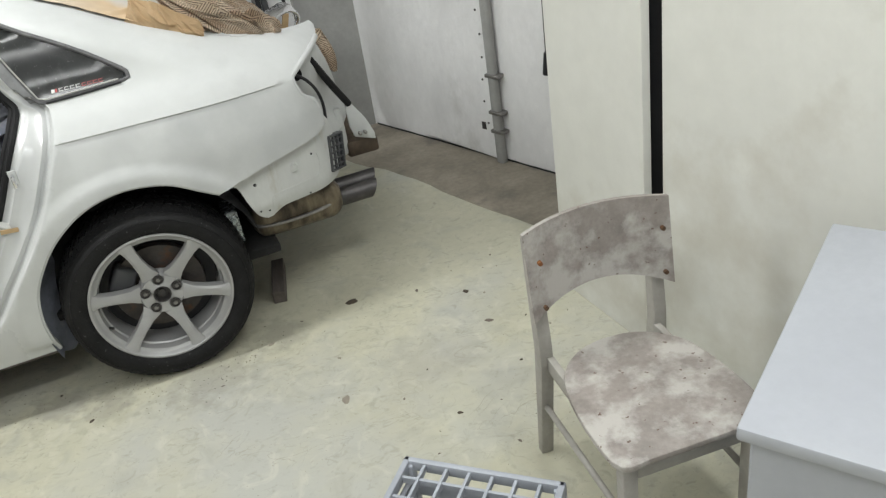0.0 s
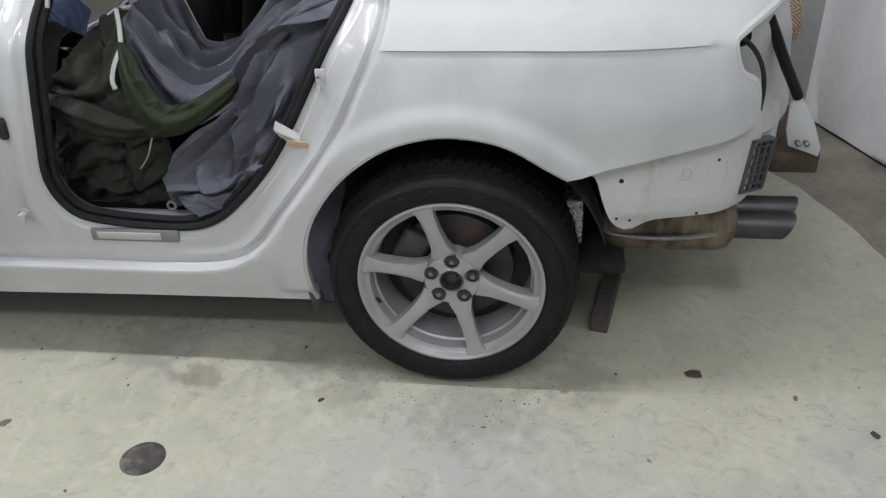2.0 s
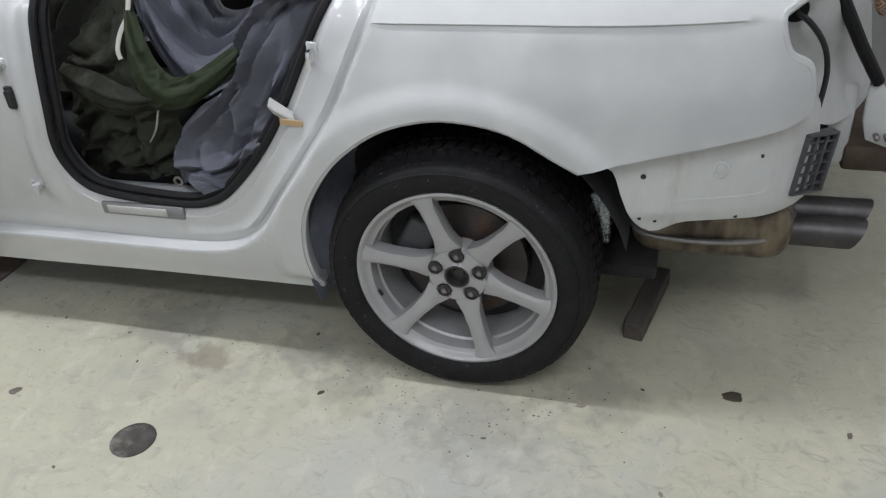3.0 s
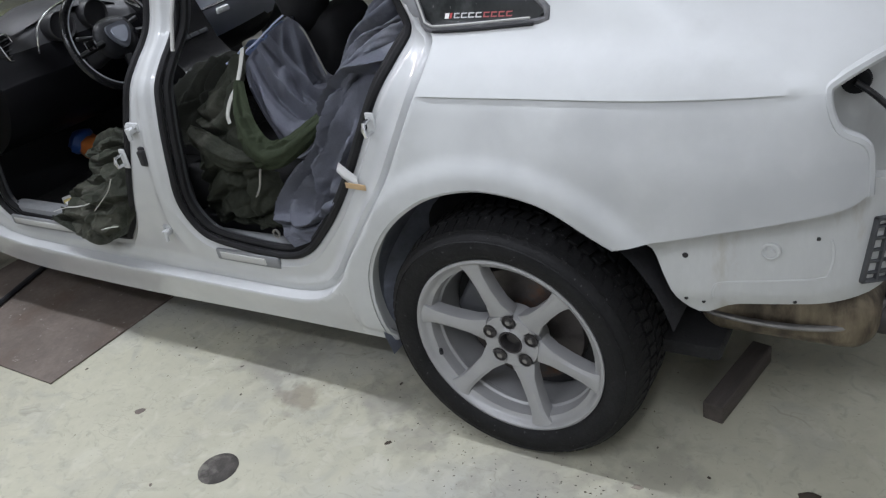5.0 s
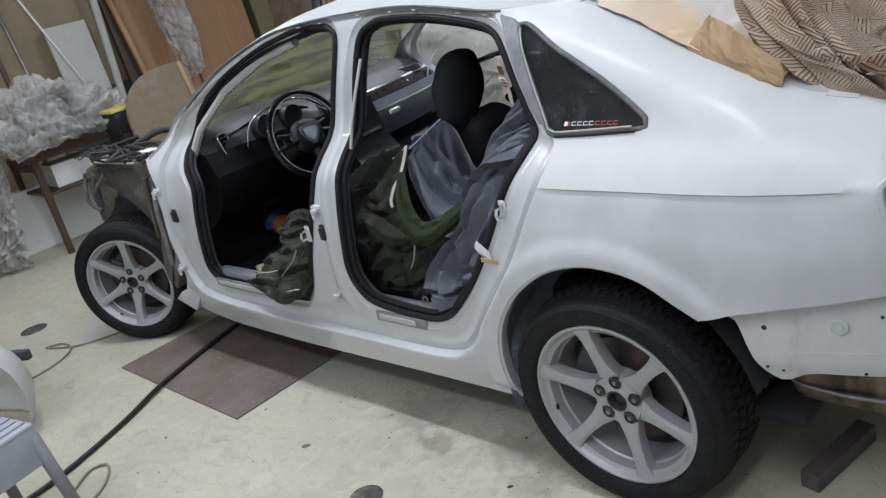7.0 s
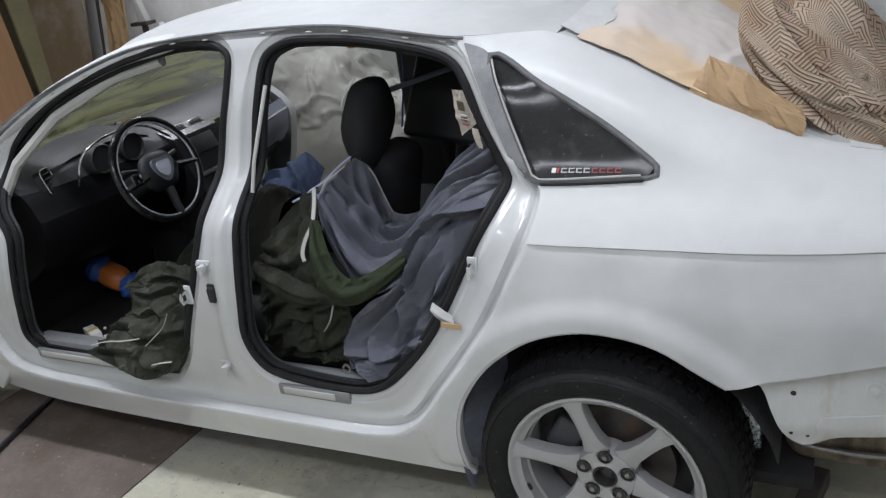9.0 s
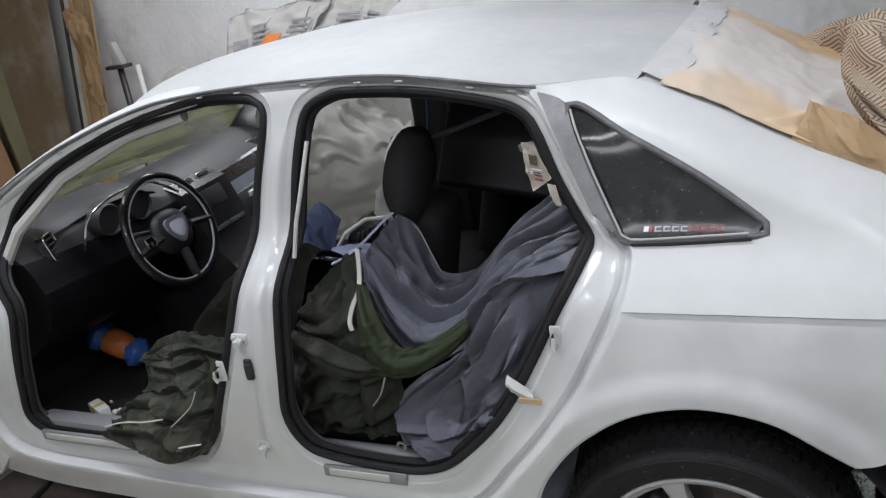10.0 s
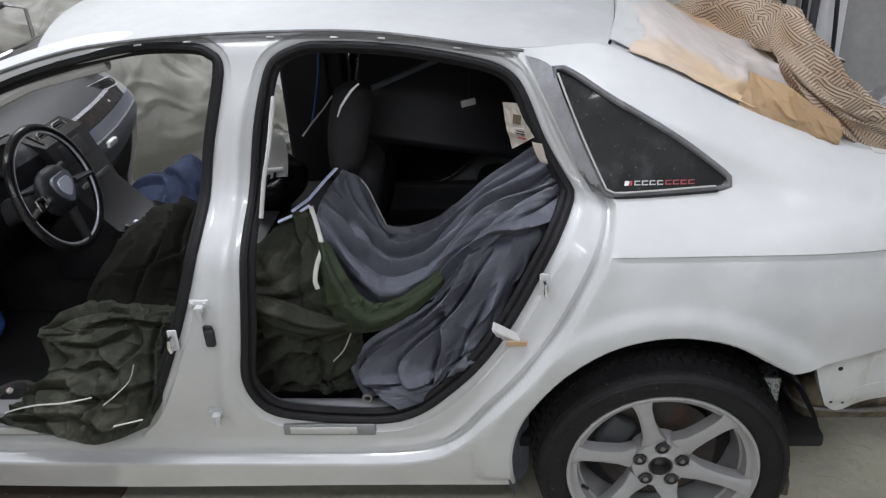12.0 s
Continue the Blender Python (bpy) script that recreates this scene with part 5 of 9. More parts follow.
part("rear_axle", join(tube([(0.0, 0.2, 0.30), (0.0, 2 * YC - 0.2, 0.30)], 0.035, 10), box(-0.3, 0.35, 0.55, 1.25, 0.26, 0.40, 0.03)), BLACK, car, "dark rear axle")
part("boot_floor", box(-0.36, 0.82, 0.42, 2 * YC - 0.42, 0.40, 0.50, 0.03), BLACK, car, "dark boot floor")


# ---- wheels ----
def make_wheel(x, y, z, steer, base):
    w = new("wheel")
    w.parent = car
    w.matrix_local = pose(x, y, z, 0, 0, steer)
    prof = [(0.232, 0.03), (0.238, 0.004), (0.247, -0.008), (0.262, -0.015), (0.285, -0.016), (0.302, -0.008), (0.313, 0.006), (0.318, 0.028), (0.319, 0.06), (0.319, 0.17), (0.316, 0.2), (0.305, 0.222), (0.27, 0.23), (0.236, 0.2)]
    tyre = part("tyre", turned(prof, 96, closed=True), TYRE, w)
    # tread blocks round the shoulder and the crown
    tb = bmesh.new()
    nb = 66
    for k in range(nb):
        for row, (y0, y1, r0, r1) in enumerate(((0.004, 0.050, 0.304, 0.3235), (0.058, 0.092, 0.314, 0.325), (0.100, 0.132, 0.314, 0.325), (0.140, 0.174, 0.314, 0.325), (0.182, 0.222, 0.304, 0.3235))):
            a0 = 2 * math.pi * (k + 0.5 * (row % 2)) / nb
            half = 0.36 * 2 * math.pi / nb
            sk = (0.012 if row % 2 else -0.012)
            c = []
            for yy, da in ((y0, sk), (y1, -sk)):
                for s in (-half, half):
                    for r in (r0, r1 - (0.010 if yy in (0.004, 0.222) else 0)):
                        c.append(tb.verts.new((r * math.cos(a0 + s + da), yy, r * math.sin(a0 + s + da))))
            for q in ((0, 1, 3, 2), (4, 6, 7, 5), (0, 4, 5, 1), (2, 3, 7, 6), (1, 5, 7, 3)):
                tb.faces.new([c[i] for i in q])
    bmesh.ops.recalc_face_normals(tb, faces=tb.faces)
    tagged(part("tread", tb, TYRE, tyre, smooth=False), kind="stuff")
    part("sidewall_rib", turned([(0.2925, -0.015), (0.294, -0.017), (0.2955, -0.0145)], 96, closed=True), TYRE, tyre)
    barrel = [(0.238, 0.016), (0.241, 0.004), (0.240, -0.003), (0.234, -0.005), (0.229, -0.002), (0.226, 0.006), (0.219, 0.012), (0.212, 0.016), (0.209, 0.03), (0.203, 0.19), (0.236, 0.2), (0.236, 0.03)]
    part("rim", turned(barrel, 96, closed=True), ALLOY, w)
    part("rim_step", turned([(0.2085, 0.045), (0.2035, 0.05), (0.2035, 0.06), (0.2085, 0.065)], 72, closed=True), ALLOY, w)
    part("brake_disc", turned([(0.07, 0.095), (0.155, 0.095), (0.157, 0.1), (0.157, 0.122), (0.0, 0.122), (0.0, 0.085), (0.068, 0.085)], 56), DISC, w)
    part("drum_plate", turned([(0.0, 0.135), (0.2, 0.135), (0.2, 0.15), (0.0, 0.15)], 40), BLACK, w)
    part("brake_caliper", box(0.085, 0.165, 0.07, 0.14, -0.05, 0.05, 0.014, 3, Matrix.Rotation(radians(-150), 4, "Y")), DARKGREY, w)
    for k in range(6):
        a = radians(base - 60 * k)
        bm = bmesh.new()
        sec = []
        for r, hw, d, cr in ((0.070, 0.034, 0.027, 0.3), (0.105, 0.022, 0.018, 0.6), (0.150, 0.0185, 0.010, 0.8), (0.190, 0.0195, 0.004, 1.0), (0.212, 0.0235, 0.001, 1.0), (0.232, 0.033, -0.002, 1.0)):
            w0 = hw * (0.05 + 0.25 * cr)
            sec.append([bm.verts.new((r, d + q, s)) for s, q in ((-hw, 0.011), (-hw * 0.93, 0.005), (-w0, 0.0), (hw * 0.55, 0.001), (hw * 0.95, 0.006), (hw, 0.012), (hw * 0.8, 0.045), (-hw * 0.8, 0.045))])
        nn = 8
        for p, q in zip(sec, sec[1:]):
            for j in range(nn):
                bm.faces.new((p[j], p[(j + 1) % nn], q[(j + 1) % nn], q[j]))
        bm.faces.new(sec[0])
        bm.faces.new(sec[-1][::-1])
        bmesh.ops.recalc_face_normals(bm, faces=bm.faces)
        bmesh.ops.transform(bm, matrix=Matrix.Rotation(-a, 4, "Y"), verts=bm.verts)
        part("spoke", bm, ALLOY, w, deg=25)
    # hub face with five bolt pockets
    hub = bmesh.new()
    n = 80
    rings = []
    for r in (0.0285, 0.032, 0.040, 0.046, 0.052, 0.058, 0.064, 0.070, 0.076):
        ring = []
        for k in range(n):
            a = 2 * math.pi * k / n
            d = 0.026 + (0.004 if r < 0.03 else 0) - (0.004 if r < 0.04 else 0)
            for b5 in range(5):
                lb = radians(88 + 72 * b5)
                dx = math.hypot(r * math.cos(a) - 0.0565 * math.cos(lb), r * math.sin(a) - 0.0565 * math.sin(lb))
                d += 0.016 * smooth_step((0.0185 - dx) / 0.004)
            if r > 0.07:
                d += 0.012
            ring.append(hub.verts.new((r * math.cos(a), d, r * math.sin(a))))
        rings.append(ring)
    rings.append([hub.verts.new((0.076 * math.cos(2 * math.pi * k / n), 0.08, 0.076 * math.sin(2 * math.pi * k / n))) for k in range(n)])
    for p, q in zip(rings, rings[1:]):
        for k in range(n):
            hub.faces.new((p[k], p[(k + 1) % n], q[(k + 1) % n], q[k]))
    bmesh.ops.recalc_face_normals(hub, faces=hub.faces)
    part("hub", hub, ALLOY, w, deg=50)
    part("centre_cap", turned([(0.0, 0.040), (0.012, 0.040), (0.014, 0.046), (0.022, 0.046), (0.0265, 0.022), (0.0295, 0.021), (0.031, 0.027), (0.0285, 0.06), (0.0, 0.06)], 32), STEELDARK, w)
    for b5 in range(5):
        lb = radians(88 + 72 * b5)
        # Dark cups put the shade of the recessed bolt holes into colour.
        part("bolt_pocket", turned([(0.0, 0.0285), (0.0138, 0.0285), (0.0148, 0.0230), (0.0165, 0.0230), (0.0175, 0.0275)], 20, m=Matrix.Translation((0.0565 * math.cos(lb), 0, 0.0565 * math.sin(lb)))), STEELDARK, w)
        part("wheel_bolt", turned([(0.0, 0.0205), (0.0062, 0.0205), (0.0075, 0.0220), (0.0075, 0.05), (0.0, 0.05)], 6, m=Matrix.Translation((0.0565 * math.cos(lb), 0, 0.0565 * math.sin(lb)))), STEEL, w)
    va = radians(base + 90)
    part("valve", tube([(0.205 * math.cos(va), 0.012, 0.205 * math.sin(va)), (0.192 * math.cos(va), -0.004, 0.192 * math.sin(va))], 0.005, 8), BLACK, w)
    return w


make_wheel(0.0, 0.0, 0.318, 0, 106)
make_wheel(-2.81, 0.0, 0.318, 30, 142)
for xx in (0.0, -2.81):
    make_wheel(xx, 2 * YC, 0.318, 180, 100)


# ---- cabin ----
part("cabin_floor", box(-2.36, 0.45, 0.14, 2 * YC - 0.14, 0.276, 0.315, 0.01), CARPET, car, "black dusty carpet")
part("inner_sill", box(-2.1, -0.5, 0.10, 0.17, 0.28, 0.435, 0.02), SILLGREY, car, "dusty grey sill lining")
part("inner_sill", box(-2.1, -0.3, 2 * YC - 0.17, 2 * YC - 0.10, 0.28, 0.43, 0.02), DARKGREY, car, "dark sill lining")
part("tunnel", box(-2.2, -0.3, 0.80, 1.01, 0.31, 0.56, 0.04), CARPET, car)
part("bulkhead", box(-2.40, -2.34, 0.12, 2 * YC - 0.12, 0.27, 0.93, 0.01), BLACK, car, "black bulkhead")
DASHP = [(-2.34, 0.95), (-2.25, 0.995), (-2.1, 1.022), (-2.0, 1.012), (-1.93, 0.983), (-1.88, 0.948), (-1.855, 0.912), (-1.842, 0.882), (-1.832, 0.86), (-1.828, 0.84), (-1.85, 0.76), (-1.93, 0.66), (-2.1, 0.58), (-2.34, 0.56)]
dash = new("dashboard")
dash.parent = car
dm = bmesh.new()
prof = flat_line(DASHP, 4)
cols = []
for k in range(25):
    y = 0.19 + (2 * YC - 0.38) * k / 24
    e = min(1, min(k, 24 - k) / 1.5)
    hood = 0.045 * math.exp(-((y - 0.53) / 0.17) ** 4)
    col = []
    for x, z in prof:
        zz = z + hood * (1 if -2.05 < x < -1.83 and z > 0.95 else 0)
        xx = x + (0.05 * hood / 0.045 if -2.0 < x < -1.83 and z > 0.98 else 0) - 0.10 * ((y - YC) / 0.7) ** 2
        col.append(dm.verts.new((xx - 0.02 * (1 - e), y, zz - 0.012 * (1 - e))))
    cols.append(col)
for a, b in zip(cols, cols[1:]):
    for j in range(len(prof) - 1):
        dm.faces.new((a[j], a[j + 1], b[j + 1], b[j]))
for c in (cols[0], cols[-1]):
    dm.faces.new(c)
bmesh.ops.recalc_face_normals(dm, faces=dm.faces)
# split where the lit top tone gives way to the shaded face tone
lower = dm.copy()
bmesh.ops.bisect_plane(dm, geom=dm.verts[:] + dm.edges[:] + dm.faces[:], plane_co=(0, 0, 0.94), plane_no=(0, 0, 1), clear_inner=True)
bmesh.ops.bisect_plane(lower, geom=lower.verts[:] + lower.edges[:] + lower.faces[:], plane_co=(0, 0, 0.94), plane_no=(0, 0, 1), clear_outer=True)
part("dash_top", dm, DASHLIT, dash, "soft-grained dashboard top, coloured greyer for light through the windscreen")
part("dash_face", lower, DASHSHADED, dash, "black lower dashboard, coloured darker for cabin shade")


def dash_band(name, y0, y1, prof, mat, label="", lift=0.006):
    """A strip that follows the bowed face of the dashboard."""
    bm = bmesh.new()
    rows = []
    for k in range(15):
        y = y0 + (y1 - y0) * k / 14
        bow = -0.10 * ((y - YC) / 0.7) ** 2
        rows.append([bm.verts.new((x + bow + lift, y, z)) for x, z in prof])
    for a, b in zip(rows, rows[1:]):
        for q in range(len(prof) - 1):
            bm.faces.new((a[q], a[q + 1], b[q + 1], b[q]))
    bmesh.ops.solidify(bm, geom=bm.faces[:], thickness=0.008)
    return part(name, bm, mat, dash, label)


def rounded_ring(sx, sz, x=0.0, k=28):
    return [(x, sx * math.copysign(abs(math.cos(a)) ** 0.45, math.cos(a)), sz * math.copysign(abs(math.sin(a)) ** 0.45, math.sin(a))) for a in np.linspace(0, 2 * math.pi, k + 1)[:-1]]


def dash_vent(y, z, x, sx=0.045, sz=0.035, turn=0.0, tilt=-14):
    v = new("air_vent")
    v.parent = car
    v.matrix_local = pose(x, y, z, 0, tilt, turn)
    part("vent_ring", tube(rounded_ring(sx, sz), 0.003, 8, True), CHROME, v, "chrome ring")
    part("vent_body", extrude_poly([q[1:] for q in rounded_ring(sx, sz)], "x", -0.03, -0.006), GLOSSBLACK, v)
    for q in (-0.6, -0.2, 0.2, 0.6):
        part("slat", box(-0.008, 0.002, -sx * 0.85, sx * 0.85, q * sz - 0.002, q * sz + 0.002), BLACK, v)


dash_vent(0.285, 0.962, -1.965, 0.034, 0.045, 24)
dash_vent(1.44, 0.975, -1.962, 0.075, 0.022, -12, -48)
dash_vent(0.86, 0.968, -1.888, 0.036, 0.026, 0, -48)
dash_vent(0.96, 0.968, -1.888, 0.036, 0.026, 0, -48)
dash_band("trim_panel", 1.04, 1.50, [(-1.890, 0.957), (-1.866, 0.930), (-1.856, 0.915)], WALNUT, "dark brown trim panel", 0.008)
dash_band("silver_strip", 1.02, 1.58, [(-1.900, 0.966), (-1.890, 0.957)], CHROME, "chrome trim line", 0.009)
dash_band("silver_strip", 1.02, 1.60, [(-1.855, 0.914), (-1.845, 0.890), (-1.836, 0.872)], GREYBLUEP, "blue-grey satin trim strip", 0.010)
dash_band("silver_strip", 1.02, 1.60, [(-1.836, 0.872), (-1.832, 0.864)], CHROME, "chrome trim line", 0.009)
dash_band("glovebox_lid", 1.04, 1.60, [(-1.832, 0.860), (-1.828, 0.84), (-1.838, 0.80), (-1.85, 0.76), (-1.89, 0.71)], GREYBLUEP, "blue-grey glovebox lid")
part("cluster_edge", tube([tuple(q) for q in spline([(-1.93, 0.36, 0.905), (-1.90, 0.355, 0.96), (-1.885, 0.38, 1.02), (-1.865, 0.45, 1.055), (-1.86, 0.53, 1.062), (-1.86, 0.62, 1.058), (-1.86, 0.69, 1.03), (-1.835, 0.745, 0.98)], 6)], 0.0045, 8), CHROME, dash, "chrome cluster edge")
part("dash_label", box(-0.006, 0.006, -0.035, 0.035, -0.006, 0.006, 0.002, 1, pose(-1.914, 1.33, 0.934, 0, -45, -10)), WHITEP, dash, "white label")
part("glovebox_latch", box(-1.842, -1.82, 1.12, 1.19, 0.826, 0.85, 0.006), WHITEP, dash, "pale latch")
part("light_switch", turned([(0, 0), (0.014, 0), (0.016, -0.008), (0.0, -0.008)], 20, "x", m=Matrix.Translation((-1.93, 0.31, 0.862))), CHROME, dash)
# instrument hood and dials
for y in (0.455, 0.60):
    part("dial", turned([(0.0, -1.885), (0.045, -1.885), (0.05, -1.875), (0.054, -1.88), (0.054, -1.93), (0, -1.93)], 28, "x", m=Matrix.Translation((0, y, 0.985))), BLACK, dash)
CONS = [(-1.93, 0.985), (-1.85, 0.955), (-1.815, 0.87), (-1.77, 0.76), (-1.68, 0.66), (-1.50, 0.615), (-1.2, 0.60)]
part("centre_console", extrude_poly(CONS + [(-1.2, 0.48), (-1.93, 0.48)], "y", 0.77, 1.03), GLOSSBLACK, car, "glossy black centre console")
part("console_screen", box(-0.004, 0.006, -0.075, 0.075, -0.035, 0.035, 0.004, 2, pose(-1.832, 0.90, 0.905, 0, -22, 0)), BLACK, car, "dark dusty display")
for k in range(4):
    part("console_switch", box(-0.004, 0.006, -0.022, 0.022, -0.008, 0.008, 0.002, 1, pose(-1.785, 0.83 + 0.05 * k, 0.80, 0, -24, 0)), DARKGREY, car)
for k in range(5):
    part("console_key", box(-0.010, 0.010, -0.008, 0.008, -0.003, 0.004, 0.002, 1, pose(-1.66 + 0.012 * k, 0.80 + 0.045 * k, 0.662 - 0.004 * k, 0, 12, 0)), SATIN if k % 2 else GLOSSBLACK, car)
# steering wheel
sw = new("steering_wheel")
sw.parent = car
sw.matrix_local = pose(-1.688, 0.512, 0.927, 0, -17, 0)
ring = [(0, 0.182 * math.cos(a), 0.182 * math.sin(a)) for a in np.linspace(0, 2 * math.pi, 49)[:-1]]
part("wheel_ring", tube(ring, 0.0135, 12, True), GLOSSBLACK, sw, "black leather rim")
part("ring_inlay", tube([(0.006, 0.170 * math.cos(a), 0.170 * math.sin(a)) for a in np.linspace(0, 2 * math.pi, 49)[:-1]], 0.0036, 8, True), SATIN, sw, "satin silver rim inlay")
pad = bmesh.new()
bmesh.ops.create_uvsphere(pad, u_segments=24, v_segments=14, radius=1)
for v in pad.verts:
    v.co = Vector((-0.004 + v.co.x * 0.03, math.copysign(abs(v.co.y) ** 0.8, v.co.y) * 0.082, -0.005 + math.copysign(abs(v.co.z) ** 0.8, v.co.z) * 0.072))
part("airbag_cover", pad, BLACKSOFT, sw)
for a in (188, 352, 270):
    part("wheel_spoke", tube([(0.004, 0.07 * math.cos(radians(a)), 0.07 * math.sin(radians(a))), (0.0, 0.175 * math.cos(radians(a)), 0.175 * math.sin(radians(a)))], [0.022, 0.016], 8, flat=0.6), BLACKSOFT, sw)
em = extrude_poly([(p[0], p[1]) for p in flat_line([(-0.042, 0.032), (0.0, 0.038), (0.042, 0.032), (0.040, -0.01), (0.0, -0.050), (-0.040, -0.01)], 5, True)], "x", 0.02, 0.031)
part("emblem_plate", em, SILVERTRIM, sw, "silver shield plate")
part("emblem", extrude_poly([(p[0], p[1]) for p in flat_line([(-0.028, 0.020), (0.0, 0.024), (0.028, 0.020), (0.027, -0.008), (0.0, -0.032), (-0.027, -0.008)], 5, True)], "x", 0.028, 0.034), GREYBLUEP, sw, "plain badge")
part("wheel_button", box(0.012, 0.022, -0.14, -0.10, -0.02, 0.015, 0.004), CHROME, sw)
part("steering_column", tube([(-1.70, 0.527, 0.92), (-1.9, 0.527, 0.83)], 0.04, 12), BLACK, car)
for sy in (-1, 1):
    part("column_stalk", tube([(-1.755, 0.527 + sy * 0.03, 0.925), (-1.74, 0.527 + sy * 0.13, 0.95)], 0.008, 8), BLACK, car)


# seats
def seat(y, lean, name="front_seat"):
    s = new(name)
    s.parent = car
    s.matrix_local = pose(-0.98, y, 0.0)
    part("cushion", box(-0.42, 0.10, -0.20, 0.26, 0.36, 0.52, 0.05, 4), SEATCLOTH, s)
    part("backrest", box(-0.05, 0.08, 0.0, 0.24, 0.0, 0.56, 0.05, 4, pose(0.04, 0, 0.42, 0, lean, 0)), SEATCLOTH, s)
    hr = bmesh.new()
    bmesh.ops.create_cube(hr, size=1)
    bmesh.ops.subdivide_edges(hr, edges=hr.edges[:], cuts=4, use_grid_fill=True)
    for v in hr.verts:
        q = v.co * 2
        rr = Vector((q.x * math.sqrt(max(0, 1 - q.y * q.y / 2.6 - q.z * q.z / 2.6)), q.y * math.sqrt(max(0, 1 - q.z * q.z / 2.8 - q.x * q.x / 4)), q.z * math.sqrt(max(0, 1 - q.y * q.y / 2.8 - q.x * q.x / 4))))
        v.co = Vector((0.165 + rr.x * (0.056 + 0.010 * rr.z) + rr.z * 0.026, 0.02 + rr.y * (0.105 + 0.012 * rr.z), 1.055 + rr.z * 0.145))
    part("headrest", hr, SEATCLOTH, s, "black fabric headrest", deg=80)
    for sy in (-0.06, 0.06):
        part("headrest_post", tube([(0.16, sy, 0.95), (0.17, sy, 1.02)], 0.007, 8), CHROME, s)
    part("seat_rail", box(-0.35, 0.1, -0.22, 0.22, 0.31, 0.37, 0.01), BLACK, s)
    return s


seat(0.53, 13)
seat(2 * YC - 0.53, 13)
part("rear_bench", box(-0.5, 0.05, 0.22, 2 * YC - 0.22, 0.32, 0.56, 0.06, 4), SEATCLOTH, car, "black rear bench cushion")
part("rear_backrest", box(-0.06, 0.10, 0.26, 2 * YC - 0.26, 0.0, 0.52, 0.05, 4, pose(-0.02, 0, 0.50, 0, 22, 0)), SEATCLOTH, car, "black rear seat back")
for y in (0.56, 2 * YC - 0.56):
    part("rear_headrest", box(-0.05, 0.05, -0.13, 0.13, -0.08, 0.08, 0.04, 4, pose(0.14, y, 1.04, 0, 18, 0)), SEATCLOTH, car)
part("parcel_shelf", box(0.12, 0.5, 0.25, 2 * YC - 0.25, 0.97, 0.985, 0.004), LINING, car)
# far rear door, closed
fd = new("far_rear_door")
fd.parent = car
part("door_trim", mirrored(rim_in(sheet(REAR_LOOP, [], lambda x, z: 0.10 + 0.16 * np.clip((z - 0.95) / 0.4, 0, 1), 0.03), 0.04)), BLACKSOFT, fd, "black door lining and dark glass")
part("armrest", box(-0.95, -0.45, 2 * YC - 0.2, 2 * YC - 0.12, 0.70, 0.78, 0.025), BLACKSOFT, fd)
part("window_strip", tube([(-0.98, 2 * YC - 0.175, 0.985), (-0.30, 2 * YC - 0.17, 1.0)], 0.011, 8), SILVERTRIM, fd, "silver window strip")
part("door_handle", box(-0.86, -0.76, 2 * YC - 0.16, 2 * YC - 0.12, 0.84, 0.87, 0.01), CHROME, fd)
part("far_pillar_trim", box(-1.30, -1.02, 2 * YC - 0.2, 2 * YC - 0.14, 0.45, 1.34, 0.03, 3), BLACK, car, "black far pillar lining")
part("seat_belt", tube([(-1.12, 2 * YC - 0.24, 1.22), (-1.11, 2 * YC - 0.225, 0.9), (-1.1, 2 * YC - 0.22, 0.5)], 0.02, 8, flat=0.12), BLACK, car, "black seat belt")
# stored panel with pale strip, lying across the rear cabin
sp = new("stored_trim_panel")
sp.parent = car
part("panel", box(-0.62, 0.02, -0.02, 0.02, -0.22, 0.20, 0.02, 3, pose(-0.25, 1.02, 1.0, -24, 12, 6)), BLACKSOFT, sp, "black trim panel stored in the cabin")
part("strip", tube([(-0.80, 0.66, 1.132), (-0.70, 0.755, 1.150), (-0.60, 0.85, 1.168), (-0.45, 0.98, 1.190)], 0.009, 8), SILVERTRIM, sp, "grey metal strip")
part("tag", box(-0.021, 0.021, -0.002, 0.002, -0.010, 0.010, 0.002, 1, pose(-0.481, 0.60, 1.115, 0, -10, 10)), LIGHTTRIM, car, "pale paper tag hanging in the cabin")
part("tag_string", tube([(-0.481, 0.60, 1.12), (-0.47, 0.61, 1.33)], 0.0015, 6), BLACK, car)
cloth("paper_label", [[(-0.385, 0.275, 1.215), (-0.344, 0.262, 1.214)], [(-0.378, 0.262, 1.165), (-0.325, 0.245, 1.165)], [(-0.364, 0.252, 1.105), (-0.312, 0.232, 1.140)]], PALEPAPER, car, "crumpled printed packet tucked at the pillar", 24, 24, (), 0.003, 71, 0.001, wrinkles=(8, 0.006, 0.010, 0.05, 30, 60))
for px_, pz_, hw, hh, mat in ((-0.352, 1.182, 0.010, 0.013, BRONZE), (-0.346, 1.160, 0.012, 0.0012, STICKERGREY), (-0.345, 1.154, 0.010, 0.0012, STEELDARK), (-0.344, 1.148, 0.011, 0.0012, STEELDARK), (-0.341, 1.138, 0.010, 0.0022, STICKERRED)):
    part("print", box(-hw, hw, -0.0015, 0.0015, -hh, hh, 0.0005, 1, pose(px_, 0.2345 + 0.16 * (pz_ - 1.14), pz_, 14, 8, -18)), mat, car, "faded print on the packet")
cloth("paper_scrap", [[(-0.318, 0.215, 1.135), (-0.296, 0.20, 1.135)], [(-0.312, 0.205, 1.115), (-0.288, 0.192, 1.11)], [(-0.300, 0.20, 1.09), (-0.282, 0.185, 1.092)]], PALEPAPER, car, "crumpled paper scrap tucked at the pillar", 12, 12, (), 0.003, 73, 0.001)
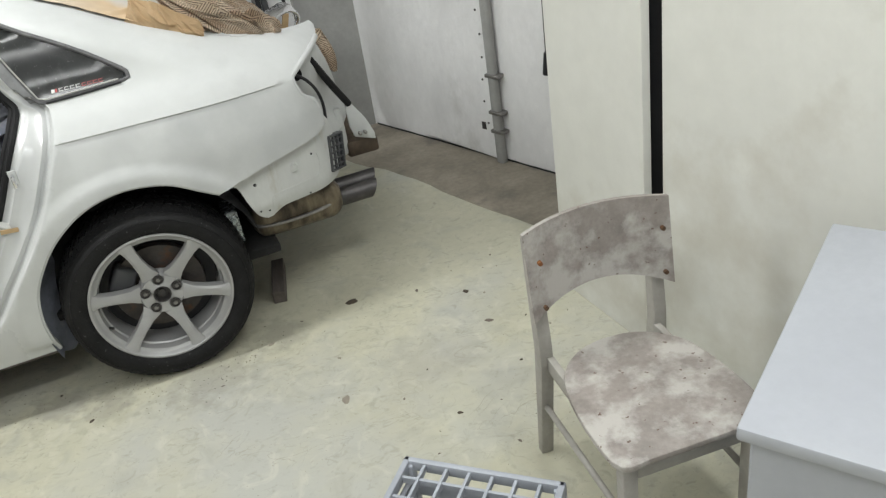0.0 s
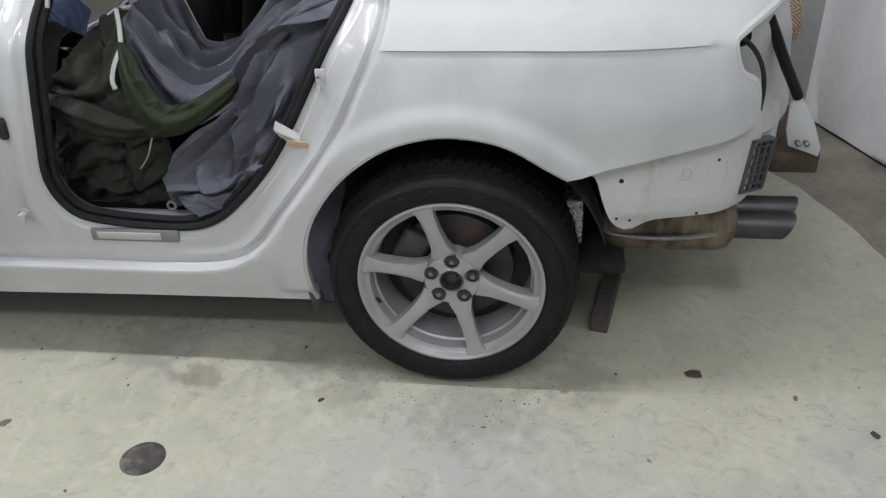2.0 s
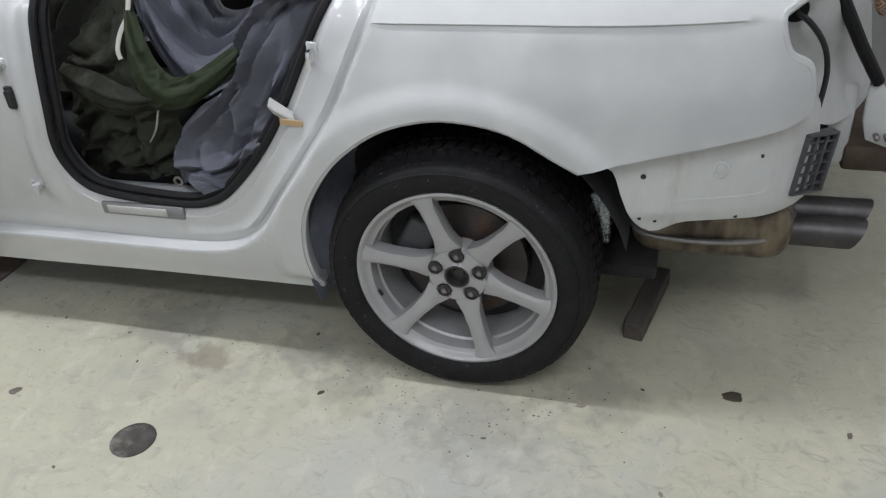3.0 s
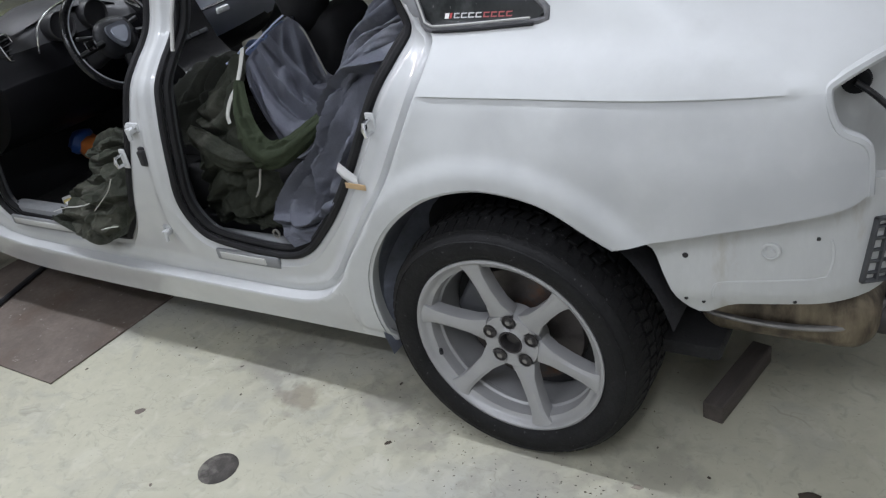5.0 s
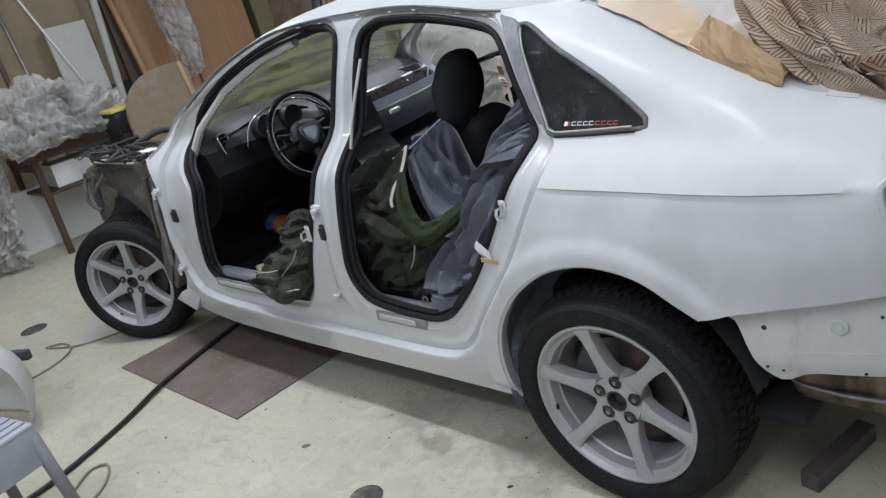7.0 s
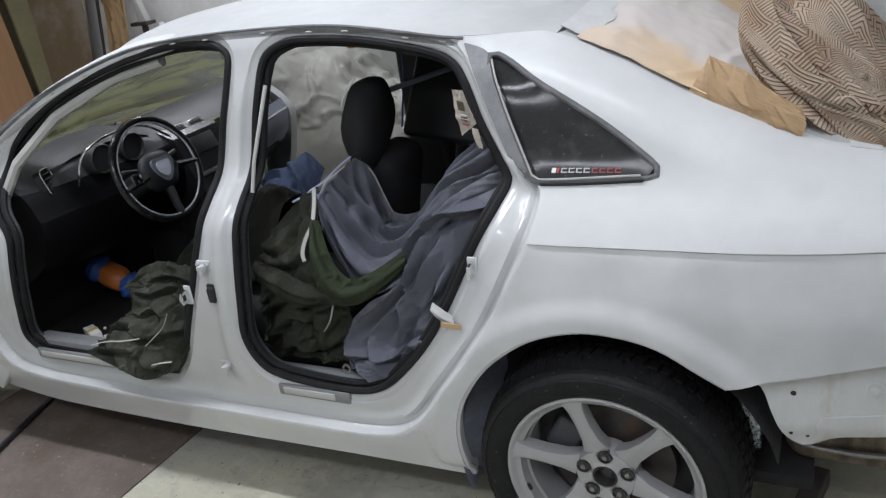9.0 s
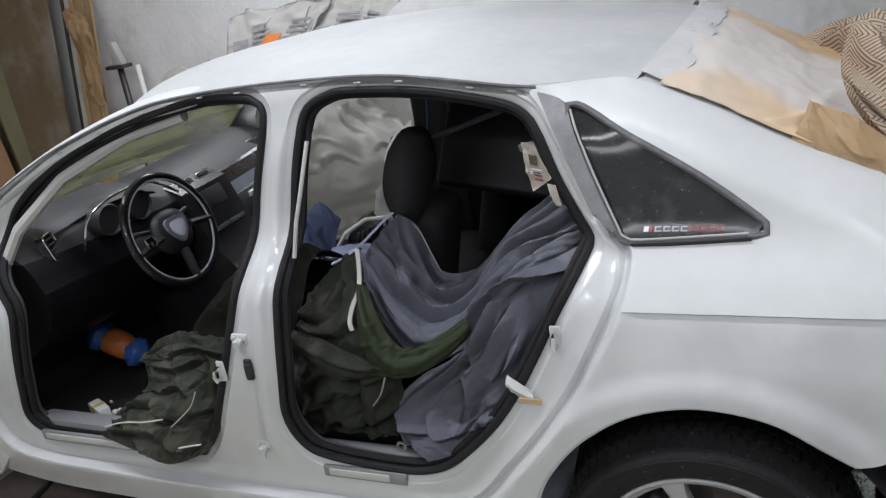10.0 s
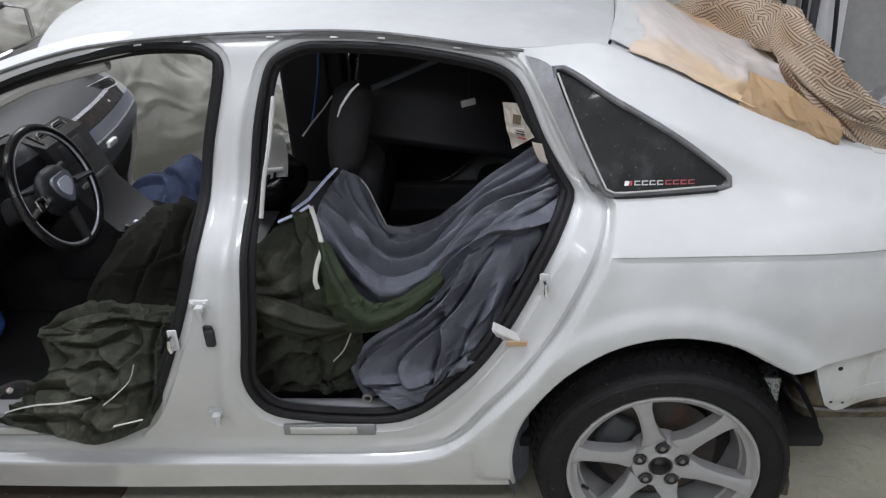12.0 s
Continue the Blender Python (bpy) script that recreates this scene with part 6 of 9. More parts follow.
part("orange_clip", box(-0.285, -0.262, 0.235, 0.255, 1.065, 1.085, 0.004), ORANGE, car, "orange plug")

# ---- cloths and clutter in the car ----
gc = thing("dust_sheet", "grey-blue cloth draped over the front seat back and rear bench", "cloth")
cloth("upper_drape", [
    [(-0.830, 0.460, 0.977), (-0.768, 0.450, 0.946), (-0.719, 0.450, 0.815), (-0.579, 0.410, 0.850), (-0.420, 0.340, 0.991), (-0.300, 0.300, 1.100), (-0.265, 0.40, 1.140)],
    [(-0.858, 0.410, 0.951), (-0.786, 0.400, 0.895), (-0.707, 0.390, 0.789), (-0.573, 0.360, 0.818), (-0.408, 0.290, 0.962), (-0.280, 0.275, 1.055), (-0.235, 0.36, 1.09)],
    [(-0.878, 0.360, 0.925), (-0.801, 0.340, 0.842), (-0.704, 0.330, 0.754), (-0.564, 0.300, 0.793), (-0.405, 0.250, 0.937), (-0.272, 0.250, 1.000), (-0.225, 0.33, 1.035)],
    [(-0.878, 0.300, 0.897), (-0.806, 0.280, 0.792), (-0.701, 0.270, 0.722), (-0.557, 0.250, 0.765), (-0.409, 0.210, 0.906), (-0.284, 0.220, 0.968), (-0.235, 0.30, 1.0)],
    [(-0.860, 0.270, 0.836), (-0.798, 0.255, 0.718), (-0.708, 0.250, 0.643), (-0.555, 0.240, 0.717), (-0.412, 0.210, 0.851), (-0.298, 0.220, 0.930), (-0.25, 0.28, 0.96)],
], GREYCLOTH, gc, "", 150, 130, ((0.012, 0.5, 2.2, 0.5, 1.2, 0, 1),), 0.001, 3, creases=(
    ([(0.02, 0.30), (0.25, 0.34), (0.5, 0.30), (0.75, 0.16), (1, 0.08)], 0.045, 0.016, 0.051),
    ([(0.05, 0.52), (0.3, 0.58), (0.52, 0.52), (0.76, 0.32), (1, 0.20)], 0.054, 0.016, 0.060),
    ([(0.08, 0.74), (0.3, 0.80), (0.52, 0.74), (0.78, 0.50), (1, 0.34)], 0.057, 0.016, 0.064),
    ([(0.30, 0.97), (0.52, 0.93), (0.78, 0.70), (1, 0.50)], 0.051, 0.016, 0.055),
    ([(0.45, 0.12), (0.62, 0.12), (0.8, 0.06), (1, 0.02)], 0.024, 0.011, 0.030),
    ([(0.48, 0.42), (0.65, 0.38), (0.82, 0.24), (1, 0.14)], 0.024, 0.011, 0.030),
    ([(0.50, 0.64), (0.66, 0.56), (0.84, 0.41), (1, 0.27)], 0.027, 0.011, 0.032),
    ([(0.55, 0.83), (0.70, 0.70), (0.86, 0.58), (1, 0.42)], 0.027, 0.011, 0.032),
    ([(0.62, 0.96), (0.78, 0.84), (1, 0.66)], 0.030, 0.013, 0.038),
    ([(0.03, 0.05), (0.14, 0.30), (0.22, 0.62)], 0.021, 0.018, 0.043),
    ([(0.10, 0.03), (0.20, 0.22), (0.32, 0.46)], 0.015, 0.018, 0.034),
), wrinkles=(40, 0.009, 0.016, 0.14, -14, 18))
cloth("hanging_drape", [
    [(-0.550, 0.205, 0.800), (-0.491, 0.195, 0.862), (-0.416, 0.185, 0.922), (-0.346, 0.170, 0.962), (-0.285, 0.195, 0.985), (-0.235, 0.28, 1.01)],
    [(-0.579, 0.190, 0.713), (-0.518, 0.175, 0.777), (-0.450, 0.165, 0.828), (-0.372, 0.150, 0.865), (-0.312, 0.175, 0.880), (-0.265, 0.25, 0.90)],
    [(-0.695, 0.200, 0.640), (-0.594, 0.175, 0.682), (-0.503, 0.160, 0.717), (-0.420, 0.140, 0.760), (-0.368, 0.165, 0.776), (-0.325, 0.235, 0.795)],
    [(-0.781, 0.210, 0.562), (-0.666, 0.175, 0.598), (-0.569, 0.150, 0.626), (-0.485, 0.135, 0.654), (-0.413, 0.130, 0.690), (-0.375, 0.225, 0.70)],
    [(-0.807, 0.200, 0.487), (-0.704, 0.160, 0.521), (-0.603, 0.130, 0.556), (-0.535, 0.125, 0.579), (-0.459, 0.120, 0.625), (-0.42, 0.21, 0.64)],
    [(-0.770, 0.150, 0.440), (-0.682, 0.125, 0.478), (-0.591, 0.118, 0.498), (-0.545, 0.115, 0.526), (-0.500, 0.115, 0.556), (-0.465, 0.20, 0.57)],
], GREYCLOTH, gc, "", 120, 150, ((0.012, 1.5, 0.6, 0.6, 1.2, 0, 1),), 0.001, 7, creases=(
    ([(0.30, 0.04), (0.22, 0.35), (0.10, 0.70), (0.12, 0.95)], 0.051, 0.014, 0.047),
    ([(0.45, 0.20), (0.40, 0.45), (0.30, 0.72), (0.34, 0.97)], 0.054, 0.014, 0.047),
    ([(0.30, 0.36), (0.45, 0.55), (0.52, 0.75), (0.50, 1.0)], 0.045, 0.013, 0.038),
    ([(0.60, 0.38), (0.66, 0.60), (0.72, 0.82), (0.66, 0.98)], 0.045, 0.014, 0.043),
    ([(0.95, 0.50), (0.85, 0.68), (0.74, 0.84), (0.55, 0.92)], 0.045, 0.014, 0.038),
    ([(0.05, 0.05), (0.30, 0.02), (0.65, 0.06), (0.98, 0.05)], 0.042, 0.018, 0.034),
    ([(0.10, 0.88), (0.35, 0.90), (0.65, 0.86)], 0.036, 0.013, 0.030),
), wrinkles=(40, 0.010, 0.015, 0.12, 60, 30))
cloth("corner", [
    [(-0.740, 0.135, 0.484), (-0.665, 0.122, 0.505), (-0.561, 0.118, 0.522)],
    [(-0.717, 0.100, 0.476), (-0.647, 0.092, 0.490), (-0.556, 0.098, 0.510)],
    [(-0.672, 0.085, 0.452), (-0.618, 0.083, 0.474), (-0.557, 0.092, 0.500)],
], GREYCLOTH, gc, "", 40, 40, (), 0.002, 13, creases=(([(0.0, 0.2), (0.5, 0.4), (1, 0.3)], 0.012, 0.01, 0.03), ([(0.3, 0.0), (0.5, 0.5), (0.55, 1)], 0.010, 0.01, 0.02)))
part("seam", tube([tuple(q) for q in spline([(-0.832, 0.452, 0.978), (-0.800, 0.447, 0.970), (-0.764, 0.442, 0.942), (-0.739, 0.440, 0.878), (-0.716, 0.438, 0.818)], 6)], 0.0018, 6), PIPING, gc, "pale seam")
part("eyelet", turned([(0.008, -0.002), (0.014, -0.002), (0.014, 0.002), (0.008, 0.002)], 20, "y", True, m=pose(-0.757, 0.112, 0.47)), STEEL, gc, "steel eyelet ring")
part("pale_strip", tube([(-0.835, 0.475, 0.992), (-0.870, 0.435, 0.965), (-0.915, 0.39, 0.925), (-0.96, 0.37, 0.90)], 0.007, 8, flat=0.35), BLUEWHITE, gc, "pale blue plastic edge")
g1 = thing("work_jacket", "dark green quilted jacket with pale piping in the rear door", "jacket", "work clothes")
cloth("jacket_body", [
    [(-1.071, 0.360, 0.804), (-0.980, 0.345, 0.878), (-0.929, 0.340, 0.912), (-0.883, 0.335, 0.932)],
    [(-1.089, 0.290, 0.764), (-0.982, 0.275, 0.814), (-0.897, 0.260, 0.845), (-0.850, 0.255, 0.863)],
    [(-1.082, 0.240, 0.715), (-0.976, 0.220, 0.744), (-0.884, 0.200, 0.764), (-0.815, 0.205, 0.788)],
    [(-1.093, 0.220, 0.638), (-0.979, 0.190, 0.677), (-0.875, 0.180, 0.682), (-0.770, 0.185, 0.688)],
    [(-1.106, 0.215, 0.535), (-0.982, 0.190, 0.578), (-0.880, 0.190, 0.587), (-0.770, 0.205, 0.600)],
    [(-1.104, 0.205, 0.457), (-0.983, 0.185, 0.485), (-0.884, 0.195, 0.489), (-0.770, 0.22, 0.490)],
    [(-1.075, 0.205, 0.432), (-0.964, 0.195, 0.436), (-0.864, 0.200, 0.432), (-0.760, 0.23, 0.430)],
], GREENCLOTH, g1, "", 110, 140, ((0.014, 0.8, 3.0, 0.8, 1.3, 0, 1),), 0.002, 11, creases=(
    ([(0.05, 0.30), (0.35, 0.36), (0.7, 0.30), (1, 0.20)], 0.026, 0.015, 0.05),
    ([(0.0, 0.20), (0.3, 0.26), (0.55, 0.14), (0.7, 0.02)], 0.026, 0.015, 0.05),
    ([(0.6, 0.05), (0.62, 0.22), (0.55, 0.40)], 0.024, 0.012, 0.04),
    ([(0.05, 0.62), (0.35, 0.56), (0.7, 0.60), (1, 0.54)], 0.030, 0.015, 0.05),
    ([(0.1, 0.78), (0.4, 0.66), (0.75, 0.72)], 0.030, 0.015, 0.05),
    ([(0.15, 0.95), (0.35, 0.82), (0.6, 0.86), (0.9, 0.76)], 0.030, 0.015, 0.05),
    ([(0.72, 0.58), (0.68, 0.75), (0.72, 0.98)], 0.028, 0.015, 0.05),
), wrinkles=(70, 0.013, 0.014, 0.11, 10, 40))
cloth("lapel", [
    [(-0.872, 0.245, 0.870), (-0.851, 0.182, 0.803), (-0.838, 0.160, 0.731), (-0.803, 0.150, 0.663), (-0.715, 0.150, 0.656), (-0.617, 0.165, 0.705), (-0.541, 0.190, 0.769)],
    [(-0.850, 0.225, 0.878), (-0.819, 0.168, 0.812), (-0.794, 0.145, 0.753), (-0.756, 0.135, 0.706), (-0.683, 0.138, 0.710), (-0.600, 0.155, 0.754), (-0.541, 0.180, 0.798)],
    [(-0.836, 0.235, 0.872), (-0.792, 0.188, 0.807), (-0.760, 0.170, 0.760), (-0.717, 0.160, 0.734), (-0.657, 0.160, 0.751), (-0.591, 0.175, 0.788), (-0.552, 0.200, 0.812)],
], BRIGHTGREEN, g1, "brighter green lining", 130, 40, (), 0.0015, 17, creases=(
    ([(0.02, 0.4), (0.3, 0.55), (0.6, 0.5), (0.98, 0.45)], 0.014, 0.014, 0.03),
    ([(0.35, 0.9), (0.5, 0.6), (0.7, 0.2)], 0.010, 0.01, 0.02), ([(0.62, 0.95), (0.75, 0.7), (0.98, 0.6)], 0.012, 0.01, 0.02), ([(0.66, 0.1), (0.8, 0.3), (0.97, 0.25)], 0.012, 0.01, 0.02)),
    wrinkles=(24, 0.006, 0.010, 0.05, 60, 40))
cloth("sleeve", [
    [(-1.075, 0.205, 0.747), (-0.955, 0.175, 0.735), (-0.866, 0.165, 0.700), (-0.789, 0.170, 0.686)],
    [(-1.075, 0.180, 0.717), (-0.954, 0.142, 0.698), (-0.863, 0.132, 0.675), (-0.787, 0.150, 0.671)],
    [(-1.085, 0.205, 0.673), (-0.976, 0.175, 0.646), (-0.880, 0.165, 0.632), (-0.797, 0.170, 0.641)],
], GREENCLOTH, g1, "", 90, 36, (), 0.002, 23, creases=(([(0.0, 0.35), (0.4, 0.45), (1, 0.4)], 0.014, 0.012, 0.03), ([(0.1, 0.7), (0.5, 0.72), (0.9, 0.6)], 0.012, 0.012, 0.025)), wrinkles=(20, 0.006, 0.010, 0.06, 30, 50))
part("collar_edge", tube([(-0.990, 0.338, 0.885), (-0.945, 0.335, 0.905), (-0.90, 0.330, 0.932)], 0.008, 8, flat=0.5), BLUEWHITE, g1, "pale collar edge")
part("piping", tube([tuple(q) for q in spline([(-0.892, 0.318, 0.936), (-0.868, 0.268, 0.899), (-0.853, 0.222, 0.864), (-0.863, 0.192, 0.831), (-0.868, 0.172, 0.797), (-0.862, 0.165, 0.775)], 8)], 0.006, 8, flat=0.4), PIPING, g1, "pale piping strip")
part("piping", tube([tuple(q) for q in spline([(-0.790, 0.155, 0.646), (-0.815, 0.158, 0.592), (-0.849, 0.166, 0.551)], 8)], 0.004, 8, flat=0.5), PIPING, g1, "pale piping strip")
g2 = thing("work_jacket", "crumpled dark green jacket hanging over the front door sill", "jacket", "work clothes")
cloth("jacket_body", [
    [(-1.60, 0.40, 0.520), (-1.515, 0.38, 0.580), (-1.424, 0.36, 0.60), (-1.30, 0.34, 0.60)],
    [(-1.693, 0.270, 0.600), (-1.529, 0.235, 0.668), (-1.406, 0.220, 0.690), (-1.27, 0.225, 0.68)],
    [(-1.690, 0.240, 0.558), (-1.518, 0.190, 0.631), (-1.391, 0.175, 0.652), (-1.265, 0.180, 0.641)],
    [(-1.658, 0.170, 0.508), (-1.514, 0.140, 0.558), (-1.383, 0.125, 0.591), (-1.275, 0.135, 0.578)],
    [(-1.747, 0.115, 0.451), (-1.569, 0.085, 0.492), (-1.398, 0.070, 0.520), (-1.285, 0.080, 0.515)],
    [(-1.765, 0.060, 0.430), (-1.59, 0.030, 0.410), (-1.473, 0.022, 0.390), (-1.33, 0.035, 0.440)],
], GREENCLOTH, g2, "", 190, 200, ((0.010, 0.9, 0.8, 0.9, 1.2, 0, 1),), 0.0015, 31, creases=(
    ([(0.10, 0.38), (0.22, 0.52), (0.18, 0.74), (0.30, 0.95)], 0.030, 0.016, 0.06), ([(0.42, 0.34), (0.46, 0.52), (0.62, 0.68), (0.60, 0.9)], 0.032, 0.016, 0.065),
    ([(0.02, 0.74), (0.28, 0.70), (0.50, 0.80), (0.90, 0.72)], 0.040, 0.012, 0.045), ([(0.72, 0.30), (0.78, 0.50), (0.66, 0.66), (0.72, 0.82)], 0.030, 0.016, 0.06),
    ([(0.08, 0.91), (0.40, 0.86), (0.70, 0.93)], 0.030, 0.012, 0.035), ([(0.92, 0.30), (0.86, 0.56), (0.92, 0.87)], 0.035, 0.012, 0.04),
    ([(0.20, 0.42), (0.45, 0.47), (0.66, 0.40)], 0.030, 0.010, 0.035), ([(0.30, 0.62), (0.42, 0.58), (0.55, 0.62)], 0.028, 0.010, 0.03),
    ([(0.10, 0.24), (0.40, 0.20), (0.70, 0.26)], 0.024, 0.012, 0.05), ([(0.35, 0.34), (0.62, 0.30), (0.95, 0.34)], 0.024, 0.012, 0.05),
    ([(0.05, 0.55), (0.12, 0.66), (0.08, 0.80)], 0.028, 0.010, 0.03), ([(0.50, 0.70), (0.56, 0.80), (0.48, 0.92)], 0.028, 0.010, 0.03)),
    wrinkles=(110, 0.012, 0.010, 0.075, 50, 50))
part("piping", tube([tuple(q) for q in spline([(-1.740, 0.065, 0.462), (-1.690, 0.066, 0.477), (-1.634, 0.06, 0.492), (-1.567, 0.045, 0.508), (-1.507, 0.04, 0.522), (-1.464, 0.035, 0.535)], 8)], 0.0035, 8, flat=0.4), PIPING, g2, "pale piping strip")
part("piping", tube([tuple(q) for q in spline([(-1.431, 0.025, 0.519), (-1.395, 0.030, 0.546), (-1.355, 0.045, 0.582), (-1.344, 0.065, 0.617)], 8)], 0.0035, 8, flat=0.4), PIPING, g2, "pale piping strip")
part("piping", tube([tuple(q) for q in spline([(-1.412, 0.010, 0.461), (-1.372, 0.008, 0.473), (-1.333, 0.018, 0.477)], 8)], 0.0035, 8, flat=0.4), PIPING, g2, "pale piping strip")
# heap continuing the jacket, darkened by colour where the cabin is in shade
dc = thing("shaded_heap", "crumpled green cloth heaped on the front seat, coloured dark for shade", "coat", "work clothes")
cloth("coat_body", [
    [(-1.60, 0.33, 0.545), (-1.492, 0.36, 0.575), (-1.368, 0.38, 0.585), (-1.24, 0.38, 0.580)],
    [(-1.64, 0.42, 0.600), (-1.520, 0.46, 0.645), (-1.387, 0.49, 0.650), (-1.25, 0.50, 0.660)],
    [(-1.62, 0.52, 0.655), (-1.500, 0.56, 0.715), (-1.390, 0.58, 0.745), (-1.26, 0.60, 0.750)],
    [(-1.61, 0.64, 0.680), (-1.516, 0.67, 0.735), (-1.412, 0.68, 0.765), (-1.28, 0.70, 0.760)],
    [(-1.66, 0.84, 0.640), (-1.589, 0.86, 0.690), (-1.485, 0.87, 0.710), (-1.33, 0.86, 0.700)],
    [(-1.66, 0.96, 0.560), (-1.589, 0.98, 0.600), (-1.485, 0.99, 0.620), (-1.33, 0.98, 0.610)],
], SHADECLOTH, dc, "", 110, 120, ((0.012, 1.0, 0.8, 0.8, 1.2, 0, 1),), 0.0015, 37, creases=(
    ([(0.1, 0.1), (0.3, 0.35), (0.4, 0.75)], 0.035, 0.014, 0.05), ([(0.4, 0.05), (0.6, 0.4), (0.7, 0.8)], 0.035, 0.014, 0.05), ([(0.05, 0.45), (0.4, 0.60), (0.95, 0.5)], 0.028, 0.012, 0.04),
    ([(0.8, 0.1), (0.75, 0.35), (0.9, 0.7)], 0.03, 0.014, 0.05), ([(0.1, 0.25), (0.4, 0.22), (0.8, 0.3)], 0.03, 0.012, 0.04)), wrinkles=(50, 0.011, 0.011, 0.08, 50, 50))
cloth("coat_cuff", [
    [(-1.66, 0.80, 0.635), (-1.60, 0.80, 0.665), (-1.54, 0.80, 0.660)],
    [(-1.67, 0.74, 0.640), (-1.60, 0.73, 0.690), (-1.53, 0.73, 0.680)],
    [(-1.66, 0.68, 0.625), (-1.60, 0.66, 0.650), (-1.54, 0.66, 0.650)],
], SHADECLOTH, dc, "folded cuff", 30, 30, (), 0.002, 39, creases=(([(0.1, 0.3), (0.5, 0.5), (0.9, 0.4)], 0.012, 0.01, 0.03),))
# blanket on the boot
bl = thing("patterned_blanket", "beige and brown patterned upholstery blanket heaped on the boot", "blanket")
cloth("blanket_sheet", [
    [(0.425, 0.325, 1.072), (0.48, 0.315, 1.055), (0.56, 0.305, 1.042), (0.64, 0.31, 1.028), (0.68, 0.33, 1.008)],
    [(0.345, 0.345, 1.150), (0.42, 0.325, 1.13), (0.53, 0.320, 1.09), (0.63, 0.33, 1.055), (0.69, 0.39, 1.012)],
    [(0.278, 0.365, 1.235), (0.370, 0.34, 1.19), (0.47, 0.335, 1.13), (0.585, 0.34, 1.08), (0.70, 0.42, 1.012)],
    [(0.262, 0.405, 1.310), (0.345, 0.39, 1.260), (0.435, 0.39, 1.185), (0.545, 0.40, 1.11), (0.70, 0.46, 1.015)],
    [(0.290, 0.440, 1.380), (0.345, 0.45, 1.310), (0.420, 0.45, 1.225), (0.52, 0.46, 1.13), (0.70, 0.52, 1.02)],
    [(0.330, 0.500, 1.28), (0.38, 0.52, 1.22), (0.45, 0.53, 1.15), (0.55, 0.53, 1.08), (0.70, 0.58, 1.012)],
    [(0.395, 0.610, 1.200), (0.45, 0.62, 1.165), (0.53, 0.63, 1.12), (0.60, 0.63, 1.08), (0.70, 0.65, 1.01)],
    [(0.385, 0.740, 1.185), (0.41, 0.75, 1.215), (0.48, 0.74, 1.17), (0.58, 0.74, 1.08), (0.70, 0.74, 1.01)],
    [(0.350, 0.860, 1.175), (0.38, 0.86, 1.255), (0.47, 0.86, 1.235), (0.60, 0.86, 1.10), (0.70, 0.86, 1.01)],
    [(0.290, 1.050, 1.185), (0.335, 1.05, 1.268), (0.44, 1.06, 1.25), (0.58, 1.06, 1.10), (0.70, 1.05, 1.00)],
    [(0.205, 1.300, 1.205), (0.25, 1.30, 1.24), (0.38, 1.33, 1.23), (0.55, 1.33, 1.10), (0.69, 1.30, 0.99)],
    [(0.240, 1.460, 1.130), (0.29, 1.48, 1.15), (0.41, 1.48, 1.13), (0.56, 1.46, 1.05), (0.68, 1.42, 0.98)],
], UPHOLSTERY, bl, "", 190, 250, ((0.012, 1.3, 2.0, 0.9, 1.4, 0, 1),), 0.0015, 41, 0.005, creases=(
    ([(0.10, 0.36), (0.30, 0.24), (0.50, 0.12), (0.62, 0.02)], 0.050, 0.016, 0.045),
    ([(0.28, 0.34), (0.46, 0.22), (0.66, 0.10)], 0.045, 0.016, 0.045), ([(0.02, 0.22), (0.14, 0.14), (0.22, 0.03)], 0.035, 0.014, 0.04),
    ([(0.50, 0.30), (0.64, 0.20), (0.85, 0.10)], 0.040, 0.016, 0.04), ([(0.04, 0.40), (0.30, 0.42), (0.62, 0.40)], 0.040, 0.016, 0.04),
    ([(0.40, 0.14), (0.60, 0.16), (0.90, 0.20)], 0.028, 0.014, 0.03), ([(0.05, 0.70), (0.3, 0.74), (0.6, 0.70)], 0.04, 0.02, 0.05),
    ([(0.05, 0.86), (0.4, 0.80), (0.8, 0.84)], 0.04, 0.02, 0.05)), wrinkles=(46, 0.012, 0.016, 0.12, -40, 45))
cloth("paper_flap", [
    [(0.204, 0.375, 1.240), (0.246, 0.350, 1.226), (0.286, 0.315, 1.215), (0.345, 0.295, 1.172), (0.398, 0.285, 1.140)],
    [(0.191, 0.330, 1.215), (0.239, 0.310, 1.195), (0.289, 0.290, 1.169), (0.346, 0.278, 1.137), (0.407, 0.272, 1.110)],
    [(0.165, 0.302, 1.174), (0.230, 0.292, 1.144), (0.290, 0.285, 1.115), (0.348, 0.275, 1.094), (0.398, 0.270, 1.075)],
], OVERSPRAY, car, "crumpled flap of brown masking paper", 90, 60, (), 0.0012, 91, 0.001, deg=60, creases=(
    ([(0.02, 0.10), (0.08, 0.50), (0.22, 0.95)], 0.012, 0.005, 0.022), ([(0.52, 0.02), (0.50, 0.35), (0.58, 0.75)], 0.012, 0.007, 0.025),
    ([(0.30, 0.50), (0.48, 0.68), (0.66, 0.60)], 0.010, 0.006, 0.02), ([(0.75, 0.35), (0.85, 0.7), (0.97, 0.85)], 0.008, 0.006, 0.02)), wrinkles=(16, 0.005, 0.010, 0.06, 60, 50))
cloth("edge_tape", [
    [(0.037, 0.338, 1.248), (0.138, 0.322, 1.192), (0.207, 0.308, 1.157), (0.347, 0.283, 1.098)],
    [(0.039, 0.328, 1.238), (0.140, 0.310, 1.183), (0.208, 0.296, 1.148), (0.348, 0.272, 1.089)],
], PAPER, car, "strip of brown masking tape along the glass", 60, 6, (), 0.0008, 95, 0.0008)
